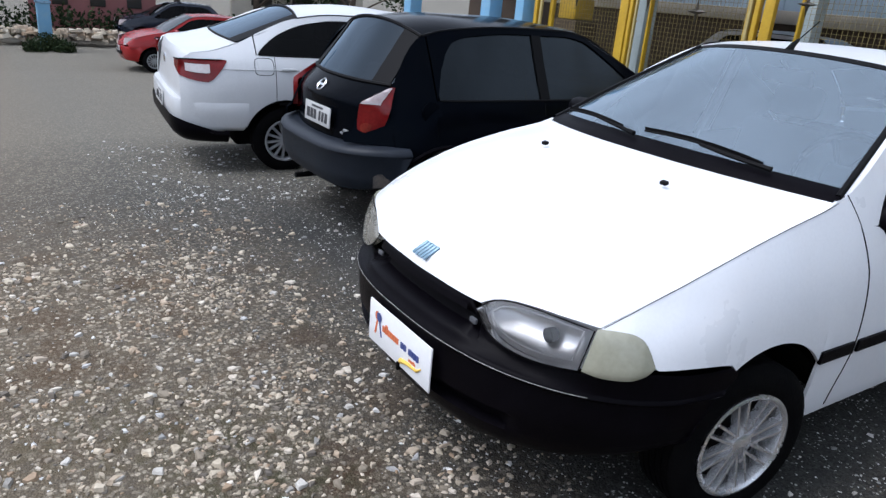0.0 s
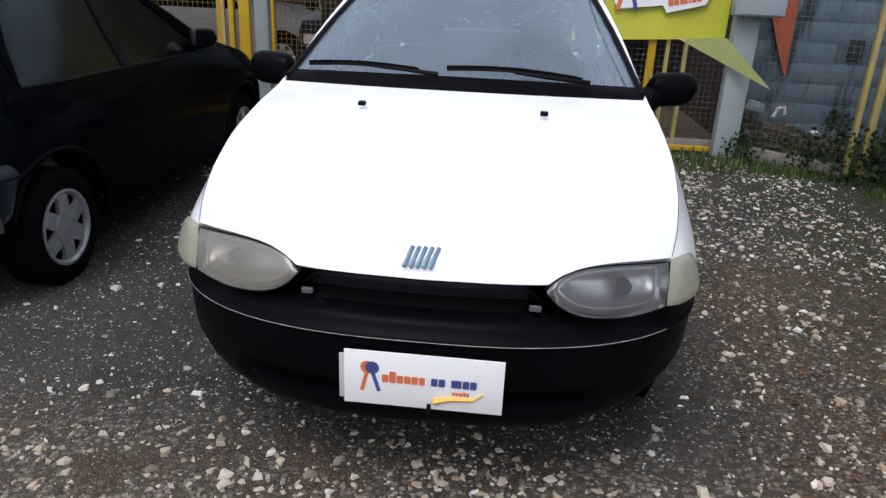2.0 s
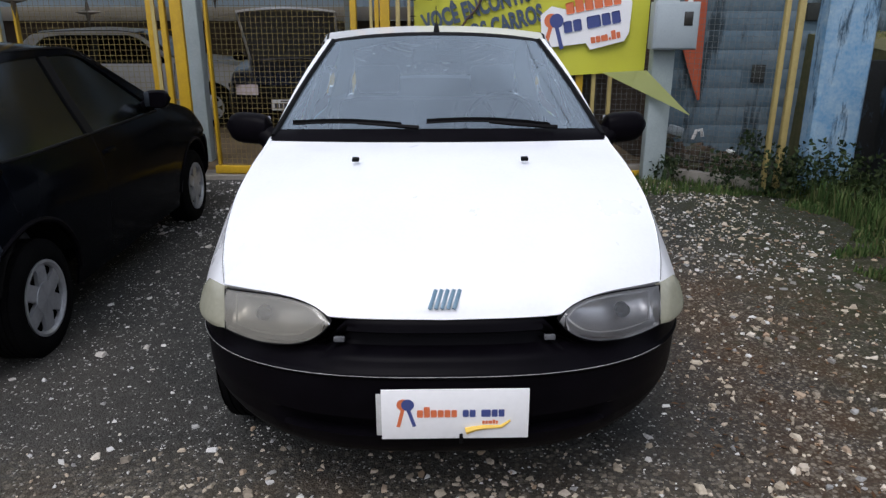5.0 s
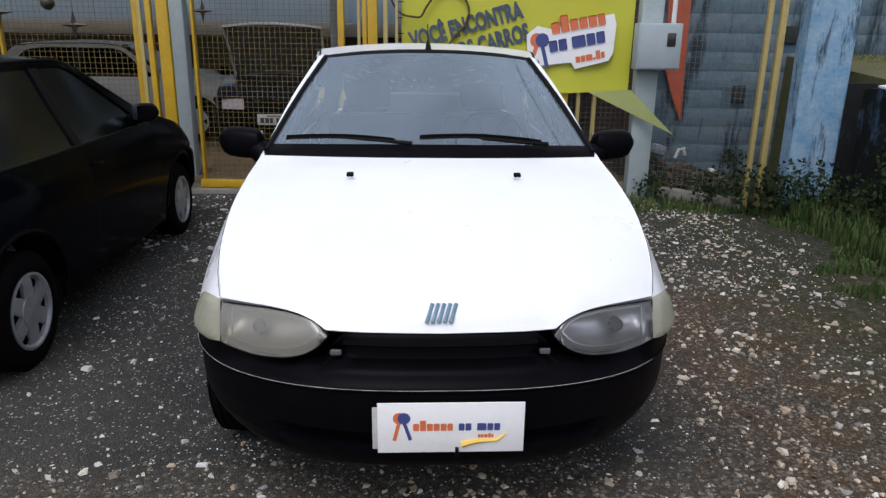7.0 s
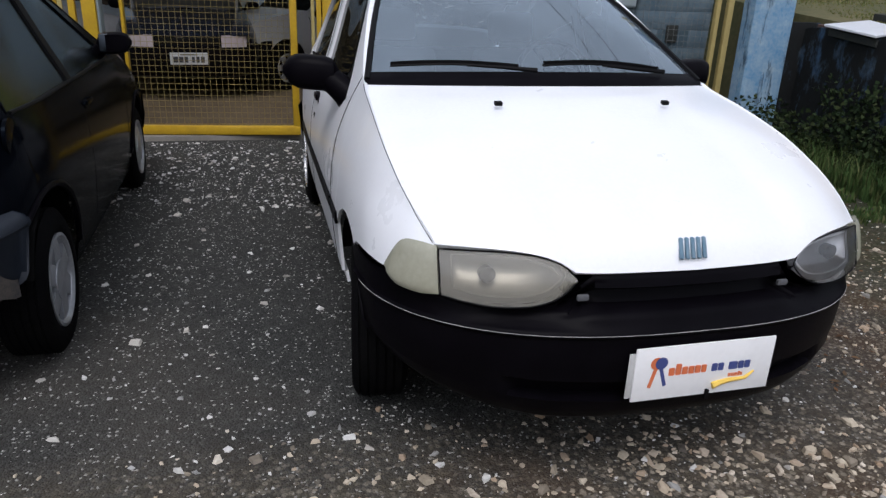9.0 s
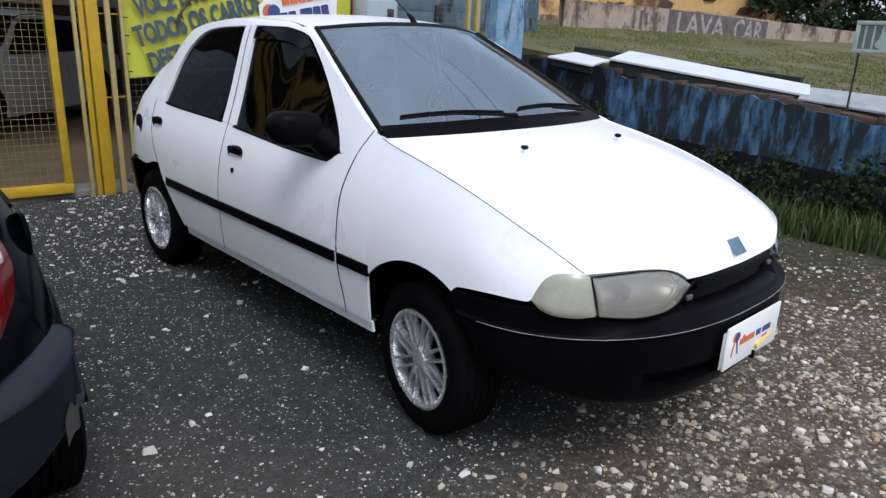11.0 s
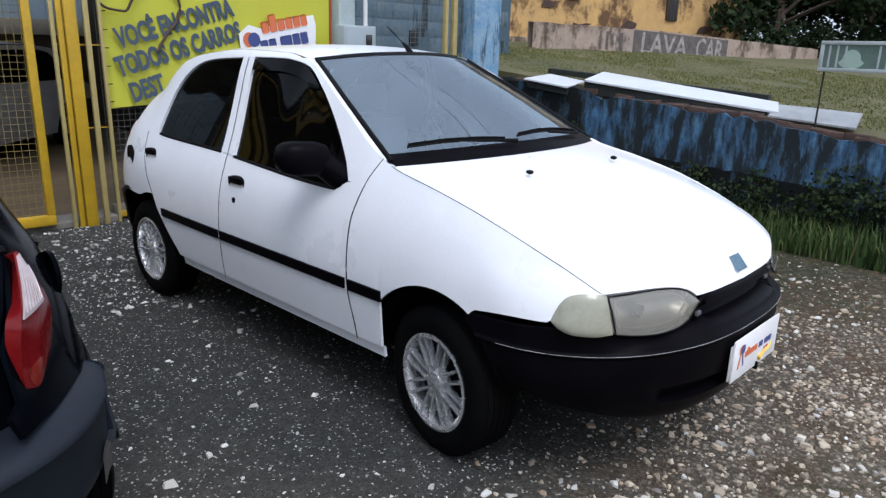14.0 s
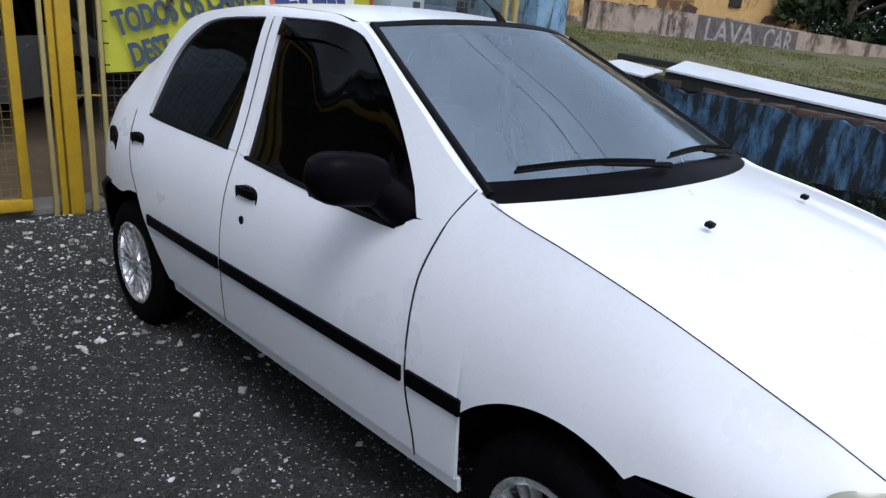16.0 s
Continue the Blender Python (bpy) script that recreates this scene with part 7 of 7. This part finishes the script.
# ---- the far side of the yard: red car, dark car, post, houses ----
def far_car(name, label, paint, m, rim):
    L, W = 3.75, .82
    line = [(.08, .70, .62), (.3, .84, .70), (.7, .96, .72), (1.05, 1.03, .71), (1.5, 1.28, .60), (1.85, 1.44, .54), (2.2, 1.475, .55), (2.8, 1.46, .55), (3.2, 1.40, .54), (3.45, 1.20, .57), (3.58, 1.02, .61), (3.68, .82, .64)]
    hatch = [((.54, 3.2, 1.40), (3.28, 1.45)), ((.60, 3.55, 1.06), (3.62, 1.06)), ((.63, 3.64, .90), (3.70, .90)), ((.64, 3.70, .62), (3.75, .62))]
    top = [(1.15, .98), (1.5, 1.20), (1.8, 1.36), (2.1, 1.40), (2.8, 1.39), (3.05, 1.34), (3.25, 1.16), (3.33, .98)]
    car, X, g, rb = plain_car(name, label, paint, L, W, 1.50, .72, 3.1, line, .96, top, [(1.17, 2.25), (2.33, 3.3)], [1.05, 2.29, 3.2], paint, rim, .29, .185,
                              hood=[((.62, .13, .70), (.02, .66)), ((.70, .3, .86), (.2, .84)), ((.72, .7, .97), (.6, 1.0)), ((.71, 1.05, 1.03), (.95, 1.06))],
                              screen=[((.705, 1.06, 1.035), (.96, 1.065)), ((.60, 1.5, 1.28), (1.4, 1.33)), ((.54, 1.85, 1.44), (1.75, 1.48))],
                              roof=[((.54, 1.85, 1.44), (1.75, 1.48)), ((.55, 2.5, 1.475), (2.5, 1.52)), ((.54, 3.2, 1.40), (3.28, 1.45))],
                              hatch=hatch, m=m)
    for s in (-1, 1):
        rows = [[Vector((s * (.42 + .30 * u), .05 + .34 * u ** 1.6 + .25 * (z - .7), z + .03 * u)) for z in (.66, .72, .78, .84)] for u in (0, .25, .5, .75, 1)]
        part("headlamp", sheet(rows, (s * .4, -1, .3), .03), TAIL_CLEAR, car, "clear headlamp")
    part("grille", boxed(-.32, .32, -.004, .05, .40, .50, .01), SEAL, car)
    number_plate(car, pose(0, -.014, .55))
    add_cabin(car, 1.35, 2.05, 2.75, .98, .62)
    return car


far_car("red_hatchback_car", "bright red hatchback parked nose outwards", RED, pose(-19.1, 2.05, -1.12, 0, 0, 1), rim_spokes(.185))
far_car("dark_hatchback_car", "dark blue hatchback parked beyond the red one", NAVY, pose(-26.0, 3.0, -1.14, 0, 0, 2), rim_lobes(.185))

# light blue pole in a clump of grass
pole = thing("blue_pole", "light blue square concrete pole", "pole")
part("shaft", boxed(-23.8, -23.4, .50, .86, -1.2, 6.0, 0.02), BLUE_POST, pole)
part("collar", boxed(-23.83, -23.37, .47, .89, 0.2, 0.28, 0.01), BLUE_PILLAR, pole)


def leaf_cloud(spots, lo, hi, mat, name, label, seed=1, kind="stuff", parent=None, up=0.0, category="plants"):
    """Many small leaves, each a bent quad, round the given (x, y, z, radius, count) spots."""
    r = np.random.default_rng(seed)
    P, F = [], []
    for x, y, z, rad, n in spots:
        d = r.normal(size=(n, 3))
        d /= np.linalg.norm(d, axis=1)[:, None]
        c = np.array((x, y, z)) + d * rad * r.random((n, 1)) ** 0.45 * np.array((1, 1, 0.8))
        for p in c:
            s = lo + (hi - lo) * r.random()
            a = r.normal(size=3)
            a[2] += up
            a /= np.linalg.norm(a)
            b = np.cross(a, r.normal(size=3))
            b /= np.linalg.norm(b) + 1e-9
            i = len(P)
            P += [p - b * s * .35, p + a * s * .5 - b * s * .5, p + a * s * 1.3, p + a * s * .5 + b * s * .5]
            F += [(i, i + 1, i + 2, i + 3)]
    P = np.array(P)
    P[:, 2] = np.maximum(P[:, 2], slope_z(P[:, 0]) + 0.005)
    me = bpy.data.meshes.new(name)
    me.from_pydata(P.tolist(), [], F)
    me.materials.append(mat)
    ob = new(name, me)
    if parent is not None:
        ob.parent = parent
    else:
        tagged(ob, label, category, kind=kind)
    return ob


def blades(spots, name, label, mat, seed=2, floor=None):
    """Grass: thin bent blades at (x, y, z, height)."""
    r = np.random.default_rng(seed)
    n = len(spots)
    a = r.random(n) * 6.283
    w = (0.004 + 0.006 * r.random(n))
    lean = 0.5 * r.random(n)
    dx, dy = np.cos(a), np.sin(a)
    h = spots[:, 3]
    p = spots[:, :3]
    side = np.stack([-dy * w, dx * w, 0 * w], 1)
    mid = p + np.stack([dx * h * lean * .35, dy * h * lean * .35, h * .6], 1)
    tip = p + np.stack([dx * h * lean, dy * h * lean, h * (1 - .3 * lean)], 1)
    v = np.stack([p - side, p + side, mid + side * .7, mid - side * .7, tip], 1).reshape(-1, 3)
    f = []
    for i in range(n):
        k = 5 * i
        f += [(k, k + 1, k + 2, k + 3), (k + 3, k + 2, k + 4)]
    me = bpy.data.meshes.new(name)
    me.from_pydata(v.tolist(), [], f)
    me.materials.append(mat)
    return tagged(new(name, me), label, "grass", kind="stuff")


r = np.random.default_rng(21)


def lawn(n, x0, x1, y0, y1, lo, hi, keep=lambda x, y: True, height=lambda x, y: 0.0):
    out = []
    while len(out) < n:
        x, y = x0 + (x1 - x0) * r.random(), y0 + (y1 - y0) * r.random()
        if keep(x, y):
            out.append((x, y, height(x, y), lo + (hi - lo) * r.random() ** 2))
    return np.array(out)


strip = lambda x, y: x > 2.95 + 0.35 * math.sin(y * 2.1) + 0.25 * noise.noise((x * 2, y * 2, 0)) - max(0, y - 3.2) * 0.35
foot = lawn(15000, 2.2, 3.84, -0.6, 4.6, 0.015, 0.085, lambda x, y: strip(x, y) and noise.noise((x * 3, y * 3, 6)) > -0.12)
foot2 = lawn(9000, 3.2, 3.84, 0.0, 4.4, 0.08, 0.32)
edge = lawn(1600, 1.2, 3.0, 4.4, 5.14, 0.02, 0.12)
front_bank = lawn(5000, 3.8, 7.5, -4.0, 0.4, 0.06, 0.25, height=rise)
blades(np.concatenate([foot, foot2, edge, front_bank]), "tall_grass", "tall green grass along the wall's foot", GRASS)
top = lawn(42000, 4.3, 11.0, 0.4, 7.0, 0.008, 0.034, keep=lambda x, y: noise.noise((x * 1.3, y * 1.3, 4)) + 0.5 * noise.noise((x * 5, y * 5, 8)) > -0.35, height=rise)
blades(top, "bank_grass", "short dry grass on the raised bank", island_material("dry_grass", [(0.085, 0.115, 0.030), (0.12, 0.135, 0.040), (0.165, 0.16, 0.06), (0.26, 0.23, 0.11)]), 5)
leaf_cloud([(2.75, 4.62, .18, .26, 380), (3.05, 4.3, .24, .30, 560), (3.35, 4.1, .30, .34, 600), (3.6, 3.7, .24, .32, 520), (3.65, 3.0, .25, .3, 600), (3.68, 2.3, .22, .28, 500), (3.7, 1.7, .22, .26, 300), (3.7, 1.0, .20, .26, 300), (3.72, 3.4, .40, .28, 420), (3.72, 2.6, .36, .26, 360), (3.74, 2.0, .34, .24, 320), (3.74, 1.35, .34, .26, 320), (3.74, .7, .40, .32, 700), (3.8, .25, .45, .35, 700), (2.3, 4.95, .14, .18, 200), (2.9, 4.6, .45, .14, 90), (3.83, 3.7, .62, .22, 200), (3.82, 3.3, .60, .20, 200)], .015, .045, LEAF, "weeds", "green leafy weeds at the wall's foot, shade darkened into their colour", 4, up=.5)
leaf_cloud([(-23.2, .7, -1.0, .45, 1400), (-22.8, 1.1, -1.05, .35, 800), (-22.8, .3, -1.05, .35, 800)], .03, .07, LEAF, "grass_clump", "clump of dark green grass round the blue pole", 7, up=1.0)


def tree(x, y, z0, height, spread, seed, leaves=2600):
    rr = random.Random(seed)
    t = thing("tree", "dark green leafy tree behind the buildings", "tree", group="trees behind")
    bm = bmesh.new()
    tube(bm, [(x, y, z0 - 0.2), (x + .1, y, z0 + height * .3), (x + .15, y + .1, z0 + height * .6)], [.16, .12, .07], 8)
    spots = []
    for k in range(9):
        a, h = rr.random() * 6.28, rr.uniform(.35, .9)
        ex, ey = x + math.cos(a) * spread * rr.uniform(.4, .9), y + math.sin(a) * spread * rr.uniform(.4, .9)
        tube(bm, [(x + .1, y, z0 + height * h * .55), ((x + ex) / 2, (y + ey) / 2, z0 + height * h * .8), (ex, ey, z0 + height * h)], [.06, .04, .02], 6)
        spots.append((ex, ey, z0 + height * h, spread * rr.uniform(.3, .5), leaves // 9))
    part("trunk", bm, BARK, t)
    leaf_cloud(spots, .07, .16, TREE_LEAF, "crown", "", seed, parent=t)
    return t


tree(15.5, 5.6, 1.3, 3.4, 2.2, 1, 6000)
tree(18.5, 4.4, 1.3, 3.8, 2.6, 2, 6000)
tree(21.0, 2.4, 1.2, 4.0, 2.8, 4, 6000)
tree(17.5, 8.0, 1.4, 4.5, 3.0, 5, 6000)
leaf_cloud([(14.6 + .9 * k, 5.4 - .42 * k, 1.7, .75, 900) for k in range(11)], .05, .13, TREE_LEAF, "hedge", "dark unkempt hedge behind the low wall", 31, up=.3)
leaf_cloud([(15.8 + 1.0 * k, 6.4 - .45 * k, 3.0 + .4 * (k % 2), 1.15, 1500) for k in range(11)], .06, .15, TREE_LEAF, "thicket", "tall dark thicket behind the hedge", 37, up=.3)
tree(13.8, 6.6, 1.4, 2.2, 1.0, 3, 1500)
for k, (x, y, h) in enumerate(((-27, 6, 5), (-26, 9, 6), (-28, 1.5, 5), (-24, 12.5, 5), (-30, -4, 6), (-27, -8, 5))):
    tree(x - 3, y, -1.0, h, 2.6, 10 + k, 2200)

# far houses and rubble beyond the drive
far = thing("far_house", "far house with a faded red front", "building")
part("wall", boxed(-27.3, -27.0, 0.5, 4.6, -1.2, 0.9, 0.02), FAR_PINK, far)
part("roof", boxed(-28.6, -26.8, 0.3, 4.8, 0.9, 1.05, 0.02), NEAR_BLACK, far)
for y in (1.2, 2.4, 3.6):
    part("window", boxed(-26.99, -26.96, y, y + .5, .0, .5, 0.01), WINDOW_DARK, far)
far2 = thing("far_house", "far grey walled house", "building")
part("wall", boxed(-27.3, -27.0, -7.0, -0.4, -1.2, 2.2, 0.02), FAR_GREY, far2)
part("roof", boxed(-29.5, -26.8, -7.2, -0.2, 2.2, 2.35, 0.02), NEAR_BLACK, far2)
far3 = thing("far_house", "far pale house behind the parked cars", "building")
part("wall", boxed(-29.3, -29.0, 8.0, 14.0, -1.2, 2.6, 0.02), BEIGE, far3)
part("roof", boxed(-31, -28.7, 7.8, 14.2, 2.6, 2.75, 0.02), NEAR_BLACK, far3)
for y in (8.8, 10.6, 12.4):
    part("window", boxed(-28.99, -28.96, y, y + .9, .3, 1.3, 0.01), WINDOW_DARK, far3)
heap = new("rubble_heap", stones_mesh(np.stack([-25.5 + 1.2 * r.random(420), -1.5 + 8 * r.random(420), -.95 + .3 * r.random(420), .08 + .18 * r.random(420)], 1), "rubble_heap", STONES, 9))
tagged(heap, "heap of pale rubble along the far edge", "rubble", kind="stuff")
leaf_cloud([(-26.2, -3.5 + 1.0 * k, -.5, .7, 260) for k in range(13)], .05, .14, LEAF, "far_hedge", "low dark hedge along the far edge", 12, up=.6)

# ---- across the street, behind the camera: unseen wall and trees added to darken reflections ----
street = thing("unseen_street_wall", "long dull unseen wall added across the street to darken reflections", "wall", kind="structure")
part("wall_body", boxed(-30, 30, -17.4, -17.0, 0, 3.4, 0.02), FAR_GREY, street)
part("coping", boxed(-30, 30, -17.5, -16.9, 3.4, 3.5, 0.02), NEAR_BLACK, street)
for k in range(9):
    tree(-24 + 6 * k + (k % 3), -20 - (k % 2) * 2, 0, 4.2 + 0.3 * (k % 3), 3.0, 40 + k, 1800)

# overhead wires from a street pole to the shed, seen mirrored in the windscreen
pole = thing("utility_pole", "grey concrete street pole carrying two overhead wires", "pole")
bm = bmesh.new()
tube(bm, [(9.5, -16.2, 0), (9.5, -16.2, 7.6)], [.15, .10], 12)
part("shaft", bm, KERB, pole)
part("cross_arm", boxed(8.75, 10.35, -16.32, -16.22, 7.0, 7.1, .01), NEAR_BLACK, pole)
for x0, x1 in ((8.85, .55), (10.2, 1.35)):
    bm = bmesh.new()
    tube(bm, [(x0 + (x1 - x0) * u, -16.27 + 28.9 * u, 7.12 - 2.77 * u + 2.6 * u * u * (1 - u) - .9 * u * (1 - u)) for u in (k / 30 for k in range(31))], .016, 6)
    part("overhead_wire", bm, SEAL, pole)

# rubble and scraps behind the mesh at the wall's foot
RUBBLE = island_material("dirty_rubble", [(0.02, 0.018, 0.014), (0.05, 0.04, 0.028), (0.09, 0.06, 0.04), (0.05, 0.06, 0.03), (0.14, 0.12, 0.10)])
n = 420
u, v = r.random(n), r.random(n)
hump = 0.34 * np.clip(1.15 - 0.9 * u, 0, 1)
mound = new("rubble_mound", stones_mesh(np.stack([2.42 + 0.95 * u, 5.36 + 0.58 * v, hump * r.random(n) * (0.45 + 0.55 * v), 0.035 + 0.07 * r.random(n)], 1), "rubble_mound", RUBBLE, 15))
tagged(mound, "low mound of dirty rubble against the block wall", "rubble", kind="stuff")
tin = boxed(-0.07, 0.07, -0.05, 0.05, -0.045, 0.045, 0.015)
tin.transform(pose(2.52, 5.52, 0.42, 8, 14, 25))
tagged(part("scrap_tin", tin, METER), "dented grey tin lying on the rubble", "scrap")
bm = bmesh.new()
tube(bm, [(2.70, 5.5, 0.33), (2.73, 5.49, 0.42), (2.78, 5.49, 0.43), (2.80, 5.5, 0.36)], 0.018, 8)
tagged(part("scrap_pipe", bm, PIPE), "bent white plastic pipe end on the rubble", "scrap")
shard = boxed(-0.04, 0.04, -0.03, 0.03, -0.012, 0.012, 0.004)
shard.transform(pose(3.12, 5.5, 0.20, 20, 10, 30))
tagged(part("scrap_shard", shard, PIPE), "white broken tile piece on the rubble", "scrap")

# ---- single stones on the yard ----
kinds = []
for k in range(6):
    kinds.append(stones_mesh(np.array([(0, 0, 0.2, 1.0)]), "stone", CHIP, 50 + k))
rs = random.Random(8)
placed = 0
while placed < 260:
    x, y = rs.uniform(-2.4, 2.6), rs.uniform(-1.3, 4.7)
    chips, beige = zones(x, y)
    if rs.random() > max(float(chips), float(beige)):
        continue
    s = rs.uniform(0.012, 0.034)
    ob = new("stone", kinds[placed % 6])
    ob.parent = ground
    ob.matrix_basis = pose(x, y, 0, 0, 0, rs.uniform(0, 360)) @ Matrix.Diagonal((s, s, s * rs.uniform(0.6, 1.0), 1))
    placed += 1
